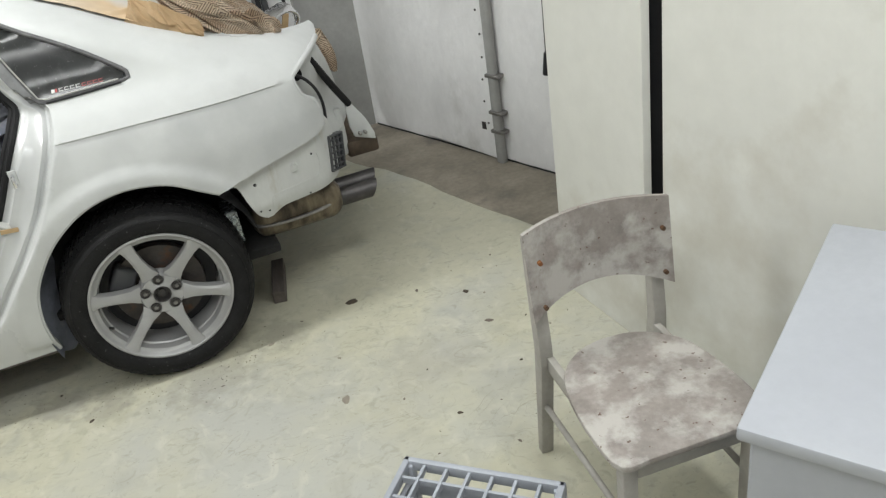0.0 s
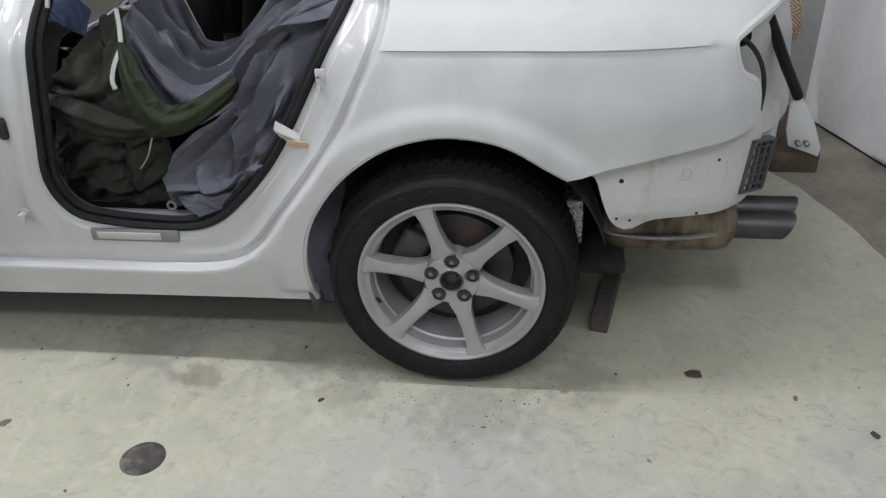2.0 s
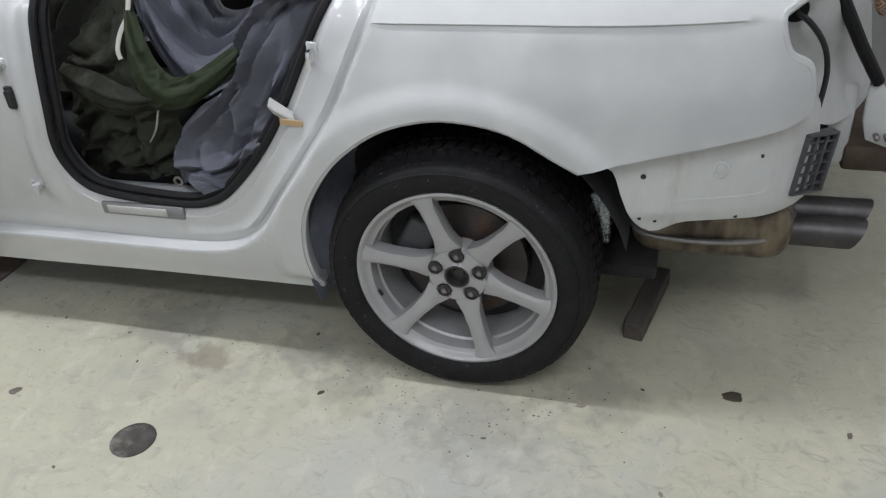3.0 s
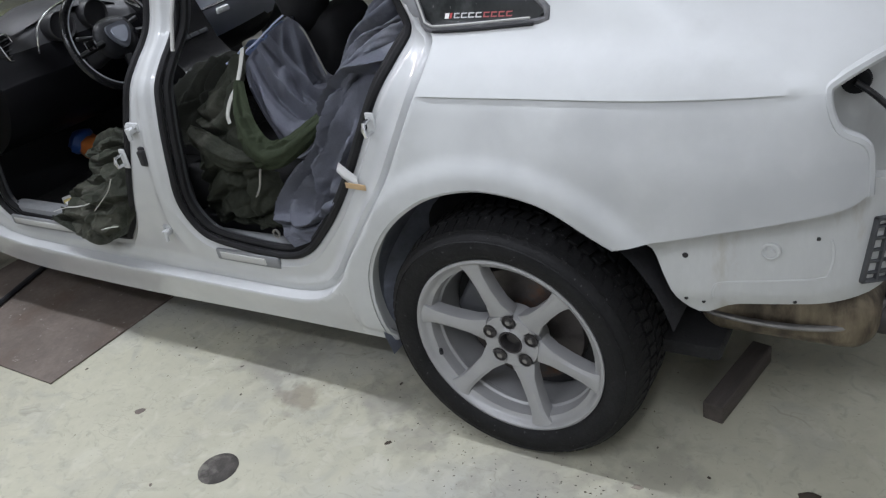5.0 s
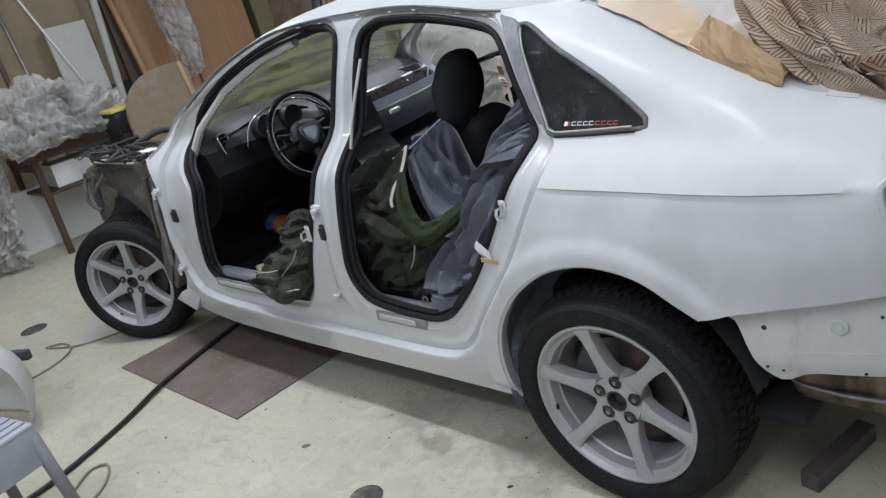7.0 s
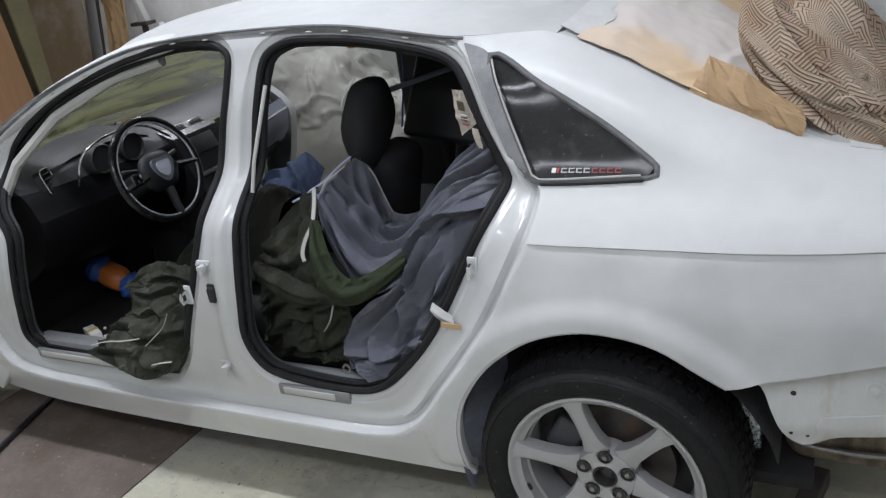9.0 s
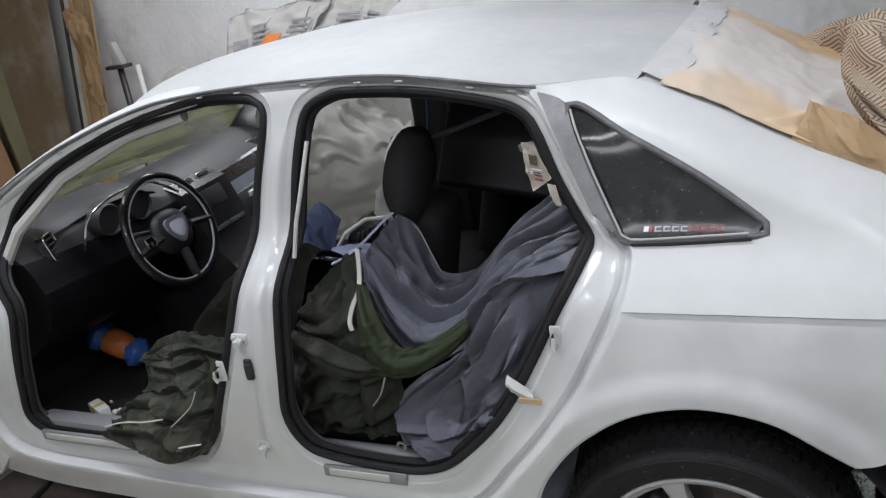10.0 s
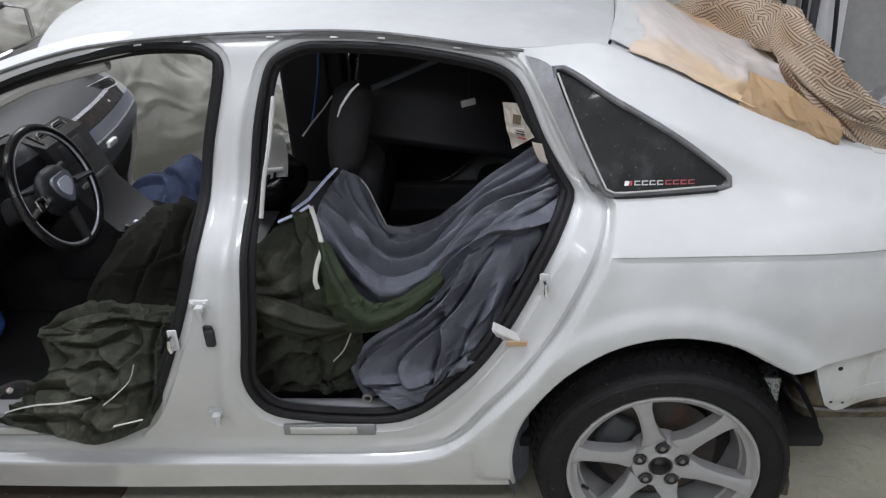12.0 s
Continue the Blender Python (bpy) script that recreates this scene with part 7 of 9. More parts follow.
cloth("hanging_corner", [
    [(0.84, 0.72, 0.93), (0.89, 0.66, 0.93)],
    [(0.865, 0.70, 0.86), (0.925, 0.67, 0.85)],
    [(0.88, 0.69, 0.80), (0.935, 0.67, 0.79)],
    [(0.90, 0.69, 0.745), (0.93, 0.68, 0.735)],
], UPHOLSTERY, bl, "", 24, 50, (), 0.003, 47, 0.006, creases=(([(0.3, 0), (0.45, 0.5), (0.5, 1)], 0.03, 0.02, 0.03),))
# small things on the cabin floor
bag = bmesh.new()
bmesh.ops.create_icosphere(bag, subdivisions=3, radius=1)
for v in bag.verts:
    d = 1 + 0.12 * noise.noise(v.co * 3)
    v.co = Vector((v.co.x * 0.085 * d, v.co.y * 0.055 * d, 0.05 * v.co.z * d))
bg = thing("plastic_bag", "crumpled blue and orange plastic packet on the carpet", "packet", at=pose(-2.186, 0.585, 0.434, 20, 30, 10))
part("packet_middle", bag, ORANGE, bg)
for sx in (-1, 1):
    e = bmesh.new()
    bmesh.ops.create_icosphere(e, subdivisions=3, radius=1)
    for v in e.verts:
        d = 1 + 0.2 * noise.noise(v.co * 4 + Vector((sx, 0, 0)))
        v.co = Vector((sx * 0.075 + v.co.x * 0.045 * d, v.co.y * 0.058 * d, 0.052 * v.co.z * d))
    part("packet_end", e, BLUEPL, bg, "blue plastic end")
cg = thing("cardboard_packet", "small white and yellow cardboard packet on the sill", "packet", at=pose(-2.05, 0.305, 0.336, 0, 0, -24))
part("packet_box", box(-0.05, 0.05, -0.02, 0.02, -0.02, 0.02, 0.003), WHITEP, cg)
part("packet_band", box(-0.01, 0.015, -0.0215, 0.0215, -0.0215, 0.0215, 0.003), YELLOWP, cg)
tr = thing("ring_pan", "grey metal ring lying on the carpet", "ring", at=pose(-1.90, 0.315, 0.328))
part("ring", turned([(0.05, -0.012), (0.062, -0.012), (0.064, 0.01), (0.05, 0.01)], 32, "z", True), STEEL, tr)
for k in range(14):
    a = random.Random(k)
    x, y, r = -2.15 + a.random() * 0.36, 0.22 + a.random() * 0.16, 0.006 + 0.008 * a.random()
    cb = bmesh.new()
    bmesh.ops.create_icosphere(cb, subdivisions=1, radius=r)
    ob = tagged(part("debris", cb, (WHITEP, STEEL, PALEPAPER)[k % 3]), "small pale crumb of debris on the carpet", "debris", "cabin debris")
    ob.matrix_world = pose(x, y, 0.316 + r * 0.8, 20 * k, 30, 0)
# things on the passenger side
cloth("rag_sheet", [
    [(-1.86, 1.24, 0.60), (-1.76, 1.22, 0.68), (-1.66, 1.20, 0.705), (-1.565, 1.20, 0.765), (-1.47, 1.18, 0.70)],
    [(-1.84, 1.13, 0.58), (-1.74, 1.12, 0.655), (-1.64, 1.10, 0.69), (-1.55, 1.10, 0.72), (-1.46, 1.10, 0.65)],
    [(-1.82, 1.05, 0.54), (-1.72, 1.03, 0.60), (-1.63, 1.02, 0.62), (-1.54, 1.02, 0.64), (-1.45, 1.04, 0.58)],
], BLUECLOTH, tagged(new("blue_rag"), "blue cloth heaped on the passenger seat", "cloth"), "", 60, 60, (), 0.003, 51, creases=(([(0.1, 0.2), (0.5, 0.4), (0.6, 0.9)], 0.03, 0.015, 0.04), ([(0.5, 0.1), (0.7, 0.5), (0.9, 0.9)], 0.03, 0.015, 0.04)), wrinkles=(26, 0.012, 0.015, 0.1, 60, 40))
bgr = thing("black_shoulder_bag", "black bag with a pale rim on the passenger seat", "bag")
hb = bmesh.new()
bmesh.ops.create_icosphere(hb, subdivisions=4, radius=1)
for v in hb.verts:
    d = 1 + 0.10 * noise.noise(v.co * 2.5)
    v.co = Vector((-1.30 + v.co.x * 0.17 * d, 1.20 + v.co.y * 0.12 * d, 0.62 + 0.12 * v.co.z * d + 0.3 * v.co.x * 0.17))
part("bag_body", hb, GLOSSBLACK, bgr)
part("bag_rim", tube([(-1.47, 1.10, 0.60), (-1.40, 1.08, 0.68), (-1.30, 1.08, 0.735), (-1.18, 1.09, 0.74)], 0.008, 8), WHITEP, bgr, "pale rim")
for k in range(7):
    part("rib", tube([(-1.36 + 0.022 * k, 1.075 + 0.004 * k, 0.62 + 0.012 * k), (-1.345 + 0.022 * k, 1.085, 0.68 + 0.008 * k)], 0.005, 6), BLACK, bgr)
cloth("bag_flap", [
    [(-1.55, 1.08, 0.60), (-1.40, 1.06, 0.64), (-1.28, 1.05, 0.65)],
    [(-1.54, 1.02, 0.585), (-1.40, 1.0, 0.615), (-1.27, 0.99, 0.63)],
    [(-1.53, 0.98, 0.56), (-1.40, 0.96, 0.58), (-1.28, 0.96, 0.60)],
], BLUEWHITE, tagged(new("plastic_sleeve"), "pale blue plastic sleeve on the passenger seat", "wrapper"), "", 30, 24, (), 0.003, 57, creases=(([(0, 0.4), (0.5, 0.5), (1, 0.4)], 0.015, 0.02, 0.03),))
wp = thing("white_wrapper", "folded white paper standing on the passenger seat", "paper")
cloth("wrapper", [
    [(-1.31, 1.22, 0.80), (-1.25, 1.20, 0.85), (-1.19, 1.18, 0.83)],
    [(-1.30, 1.16, 0.74), (-1.24, 1.14, 0.79), (-1.17, 1.13, 0.78)],
    [(-1.30, 1.11, 0.66), (-1.23, 1.10, 0.70), (-1.17, 1.09, 0.71)],
], WHITEP, wp, "", 30, 30, (), 0.003, 53, creases=(([(0.4, 0), (0.45, 0.5), (0.5, 1)], 0.014, 0.02, 0.05),), wrinkles=(8, 0.006, 0.012, 0.06, 30, 60))
wq = thing("crumpled_paper", "crumpled white paper in the passenger footwell", "paper")
cloth("wrapper", [
    [(-2.10, 1.44, 0.46), (-2.04, 1.44, 0.52), (-1.99, 1.43, 0.55), (-1.94, 1.42, 0.53)],
    [(-2.10, 1.40, 0.46), (-2.04, 1.39, 0.50), (-1.99, 1.38, 0.53), (-1.94, 1.38, 0.51)],
    [(-2.09, 1.36, 0.42), (-2.04, 1.35, 0.45), (-1.99, 1.34, 0.46), (-1.94, 1.35, 0.44)],
], WHITEP, wq, "", 50, 40, (), 0.006, 63, creases=(([(0.2, 0), (0.3, 0.5), (0.25, 1)], 0.03, 0.02, 0.05), ([(0.6, 0), (0.55, 0.5), (0.7, 1)], 0.03, 0.02, 0.05)), wrinkles=(26, 0.012, 0.014, 0.09, 40, 60))
part("belt_strip", tube([(-0.940, 0.95, 1.045), (-0.963, 0.907, 1.017), (-1.000, 0.876, 0.980), (-1.030, 0.850, 0.945)], 0.004, 8, flat=0.5), WHITEP, car, "pale belt strip")
part("headrest_piping", tube([(-0.752, 0.43, 1.228), (-0.772, 0.425, 1.212), (-0.788, 0.42, 1.192), (-0.803, 0.42, 1.172), (-0.815, 0.42, 1.145)], [0.002, 0.0035, 0.0035, 0.003, 0.0015], 8), WHITEP, car, "thin pale line along the headrest edge")
part("wire", tube([tuple(q) for q in spline([(-1.02, 1.2, 1.32), (-1.03, 1.2, 1.10), (-1.06, 1.2, 0.95), (-1.09, 1.22, 0.86)], 6)], 0.004, 6), BLUEPL, car, "blue wire hanging in the cabin")
for k in range(9):
    a = random.Random(90 + k)
    x, z = -0.92 + 0.16 * a.random(), 0.83 + 0.06 * a.random()
    part("wire_end", tube([(x, 1.28, z), (x + 0.03 * a.random(), 1.27, z + 0.015), (x + 0.05, 1.27, z + 0.02 * a.random())], 0.003, 6), SILVERTRIM, car)


# ---- front end without its fender ----
DIRTY = material("dirty_inner_metal", (0.13, 0.12, 0.105), 0.8, vary=0.35, scale=8, fine=50, bump=0.25, stain=(0.24, 0.235, 0.22), stain_at=0.55)
part("inner_fender", rim_in(sheet(flat_line([(-3.30, 0.86), (-2.9, 0.875), (-2.5, 0.90), (-2.36, 0.92), (-2.33, 0.7), (-2.37, 0.5), (-2.45, 0.33), (-2.53, 0.29), (-2.60, 0.36), (-2.66, 0.50), (-2.74, 0.62), (-2.85, 0.70), (-3.0, 0.72), (-3.2, 0.68), (-3.36, 0.55), (-3.42, 0.60), (-3.40, 0.78)], 4, True), [], lambda x, z: 0.13 + 0.05 * np.sin(x * 7) * np.cos(z * 9) + 0.10 * ease((-2.45 - x) / 0.5), 0.03), 0.05), DIRTY, car, "dirty grey inner fender")
part("fender_rail", tube([tuple(q) for q in spline([(-2.33, 0.13, 0.90), (-2.7, 0.2, 0.90), (-3.1, 0.24, 0.87), (-3.45, 0.28, 0.80)], 6)], 0.035, 10), DIRTY, car, "dusty upper rail")
fb = part("fender_bracket", extrude_poly(flat_line([(-2.292, 0.44), (-2.248, 0.44), (-2.246, 0.52), (-2.256, 0.55), (-2.244, 0.60), (-2.25, 0.66), (-2.242, 0.72), (-2.256, 0.75), (-2.246, 0.80), (-2.28, 0.81), (-2.296, 0.76), (-2.284, 0.70), (-2.296, 0.64), (-2.286, 0.58), (-2.298, 0.52)], 3, True), "y", 0.058, 0.066, 0.002), PRIMER, car, "grey-white bracket strip with holes")
for z in (0.47, 0.50, 0.58, 0.64, 0.71, 0.77):
    part("hole", turned([(0, 0.055), (0.006, 0.055), (0.006, 0.060), (0, 0.060)], 10, m=Matrix.Translation((-2.268, 0, z))), BLACK, fb)
part("sill_nose", extrude_poly([(-2.46, 0.26), (-2.30, 0.22), (-2.22, 0.30), (-2.26, 0.42), (-2.32, 0.33), (-2.38, 0.31)], "y", 0.05, 0.075, 0.004), PAINT, car, "white torn sill end")
part("front_arch", box(-3.2, -2.42, 0.34, 0.36, 0.25, 0.80), BLACK, car, "black front wheel housing")
part("engine_block", join(box(-3.25, -2.55, 0.5, 1.3, 0.35, 0.80, 0.06), box(-3.0, -2.6, 0.35, 0.6, 0.5, 0.84, 0.05)), BLACK, car, "dark dirty engine")
part("engine_cover", box(-3.1, -2.62, 0.62, 1.15, 0.80, 0.87, 0.03, 3), DARKGREY, car, "grey engine cover")
part("strut_tower", turned([(0.0, 0.90), (0.06, 0.90), (0.10, 0.88), (0.12, 0.80), (0.13, 0.6), (0.0, 0.6)], 28, "z", m=Matrix.Translation((-2.82, 0.36, 0))), DIRTY, car, "dusty strut tower")
part("front_member", box(-3.52, -3.42, 0.25, 1.56, 0.50, 0.74, 0.03), DARKGREY, car, "grey radiator support")
part("cowl_cover", box(-2.50, -2.32, 0.2, 1.6, 0.89, 0.93, 0.015), BLACK, car, "black cowl cover")
hz = [
    [(-2.40, 0.22, 0.93), (-2.6, 0.30, 0.96), (-2.85, 0.28, 0.95), (-3.1, 0.36, 0.91), (-3.4, 0.40, 0.86)],
    [(-2.45, 0.4, 0.94), (-2.7, 0.42, 1.0), (-2.95, 0.30, 0.93), (-3.2, 0.22, 0.84)],
    [(-2.5, 0.18, 0.90), (-2.75, 0.16, 0.92), (-3.05, 0.18, 0.88), (-3.25, 0.25, 0.92), (-3.1, 0.45, 0.95)],
    [(-3.4, 0.22, 0.82), (-3.44, 0.2, 0.66), (-3.36, 0.22, 0.60)],
    [(-2.62, 0.6, 0.92), (-2.9, 0.5, 0.97), (-3.2, 0.52, 0.90), (-3.4, 0.7, 0.80)],
    [(-2.95, 0.14, 0.86), (-3.02, 0.10, 0.78), (-3.12, 0.12, 0.74), (-3.1, 0.14, 0.84)],
]
for k, p in enumerate(hz):
    part("hose", tube([tuple(q) for q in spline(p, 10)], (0.016, 0.012, 0.011, 0.010, 0.018, 0.009)[k], 8), (BLACK, DARKGREY, BLACK, DIRTY, BLACK, DIRTY)[k], car)
part("white_reservoir", box(-2.75, -2.58, 0.22, 0.36, 0.88, 0.94, 0.02, 3), PRIMER, car, "dirty white plastic part")
part("orange_cap", box(-2.45, -2.38, 0.22, 0.28, 0.945, 0.965, 0.006), ORANGE, car, "orange plastic tag")

# ribs, holes and loose wiring on the stripped wing
part("stiffening_rib", tube([tuple(q) for q in spline([(-2.36, 0.10, 0.86), (-2.40, 0.085, 0.70), (-2.42, 0.085, 0.55), (-2.47, 0.09, 0.38)], 6)], 0.016, 8, flat=0.6), DIRTY, car, "dusty pressed rib")
part("stiffening_rib", tube([tuple(q) for q in spline([(-2.50, 0.13, 0.85), (-2.56, 0.14, 0.70), (-2.62, 0.15, 0.52)], 6)], 0.014, 8, flat=0.6), DIRTY, car, "dusty pressed rib")
part("oil_stain_plate", rim_in(sheet(flat_line([(-2.42, 0.72), (-2.56, 0.74), (-2.60, 0.60), (-2.56, 0.42), (-2.50, 0.33), (-2.45, 0.40), (-2.43, 0.55)], 4, True), [], lambda x, z: 0.118 + 0.05 * np.sin(x * 7) * np.cos(z * 9) + 0.10 * ease((-2.45 - x) / 0.5), 0.03), 0.006), OLDTIMBER, car, "dark oily shield plate")
part("top_plate", box(-3.05, -2.52, 0.15, 0.27, 0.905, 0.915, 0.003, 1, Matrix.Identity(4)), PRIMER, car, "dirty white top plate")
for k in range(5):
    part("hole", turned([(0, 0.0), (0.011, 0.0), (0.011, 0.003), (0, 0.003)], 12, "z", m=Matrix.Translation((-2.60 - 0.09 * k, 0.20, 0.914))), BLACK, car)
wr = random.Random(12)
for k in range(9):
    x0, y0 = -2.42 - 0.05 * k, 0.12 + 0.03 * (k % 4)
    pts = [(x0, y0, 0.925)]
    for q in range(5):
        pts.append((x0 - 0.11 * (q + 1) + wr.uniform(-0.04, 0.04), y0 + wr.uniform(-0.05, 0.08), 0.93 + wr.uniform(0.0, 0.05)))
    part("wire", tube([tuple(q) for q in spline(pts, 6)], wr.uniform(0.004, 0.009), 6), (BLACK, DARKGREY, BLACK, STEELDARK)[k % 4], car)
for k, (x, z) in enumerate(((-3.02, 0.80), (-2.95, 0.75), (-3.12, 0.83))):
    part("bracket", box(-0.03, 0.03, -0.006, 0.006, -0.02, 0.02, 0.003, 1, pose(x, 0.15, z, 0, 25 * k, 15)), DIRTY, car)
part("connector", box(-2.50, -2.44, 0.12, 0.16, 0.93, 0.96, 0.005), BLACK, car, "black wiring connector")
part("paper_tag", box(-2.62, -2.52, 0.20, 0.26, 0.95, 0.953, 0.001, 1), WHITEP, car, "scrap of white paper")


# ---- things on the floor round the car ----
def slab(name, pts, z0, z1, mat, label, category, bevel=0.003, group=""):
    return tagged(part(name, extrude_poly(pts, "z", z0, z1, bevel), mat, smooth=False), label, category, group)


slab("hardboard_sheet", [(-2.66, -0.25), (-1.61, -0.265), (-1.57, 0.95), (-2.60, 0.97)], 0.001, 0.007, HARDBOARD, "brown hardboard sheet lying under the car", "board", 0.001)
wb = thing("timber_block", "dark worn timber block lying behind the rear wheel", "timber block", at=pose(0.43, 0.38, 0.03, 0, 0, 78))
part("block", box(-0.135, 0.15, -0.026, 0.026, -0.03, 0.022, 0.004), OLDTIMBER, wb, smooth=False)


def floor_line(name, pts, r, mat, label, category):
    return tagged(part(name, tube([tuple(q) for q in spline(pts, 10)], r, 8), mat), label, category)


floor_line("air_hose", [(-1.95, -1.1, 0.012), (-1.98, -0.85, 0.012), (-2.10, -0.52, 0.012), (-2.22, -0.27, 0.018), (-2.33, 0.05, 0.02), (-2.42, 0.4, 0.02), (-2.5, 0.9, 0.02)], 0.011, BLACK, "black rubber air hose across the floor", "hose")
floor_line("thin_cable", [(-3.05, 0.25, 0.006), (-3.10, 0.0, 0.006), (-3.22, -0.22, 0.006), (-3.42, -0.32, 0.006), (-3.36, -0.25, 0.006), (-3.22, -0.27, 0.007), (-3.12, -0.42, 0.006), (-3.10, -0.70, 0.006)], 0.0055, CABLE, "thin beige cable curling on the floor", "cable")
floor_line("thin_cable", [(-1.62, -1.05, 0.006), (-1.72, -0.80, 0.006), (-1.86, -0.70, 0.006), (-1.90, -0.76, 0.006), (-1.80, -0.90, 0.006), (-1.72, -1.1, 0.006)], 0.005, CABLE, "thin beige cable curling on the floor", "cable")
# loose grit and flakes lying under the sill and round the rear wheel
gm = bmesh.new()
gr = random.Random(77)
for k in range(560):
    if k < 300:
        x, y = gr.uniform(-2.0, 0.4), gr.gauss(0.10, 0.12)
    elif k < 480:
        a = gr.uniform(0, 6.28)
        x, y = math.cos(a) * gr.uniform(0.1, 0.42), -0.02 + math.sin(a) * gr.uniform(0.05, 0.22)
    else:
        x, y = gr.uniform(-2.4, 1.4), gr.uniform(-1.3, 0.3)
    r = gr.uniform(0.0008, 0.0030)
    c = [gm.verts.new((x + r * math.cos(2.1 * q + k) * gr.uniform(0.7, 1.8), y + r * math.sin(2.1 * q + k) * gr.uniform(0.6, 1.4), 0.0004)) for q in range(3)]
    t = gm.verts.new((x, y, r * 0.7))
    gm.faces.new(c[::-1])
    for q in range(3):
        gm.faces.new((c[q], c[(q + 1) % 3], t))
bmesh.ops.recalc_face_normals(gm, faces=gm.faces)
tagged(part("loose_grit", gm, GRIT, smooth=False), "dark grit and paint flakes scattered on the floor", "dirt", kind="stuff")
rnd = random.Random(5)
marks = [(0.654, 0.078, 0.02), (-1.176, -0.254, 0.014), (0.452, -0.487, 0.016), (1.06, -0.12, 0.012), (1.05, -0.35, 0.012), (0.30, -0.02, 0.01), (-0.35, -0.1, 0.008), (0.9, 0.0, 0.008), (0.5, -0.25, 0.006), (0.75, -0.75, 0.008)]
for k in range(46):
    marks.append((rnd.uniform(-1.9, 1.3), rnd.uniform(-1.0, 0.12), rnd.uniform(0.002, 0.006)))
for k, (x, y, r) in enumerate(marks):
    if (x - 0.0) ** 2 + (y - 0.1) ** 2 < 0.03 or (x + 0.746) ** 2 + (y + 0.345) ** 2 < 0.006:
        continue
    cb = bmesh.new()
    bmesh.ops.create_icosphere(cb, subdivisions=2, radius=r)
    for v in cb.verts:
        q = 1 + 0.5 * noise.noise(v.co / r * 1.3 + Vector((k, 0, 0)))
        v.co = Vector((v.co.x * q * 1.3, v.co.y * q * 0.8, max(-0.0005, v.co.z * 0.28)))
    ob = tagged(part("grit", cb, (GRIT, HARDBOARD, BARE)[k % 3]), "small dark crumb of dirt on the floor", "dirt", "floor dirt")
    ob.matrix_world = pose(x, y, 0.0, 0, 0, 37 * k)


# chair
def chair(at):
    c = thing("chair", "old wooden chair with worn paint-splashed seat and back", "chair", at=at)
    seatp = flat_line([(-0.185, -0.20), (-0.10, -0.205), (0.10, -0.205), (0.185, -0.20), (0.20, -0.10), (0.19, 0.04), (0.16, 0.14), (0.09, 0.205), (0.0, 0.225), (-0.09, 0.205), (-0.16, 0.14), (-0.19, 0.04), (-0.20, -0.10)], 3, True)
    part("seat", extrude_poly(seatp, "z", 0.386, 0.404, 0.005), CHAIRWOOD, c, "worn plywood seat")
    bk = bmesh.new()
    rows = []
    for i in range(17):
        s = -1 + i / 8
        x = s * 0.195
        y = 0.215 - 0.05 * (1 - s * s) * -1 - 0.0
        top = 0.752 + 0.006 * (1 - s * s) - 0.0
        bot = 0.515 + 0.045 * (1 - s * s)
        rows.append([bk.verts.new(q) for q in ((x, y, bot), (x, y + 0.03, top), (x, y + 0.042, top), (x, y + 0.012, bot))])
    for a, b in zip(rows, rows[1:]):
        for j in range(4):
            bk.faces.new((a[j], a[(j + 1) % 4], b[(j + 1) % 4], b[j]))
    bk.faces.new(rows[0])
    bk.faces.new(rows[-1][::-1])
    bmesh.ops.recalc_face_normals(bk, faces=bk.faces)
    part("backrest", bk, CHAIRWOOD, c, "curved plywood back, paint worn off")
    for sx in (-1, 1):
        bl4 = extrude_poly([(0.30, 0.0), (0.328, 0.0), (0.276, 0.40), (0.30, 0.72), (0.276, 0.725), (0.236, 0.42), (0.236, 0.36)], "x", sx * 0.165 - 0.018, sx * 0.165 + 0.018, 0.003)
        part("back_leg", bl4, CHAIRLEG, c)
        part("front_leg", box(sx * 0.158 - 0.018, sx * 0.158 + 0.018, -0.188, -0.152, 0.0, 0.386, 0.004), CHAIRLEG, c)
        part("side_rail", box(sx * 0.155 - 0.01, sx * 0.155 + 0.01, -0.15, 0.24, 0.338, 0.385, 0.003), CHAIRLEG, c)
        part("stretcher", tube([(sx * 0.163, -0.16, 0.2), (sx * 0.168, 0.262, 0.2)], 0.009, 8), CHAIRLEG, c)
        for z in (0.56, 0.68):
            part("screw", turned([(0, 0.0), (0.006, 0.0), (0.006, 0.01), (0, 0.01)], 10, m=Matrix.Translation((sx * 0.165, 0.20 + (z - 0.54) * 0.12, z))), RUST, c)
    part("front_rail", box(-0.14, 0.14, -0.186, -0.166, 0.336, 0.386, 0.003), CHAIRLEG, c)
    return c


chair(pose(1.03, -1.36, 0, 0, 0, -6))


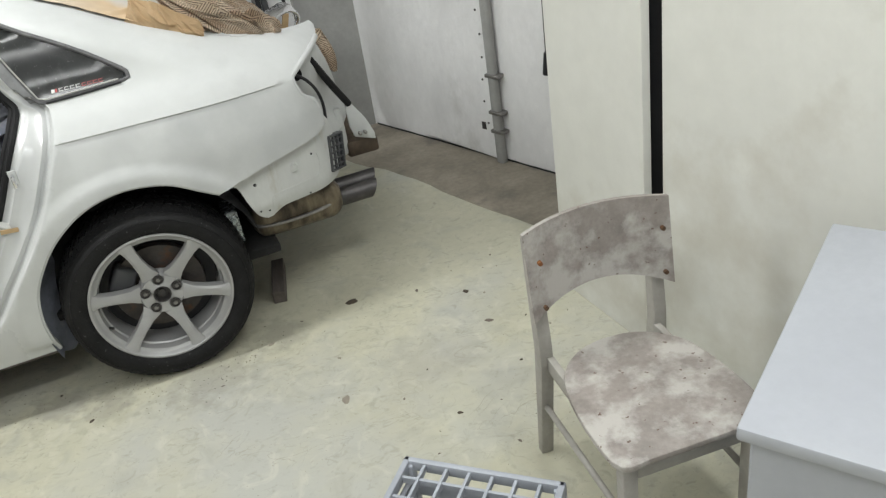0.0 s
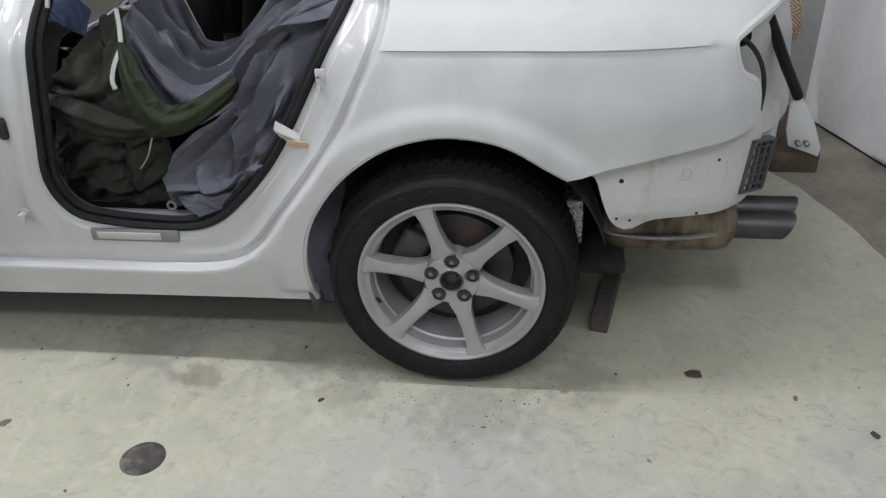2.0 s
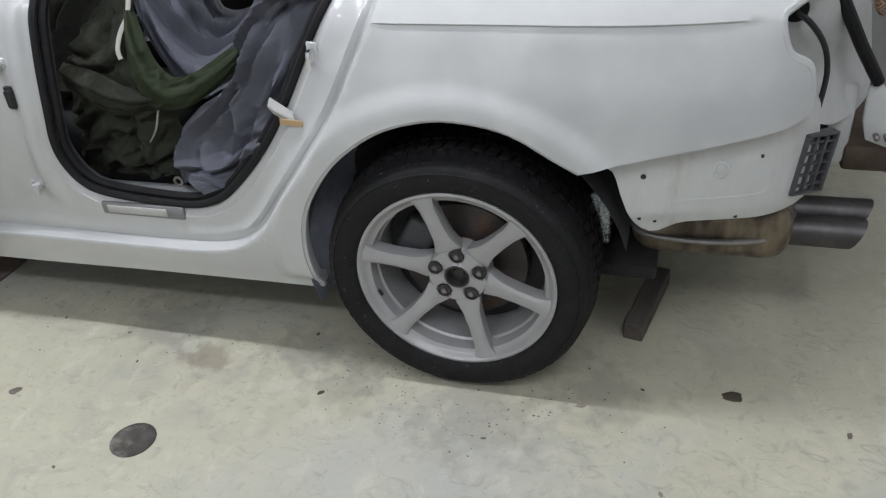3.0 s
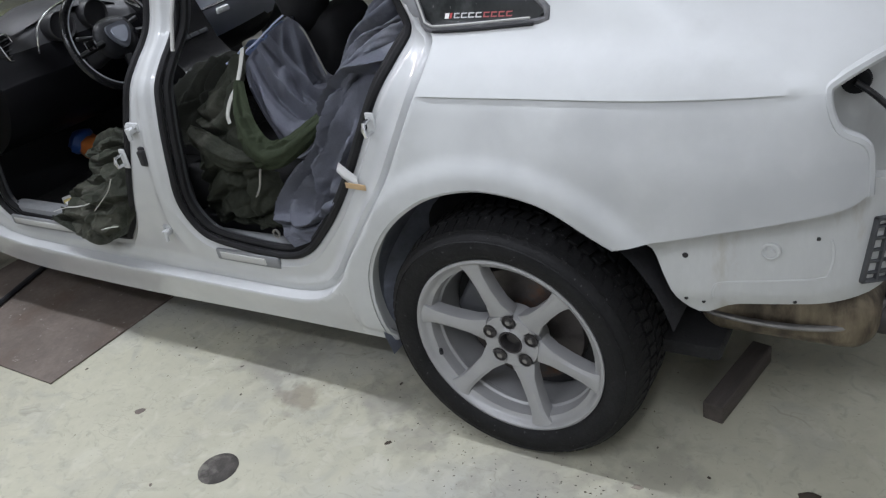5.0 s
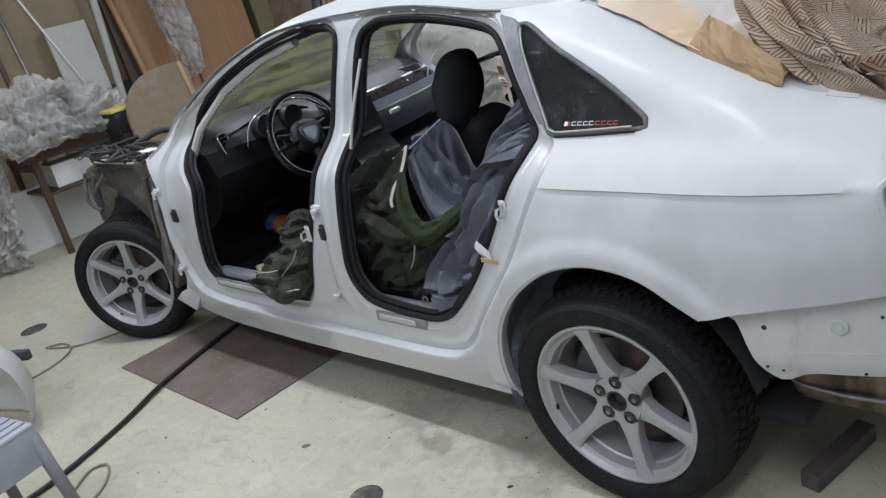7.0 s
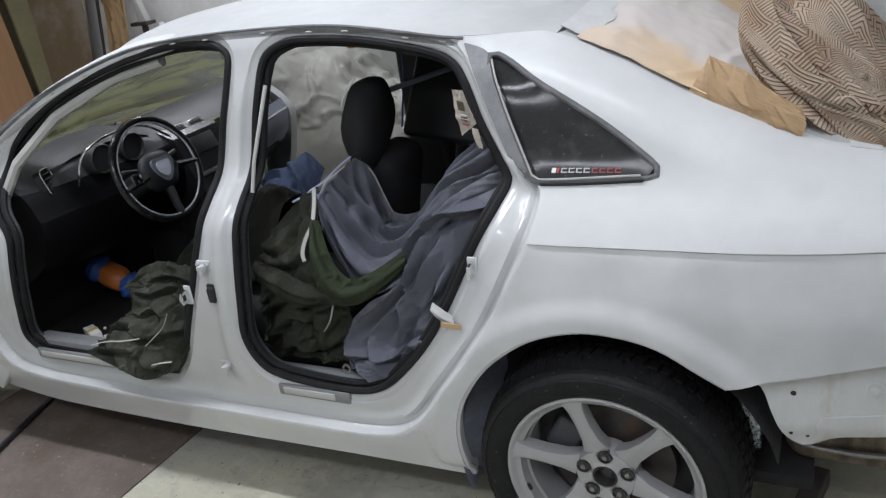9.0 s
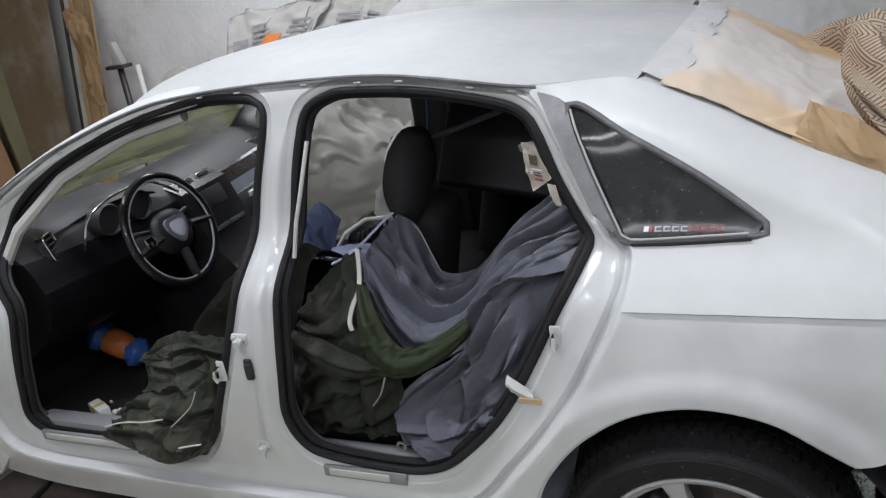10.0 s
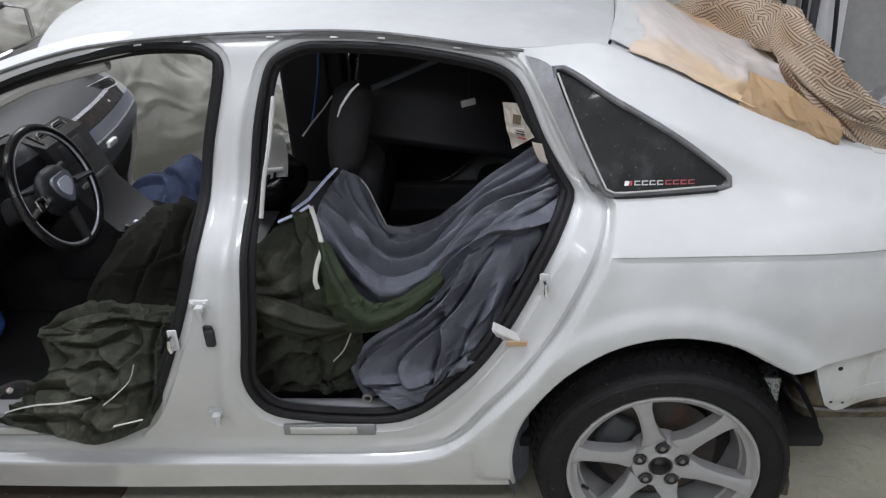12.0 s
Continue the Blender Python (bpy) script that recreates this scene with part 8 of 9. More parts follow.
def crate(at, sx, sy, h, label):
    c = thing("plastic_crate", label, "crate", "plastic crates", at=at)
    part("rim", join(join(box(-sx, sx, -sy, -sy + 0.016, h - 0.03, h, 0.004), box(-sx, sx, sy - 0.016, sy, h - 0.03, h, 0.004)), join(box(-sx, -sx + 0.016, -sy, sy, h - 0.03, h, 0.004), box(sx - 0.016, sx, -sy, sy, h - 0.03, h, 0.004))), CRATEMAT, c)
    nx, ny = 7, 5
    for i in range(1, nx):
        x = -sx + 2 * sx * i / nx
        part("top_bar", box(x - 0.004, x + 0.004, -sy + 0.016, sy - 0.016, h - 0.022, h - 0.004, 0.001, 1), CRATEMAT, c)
    for j in range(1, ny):
        y = -sy + 2 * sy * j / ny
        part("top_bar", box(-sx + 0.016, sx - 0.016, y - 0.004, y + 0.004, h - 0.024, h - 0.006, 0.001, 1), CRATEMAT, c)
    for s in (-1, 1):
        for k in range(4):
            z = 0.02 + k * (h - 0.06) / 4
            part("side_slat", box(-sx + 0.01, sx - 0.01, s * sy - s * 0.012, s * sy - s * 0.003, z, z + (h - 0.06) / 4 - 0.025, 0.002, 1), CRATEMAT, c)
            part("side_slat", box(s * sx - s * 0.012, s * sx - s * 0.003, -sy + 0.01, sy - 0.01, z, z + (h - 0.06) / 4 - 0.025, 0.002, 1), CRATEMAT, c)
        for q in (-1, 1):
            part("corner_post", box(min(s * sx, s * (sx - 0.025)), max(s * sx, s * (sx - 0.025)), min(q * sy, q * (sy - 0.025)), max(q * sy, q * (sy - 0.025)), 0, h - 0.01, 0.005), CRATEMAT, c)
    return c


crate(pose(0.49, -1.44, 0, 0, 0, -43.6), 0.193, 0.145, 0.35, "grey plastic crate with open lattice top")


def stool(at):
    c = thing("plastic_stool", "grey dusty plastic step stool with lattice top", "stool", at=at)
    part("top_rim", box(-0.19, 0.19, -0.15, 0.15, 0.425, 0.445, 0.008, 3), CRATEMAT, c)
    for i in range(8):
        x = -0.16 + 0.32 * i / 7
        part("top_bar", box(x - 0.005, x + 0.005, -0.14, 0.14, 0.444, 0.452, 0.002, 1), CRATEMAT, c)
    for s in (-1, 1):
        part("apron", box(-0.185, 0.185, s * 0.145 - 0.005, s * 0.145 + 0.005, 0.30, 0.43, 0.003), CRATEMAT, c)
        part("apron", box(s * 0.185 - 0.005, s * 0.185 + 0.005, -0.145, 0.145, 0.30, 0.43, 0.003), CRATEMAT, c)
    for sx in (-1, 1):
        for sy in (-1, 1):
            part("leg", tube([(sx * 0.175, sy * 0.135, 0.40), (sx * 0.215, sy * 0.165, 0.0)], [0.022, 0.019], 6), STOOLLEG, c)
    return c


stool(pose(-1.70, -1.12, 0, 0, 0, 12))
# white plastic-covered part on the floor
wp2 = thing("white_bumper", "dusty white plastic bumper part standing on the floor", "car part", at=pose(-2.80, -0.93, 0, 0, 0, 28))
cloth("bumper_skin", [
    [(-0.45, 0.16, 0.02), (-0.1, 0.20, 0.02), (0.22, 0.16, 0.02), (0.36, 0.0, 0.02)],
    [(-0.45, 0.22, 0.16), (-0.1, 0.26, 0.16), (0.25, 0.21, 0.16), (0.42, 0.0, 0.16)],
    [(-0.45, 0.20, 0.30), (-0.1, 0.24, 0.32), (0.24, 0.19, 0.32), (0.40, 0.0, 0.30)],
    [(-0.45, 0.10, 0.42), (-0.1, 0.13, 0.46), (0.16, 0.10, 0.46), (0.30, -0.02, 0.42)],
    [(-0.45, -0.05, 0.46), (-0.1, -0.03, 0.50), (0.10, -0.03, 0.50), (0.2, -0.08, 0.46)],
], WHITEP, wp2, "", 40, 40, (), 0.001, 0, 0.006)
part("grey_strip", box(-0.4, 0.28, 0.215, 0.25, 0.25, 0.30, 0.01), DARKGREY, wp2)
# boards by the wall
for k, (a, b, lab) in enumerate((((1.40, -0.29), (1.425, -0.785), "whitewashed board standing by the wall"), ((1.47, -0.815), (1.63, -1.62), "wide whitewashed board standing by the wall"), ((1.64, -1.64), (1.78, -2.4), "pale grey board standing by the wall"))):
    d = (Vector(b) - Vector(a)).normalized()
    n = Vector((d.y, -d.x)) * -0.03
    ob = slab("tall_board", [a, b, tuple(Vector(b) + n), tuple(Vector(a) + n)], 0.0, 2.2, BOARD, lab, "board", 0.003, "boards by the wall")
# Black strip added to carry the shade in the gap between boards.
tagged(part("dark_backing", extrude_poly([(1.47, -0.70), (1.50, -0.70), (1.53, -0.86), (1.505, -0.86)], "z", 0, 2.15), BLACK, smooth=False), "black strip added behind the gap between two boards", "board")
# white cabinet
cab = thing("white_cabinet", "smooth pale grey-white metal cabinet with folded edge", "cabinet")
pts = [(0.84, -1.85), (1.44, -1.46), (1.80, -2.02), (1.20, -2.42)]
part("body", extrude_poly([(0.865, -1.856), (1.437, -1.484), (1.776, -2.013), (1.204, -2.39)], "z", 0.0, 0.72, 0.004), CABINETMAT, cab, smooth=False)
part("top", extrude_poly(pts, "z", 0.722, 0.75, 0.006), CABINETMAT, cab)
# channel, cable and plug on the wall
m = Matrix.Translation((1.76, 0.885, 0)) @ Matrix.Rotation(math.atan2(WDIR.y, WDIR.x), 4, "Z")
cd = thing("cable_channel", "grey dusty metal channel fixed upright on the wall", "conduit")
part("channel", box(-0.026, 0.026, -0.050, -0.006, 0.0, 2.4, 0.016, 3, m), CONCRETE, cd)
for z in (0.17, 0.27, 0.46):
    part("clamp", box(-0.034, 0.052, -0.056, -0.004, z, z + 0.018, 0.003, 1, m), STEEL, cd)
ws = thing("wall_sheet", "white painted metal sheet with a frayed edge screwed to the wall", "wall sheet")
edge = [(-0.032 + 0.012 * noise.noise(Vector((0, 0, 4.0 * z))) + 0.004 * noise.noise(Vector((0, 0, 17.0 * z))) - 0.05 * max(0, 0.12 - z), z) for z in np.linspace(0.01, 2.4, 49)]
sh = extrude_poly([(-0.62, 0.035)] + edge + [(-0.62, 2.4)], "y", -0.014, -0.003, 0.002)
bmesh.ops.transform(sh, matrix=m, verts=sh.verts)
part("sheet", sh, WALLW, ws, smooth=False)
for k in range(11):
    part("screw", box(-0.005, 0.005, -0.020, -0.013, -0.005, 0.005, 0.002, 1, m @ pose(-0.085 + 0.012 * math.sin(5 * k), 0, 0.20 + 0.115 * k)), STEELDARK, ws)
part("dark_patch", box(-0.135, -0.105, -0.018, -0.013, 0.16, 0.20, 0.002, 1, m), STEELDARK, ws, "small dark plate")
m = Matrix.Translation((1.875, 0.55, 0)) @ Matrix.Rotation(math.atan2(WDIR.y, WDIR.x), 4, "Z")
pg = thing("hanging_plug", "black plug hanging on a cable by the wall", "plug")
part("cord", tube([m @ Vector(q) for q in ((0, -0.02, 2.2), (0.004, -0.02, 1.2), (0, -0.022, 0.60))], 0.006, 8), BLACK, pg)
part("plug_body", join(tube([m @ Vector((0, -0.022, 0.62)), m @ Vector((0, -0.022, 0.56)), m @ Vector((0, -0.022, 0.52))], [0.012, 0.02, 0.024], 10), tube([m @ Vector((0.01, -0.022, 0.52)), m @ Vector((0.01, -0.022, 0.50))], 0.004, 6)), BLACK, pg)
# behind the boot
hb = thing("hanging_hoses", "black hoses and cables hanging on a white panel", "hoses")
part("panel", box(0.62, 1.06, 1.98, 2.0, 0.5, 1.9, 0.004), WALLW, hb, smooth=False)
for k in range(7):
    x = 0.66 + 0.055 * k
    part("hose", tube([tuple(q) for q in spline([(x, 1.95, 1.9), (x + 0.02 * math.sin(k), 1.93, 1.3), (x + 0.03 * math.cos(2 * k), 1.94, 0.8), (x, 1.95, 0.5)], 8)], 0.010 + 0.004 * (k % 3), 8), (BLACK, DARKGREY, BLACK, STEEL)[k % 4], hb)
hl = thing("head_lamp", "dusty chrome lamp with clear cover standing on the boot", "lamp", at=pose(0.79, 0.97, 0.93, 10, -12, 20))
part("lamp_shell", box(-0.075, 0.075, -0.05, 0.05, -0.055, 0.06, 0.03, 4), CHROME, hl)
part("lamp_rim", tube([(0.068 * math.cos(a), -0.052, 0.003 + 0.05 * math.sin(a)) for a in np.linspace(0, 2 * math.pi, 25)[:-1]], 0.008, 8, True), CHROME, hl)
part("lamp_tape", box(-0.02, 0.01, -0.056, -0.05, -0.05, 0.045, 0.002, 1, pose(0, 0, 0, 0, 25, 0)), PAPER, hl)

# ---- far end of the garage ----
tb = thing("work_table", "dark wooden table with a shelf, loaded with plastic film", "table", at=pose(-5.42, 0.98, 0))
part("tabletop", box(-0.28, 0.28, -0.46, 0.5, 0.73, 0.755, 0.004), DARKWOOD, tb, smooth=False)
part("shelf", box(-0.25, 0.25, -0.40, 0.45, 0.46, 0.48, 0.003), DARKWOOD, tb, smooth=False)
for sx in (-0.24, 0.24):
    for sy in (-0.40, 0.44):
        part("leg", box(sx - 0.022, sx + 0.022, sy - 0.022, sy + 0.022, 0, 0.73, 0.003), DARKWOOD, tb, smooth=False)
part("apron", box(-0.24, 0.24, -0.41, -0.39, 0.65, 0.73, 0.002), DARKWOOD, tb, smooth=False)
fh = thing("film_heap", "heap of crumpled clear plastic film on the table", "plastic film", "plastic film")
cloth("film", [
    [(-5.05, 0.42, 0.76), (-5.05, 0.7, 0.80), (-5.08, 1.0, 0.80), (-5.10, 1.3, 0.78)],
    [(-5.15, 0.36, 0.86), (-5.15, 0.65, 1.02), (-5.18, 1.0, 1.02), (-5.2, 1.35, 0.88)],
    [(-5.35, 0.34, 0.96), (-5.35, 0.7, 1.18), (-5.4, 1.05, 1.16), (-5.4, 1.4, 0.92)],
    [(-5.6, 0.36, 0.90), (-5.62, 0.7, 1.12), (-5.65, 1.05, 1.08), (-5.65, 1.38, 0.86)],
    [(-5.75, 0.42, 0.72), (-5.78, 0.7, 0.78), (-5.8, 1.0, 0.76), (-5.8, 1.3, 0.74)],
], FILM, fh, "", 140, 140, ((0.10, 2.0, 2.4, 1.4, 1.2, 0, 1), (0.06, 5.0, 4.0, 2.0, 1.0, 0, 1), (0.035, 9.0, 10.0, 2.5, 1.0, 0, 1)), 0.012, 61, wrinkles=(150, 0.05, 0.035, 0.35, 20, 70))
fh2 = thing("film_heap", "crumpled clear plastic film hanging beside the table", "plastic film", "plastic film")
cloth("film", [
    [(-5.3, 0.44, 0.80), (-5.35, 0.36, 0.84), (-5.5, 0.28, 0.9), (-5.8, 0.2, 0.95)],
    [(-5.2, 0.36, 0.55), (-5.3, 0.22, 0.55), (-5.5, 0.12, 0.6), (-5.8, 0.05, 0.6)],
    [(-5.25, 0.34, 0.25), (-5.35, 0.20, 0.2), (-5.5, 0.08, 0.22), (-5.8, 0.0, 0.2)],
    [(-5.2, 0.30, 0.02), (-5.35, 0.15, 0.02), (-5.5, 0.05, 0.02), (-5.8, -0.05, 0.02)],
], FILM, fh2, "", 100, 100, ((0.09, 3.0, 2.0, 1.2, 1.2, 0, 1), (0.05, 7.0, 5.0, 2.0, 1.0, 0, 1)), 0.010, 63, wrinkles=(90, 0.045, 0.03, 0.35, 70, 50))
yb = thing("tool_box", "black tool box with a yellow lid on the table", "tool box", at=pose(-4.98, 1.30, 0.86))
part("box_body", box(-0.12, 0.12, -0.16, 0.16, -0.10, 0.06, 0.01), BLACK, yb)
part("box_lid", box(-0.13, 0.13, -0.18, 0.18, 0.06, 0.085, 0.006), YELLOWP, yb)
part("box_stand", box(-0.11, 0.11, -0.14, 0.14, -0.86, -0.10, 0.006), BLACK, yb)
slab("foam_block", [(-5.72, 0.40), (-5.62, 0.38), (-5.60, 1.05), (-5.70, 1.08)], 0.0, 0.50, WHITEP, "white foam panel standing under the table", "foam panel", 0.006)
slab("foam_block", [(-5.50, 0.72), (-5.25, 0.70), (-5.25, 1.3), (-5.50, 1.32)], 0.482, 0.66, WHITEP, "white box lying on the shelf", "box", 0.006)


def leaning(name, y0, y1, h, mat, label, cat, x=-6.28, lean=5, t=0.03, roll=0, group="panels against the wall"):
    ob = thing(name, label, cat, group, at=pose(x + 0.09 * h, (y0 + y1) / 2, 0, roll, -lean, 0))
    part("panel", box(0, t, -(y1 - y0) / 2, (y1 - y0) / 2, 0.0, h, 0.003), mat, ob, smooth=False)
    return ob


leaning("wooden_panel", 2.12, 2.66, 2.05, WOOD, "brown veneered wardrobe panel leaning on the wall", "panel")
leaning("wooden_panel", 2.68, 3.42, 2.10, WOOD, "brown veneered wardrobe panel leaning on the wall", "panel", t=0.035)
leaning("olive_board", 3.48, 3.86, 2.2, OLIVEBOARD, "olive green board leaning in the corner", "board", lean=3)
leaning("wooden_panel", 1.98, 2.10, 2.0, DARKWOOD, "dark plank leaning on the wall", "plank", t=0.05)
leaning("white_board", 1.42, 1.80, 0.62, WHITEBOARD, "stained white board leaning above the table", "board", x=-6.26, lean=5).location.z = 1.0
tagged(part("teal_panel", box(-6.33, -6.30, 1.4, 2.2, 0.1, 1.02, 0.003), TEAL, smooth=False), "dark teal painted panel on the wall", "panel")
for k, (p, q, r, lab) in enumerate((((-6.25, 1.22, 2.2), (-5.95, 1.60, 0.78), 0.010, "thin white pole leaning on the wall"), ((-6.25, 1.10, 2.2), (-6.05, 1.20, 0.0), 0.016, "grey metal pole leaning on the wall"), ((-6.2, 1.95, 2.1), (-6.02, 1.74, 0.0), 0.035, "pale grey upright of a stand"), ((-6.2, 2.02, 2.1), (-5.95, 2.18, 0.0), 0.03, "brown batten leaning on the wall"), ((-6.2, 0.95, 1.9), (-6.1, 1.0, 0.0), 0.02, "dark batten leaning on the wall"))):
    tagged(part("pole", tube([p, q], r, 8), (WHITEP, STEEL, LIGHTTRIM, WOOD, DARKWOOD)[k]), lab, "pole")
hf = thing("hanging_film", "clear plastic film hanging over the wooden panels", "plastic film", "plastic film")
cloth("film", [
    [(-6.30, 2.30, 2.30), (-6.30, 2.45, 2.30), (-6.30, 2.62, 2.30)],
    [(-6.02, 2.30, 2.16), (-6.0, 2.45, 2.16), (-6.02, 2.62, 2.16)],
    [(-5.95, 2.28, 1.8), (-5.88, 2.44, 1.75), (-5.95, 2.60, 1.8)],
    [(-5.94, 2.34, 1.3), (-5.86, 2.46, 1.3), (-5.93, 2.62, 1.3)],
    [(-5.94, 2.42, 0.9), (-5.88, 2.50, 0.92), (-5.93, 2.60, 0.95)],
], FILM, hf, "", 30, 90, ((0.05, 3.0, 1.0, 1.0, 1.0, 0, 1), (0.025, 7.0, 6.0, 2.0, 1.0, 0, 1)), 0.008, 67, wrinkles=(60, 0.03, 0.02, 0.3, 80, 30))
bp = thing("brown_sheet", "dusty brown rounded panel standing behind the engine bay", "panel", at=pose(-4.65, 1.62, 0, 0, -12, 8))
part("panel", extrude_poly(flat_line([(-0.42, 0.0), (-0.42, 0.7), (-0.36, 0.98), (-0.15, 1.14), (0.20, 1.17), (0.26, 1.1), (0.27, 0.6), (0.27, 0.0)], 6), "x", -0.012, 0.012), BROWNSHEET, bp)
part("wood_strip", box(0.012, 0.03, 0.20, 0.235, 0.7, 1.16, 0.003), PLANKMAT, bp)
nb = thing("brown_board", "stained olive-brown board leaning on the white wall", "board", "panels against the wall", at=pose(-6.02, 3.60, 0, -4, 7, 0))
part("panel", box(-0.42, 0.40, -0.012, 0.012, 0.0, 2.15, 0.003), BROWNSHEET, nb, smooth=False)
for k, (dx, wide, mat, lab) in enumerate(((0.0, 0.022, STEELDARK, "dark metal profile standing by the white wall"), (0.05, 0.050, WHITEBOARD, "white-painted batten standing by the white wall"), (0.115, 0.045, PLANKMAT, "raw timber batten standing by the white wall"), (0.17, 0.045, PLANKMAT, "raw timber batten standing by the white wall"), (0.23, 0.055, PLANKMAT, "raw timber batten standing by the white wall"), (0.30, 0.060, PLANKMAT, "raw timber batten standing by the white wall"))):
    tagged(part("batten", box(-wide / 2, wide / 2, -0.012, 0.012, 0, 2.1 + 0.05 * (k % 3), 0.003, 1, pose(-5.53 + dx, 3.66 - 0.006 * k, 0, -4, 7.5 + 0.5 * (k % 2), 0)), mat, smooth=False), lab, "batten", "battens")
pr = thing("brown_paper_roll", "crumpled brown paper hanging over the battens", "paper")
cloth("paper", [
    [(-5.08, 3.60, 1.62), (-4.98, 3.55, 1.60), (-4.92, 3.60, 1.52)],
    [(-5.06, 3.56, 1.40), (-4.96, 3.50, 1.38), (-4.88, 3.56, 1.34)],
    [(-5.08, 3.58, 1.15), (-5.0, 3.54, 1.12), (-4.94, 3.6, 1.15)],
    [(-5.10, 3.58, 0.85), (-5.03, 3.54, 0.85), (-4.98, 3.6, 0.86)],
], PAPER, pr, "", 24, 40, ((0.05, 3, 2, 1.2, 1.2, 0, 1),), 0.01, 71)
# steel prop against the white wall
pp = thing("steel_clamp", "grey steel clamp standing by the white wall", "clamp")
part("post", tube([(-4.83, 3.68, 0.0), (-4.83, 3.70, 1.12)], 0.026, 8), STEELDARK, pp)
part("jaw", box(-4.93, -4.75, 3.64, 3.76, 1.10, 1.13, 0.006), STEELDARK, pp)
part("pad", extrude_poly([(-4.86, 1.13), (-4.76, 1.13), (-4.79, 1.24), (-4.81, 1.31), (-4.85, 1.31)], "y", 3.66, 3.72, 0.006), LIGHTTRIM, pp, "pale grey pad")
part("foot", box(-4.95, -4.7, 3.58, 3.80, 0.0, 0.03, 0.004), STEELDARK, pp)
tagged(part("pole", tube([(-4.70, 3.72, 0.0), (-4.74, 3.80, 1.10)], 0.022, 8), WHITEP), "pale plastic pipe leaning on the white wall", "pole")

# ---- passenger side ----
fs = thing("film_curtain", "dusty plastic film draped over goods beside the car", "plastic film", "plastic film")
cloth("film", [
    [(-3.4, 2.75, 1.12), (-2.8, 2.72, 1.15), (-2.35, 2.70, 1.00), (-1.9, 2.72, 0.74), (-1.55, 2.76, 0.50)],
    [(-3.45, 2.45, 0.98), (-2.8, 2.40, 1.02), (-2.3, 2.40, 0.88), (-1.8, 2.48, 0.62), (-1.45, 2.56, 0.40)],
    [(-3.5, 2.32, 0.6), (-2.8, 2.26, 0.62), (-2.25, 2.25, 0.56), (-1.65, 2.35, 0.42), (-1.30, 2.46, 0.28)],
    [(-3.5, 2.25, 0.2), (-2.8, 2.2, 0.2), (-2.2, 2.18, 0.2), (-1.55, 2.28, 0.16), (-1.20, 2.40, 0.12)],
    [(-3.5, 2.15, 0.01), (-2.8, 2.1, 0.01), (-2.2, 2.08, 0.01), (-1.5, 2.2, 0.01), (-1.10, 2.35, 0.01)],
], FILMDUST, fs, "", 150, 120, ((0.06, 3.5, 0.8, 0.8, 1.2, 0, 1), (0.03, 8.0, 3.0, 1.6, 1.0, 0, 1), (0.012, 14.0, 9.0, 2.4, 1.0, 0, 1)), 0.004, 73, wrinkles=(160, 0.022, 0.018, 0.30, 20, 60))
cr = thing("packing_case", "tall pale packing case covered with newspapers", "case", at=pose(-2.55, 3.05, 0))
part("case_body", box(-0.50, 0.50, -0.27, 0.27, 0.0, 1.17, 0.008), WHITEBOARD, cr, smooth=False)
part("case_lid", box(-0.52, 0.52, -0.29, 0.29, 1.172, 1.20, 0.006), WHITEBOARD, cr, smooth=False)
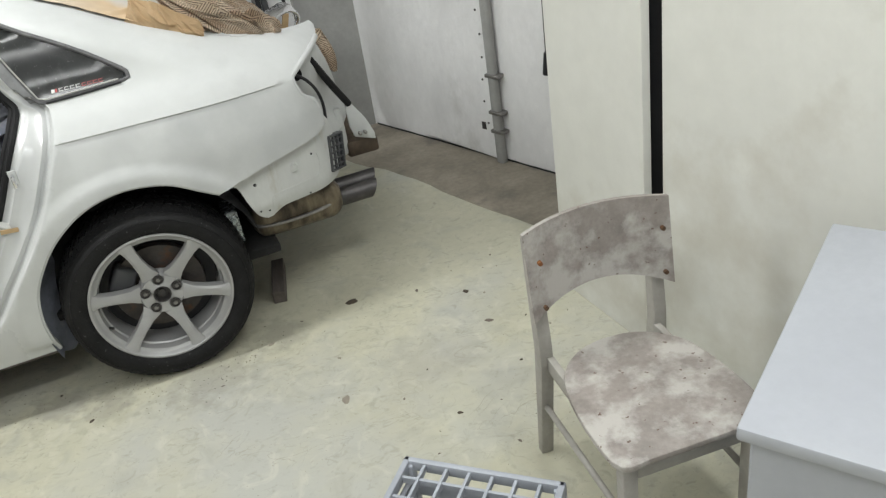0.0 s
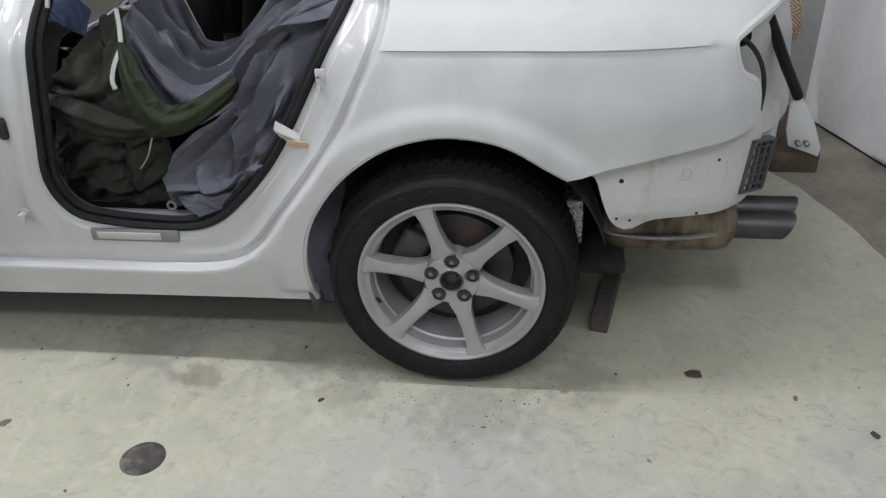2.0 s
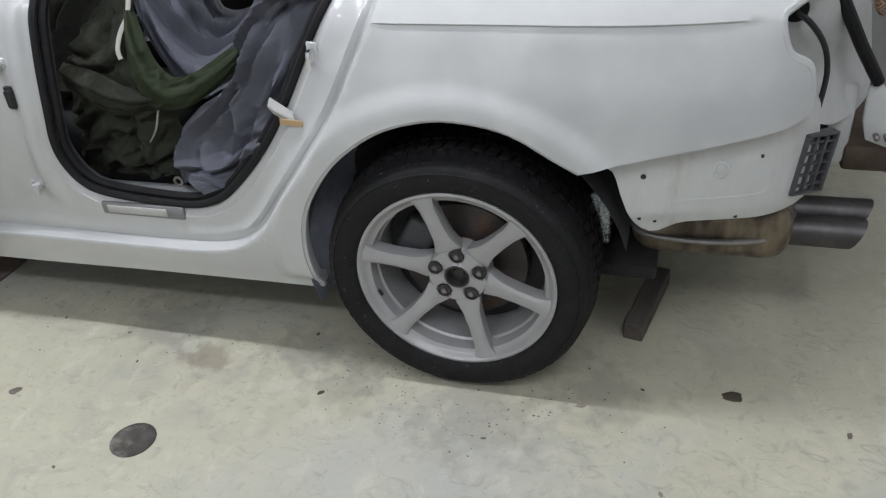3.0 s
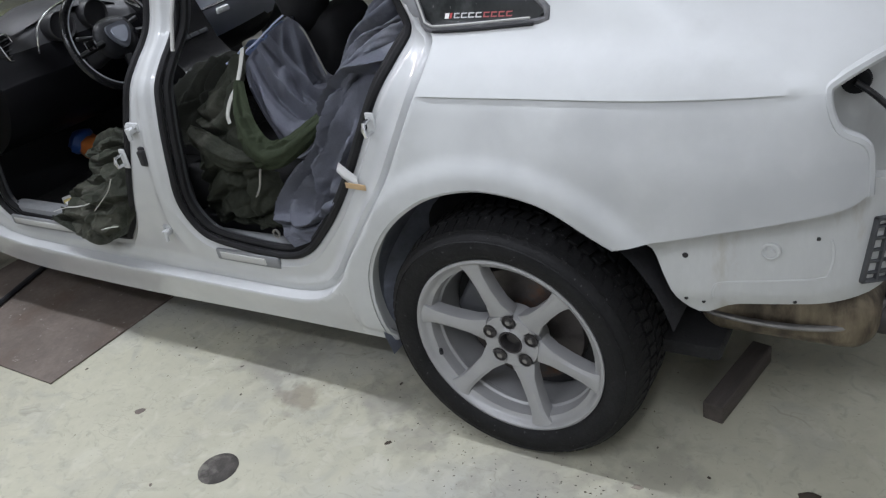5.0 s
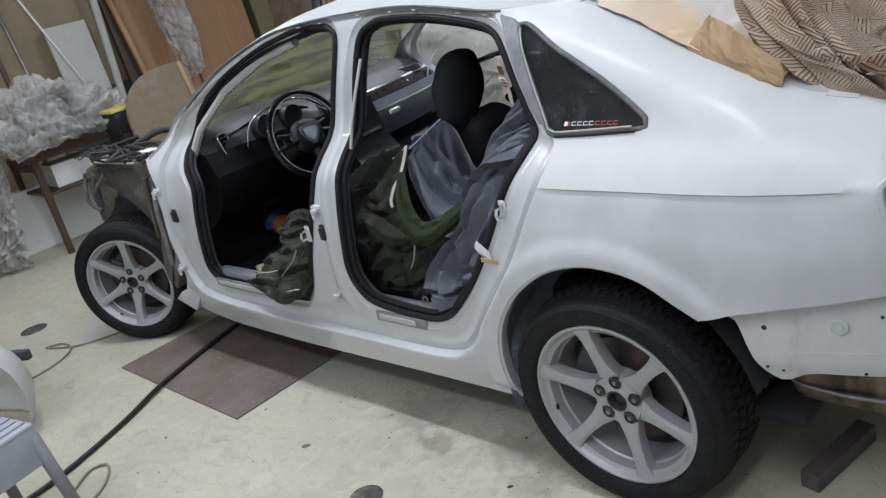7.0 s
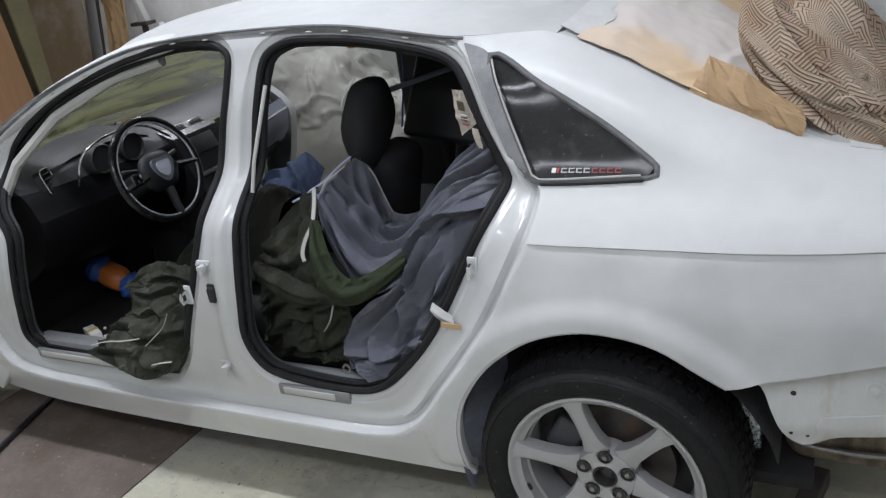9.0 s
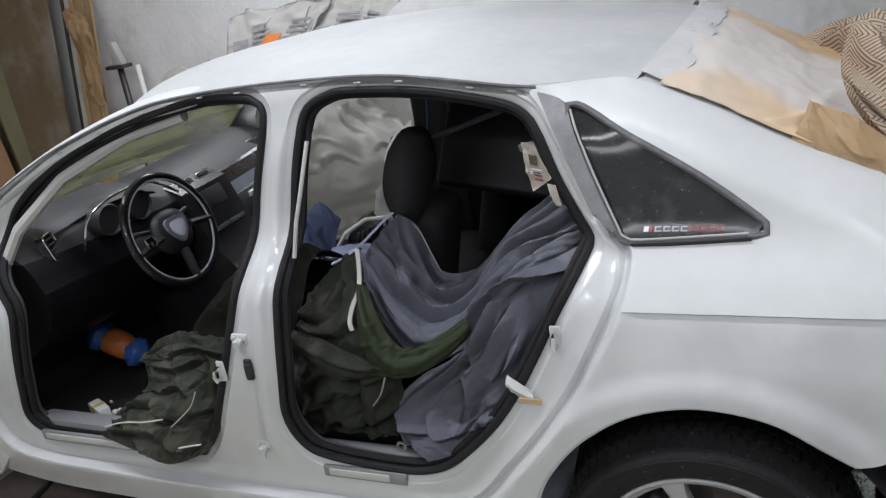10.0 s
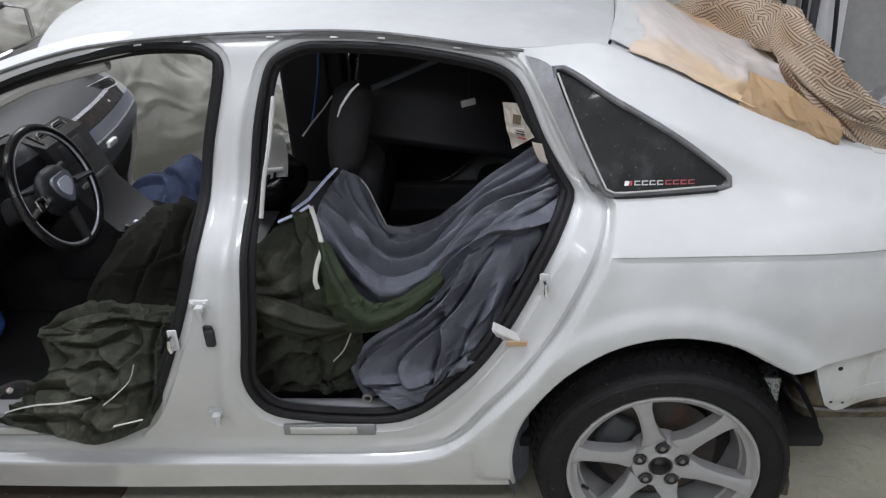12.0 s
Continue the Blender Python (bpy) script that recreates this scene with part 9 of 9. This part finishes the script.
for k, (x, y, z, rz, sx, sy) in enumerate(((-2.88, 2.86, 1.29, 20, 0.16, 0.2), (-2.58, 2.84, 1.30, -12, 0.22, 0.2), (-2.28, 2.86, 1.30, 8, 0.2, 0.2), (-2.10, 2.90, 1.29, -25, 0.16, 0.18))):
    nw = thing("newspaper", "crumpled newspaper sheet with print and pictures", "newspaper", "newspapers", at=pose(x, y, z, 38, 4 * (k - 1), rz))
    cloth("sheet", [[(-sx, -sy, 0.0), (0, -sy, 0.02), (sx, -sy, 0.0)], [(-sx, 0, 0.02), (0, 0, 0.0), (sx, 0, 0.02)], [(-sx, sy, 0.0), (0, sy, 0.02), (sx, sy, -0.01)]], NEWS, nw, "", 20, 20, ((0.03, 1.5, 1.5, 1.0, 1.2, 0, 1),), 0.004, 80 + k, 0.001)
    part("picture", box(-sx * 0.7, -sx * 0.1, -sy * 0.8, -sy * 0.3, 0.035, 0.038, 0.001, 1), (NEWSGREY, ORANGE, NEWSGREY, PURPLE)[k], nw, smooth=False)
    for j in range(5):
        part("print_bar", box(sx * 0.05, sx * 0.75, sy * (-0.75 + 0.22 * j), sy * (-0.66 + 0.22 * j), 0.035, 0.038, 0.0005, 1), NEWSGREY, nw, smooth=False)
tagged(part("orange_rag", join(box(-0.05, 0.05, -0.03, 0.03, -0.025, 0.025, 0.02, 3, pose(-2.05, 2.42, 1.06)), box(-0.03, 0.03, -0.03, 0.03, -0.05, 0.0, 0.015, 3, pose(-2.0, 2.40, 1.04))), ORANGE), "orange rag lying on the plastic film", "rag")
# work lamp beside the far front wing
wl = thing("work_lamp", "lit bulb in a clamp lamp on a thin stand", "lamp", at=pose(-2.81, 2.07, 0))
bb = bmesh.new()
bmesh.ops.create_uvsphere(bb, u_segments=24, v_segments=14, radius=0.06)
bmesh.ops.transform(bb, matrix=Matrix.Translation((0, 0, 1.16)), verts=bb.verts)
part("bulb", bb, GLOW, wl, "glowing white bulb")
part("socket", tube([(0.035, 0.02, 1.17), (0.07, 0.035, 1.18), (0.12, 0.05, 1.19)], [0.022, 0.024, 0.014], 12), DARKGREY, wl, "grey lamp socket")
part("arm", tube([(0.12, 0.05, 1.19), (0.20, 0.08, 1.16), (0.20, 0.08, 0.02)], 0.009, 8), STEEL, wl)
part("base", box(0.08, 0.32, -0.04, 0.20, 0.0, 0.02, 0.004), STEEL, wl)
# assumed lamp bodies on the ceiling, for the added fill lamps too
for n, e, g, sx, sy, w, c in LAMPS:
    lp = thing("tube_light", "white fluorescent tube light assumed on the ceiling, most added as fill", "ceiling light", "ceiling lights", at=pose(e[0], e[1], e[2]))
    part("housing", box(-sx / 2 - 0.03, sx / 2 + 0.03, -sy / 2 - 0.02, sy / 2 + 0.02, 0.02, H - e[2] - 0.004, 0.008), WHITEP, lp)
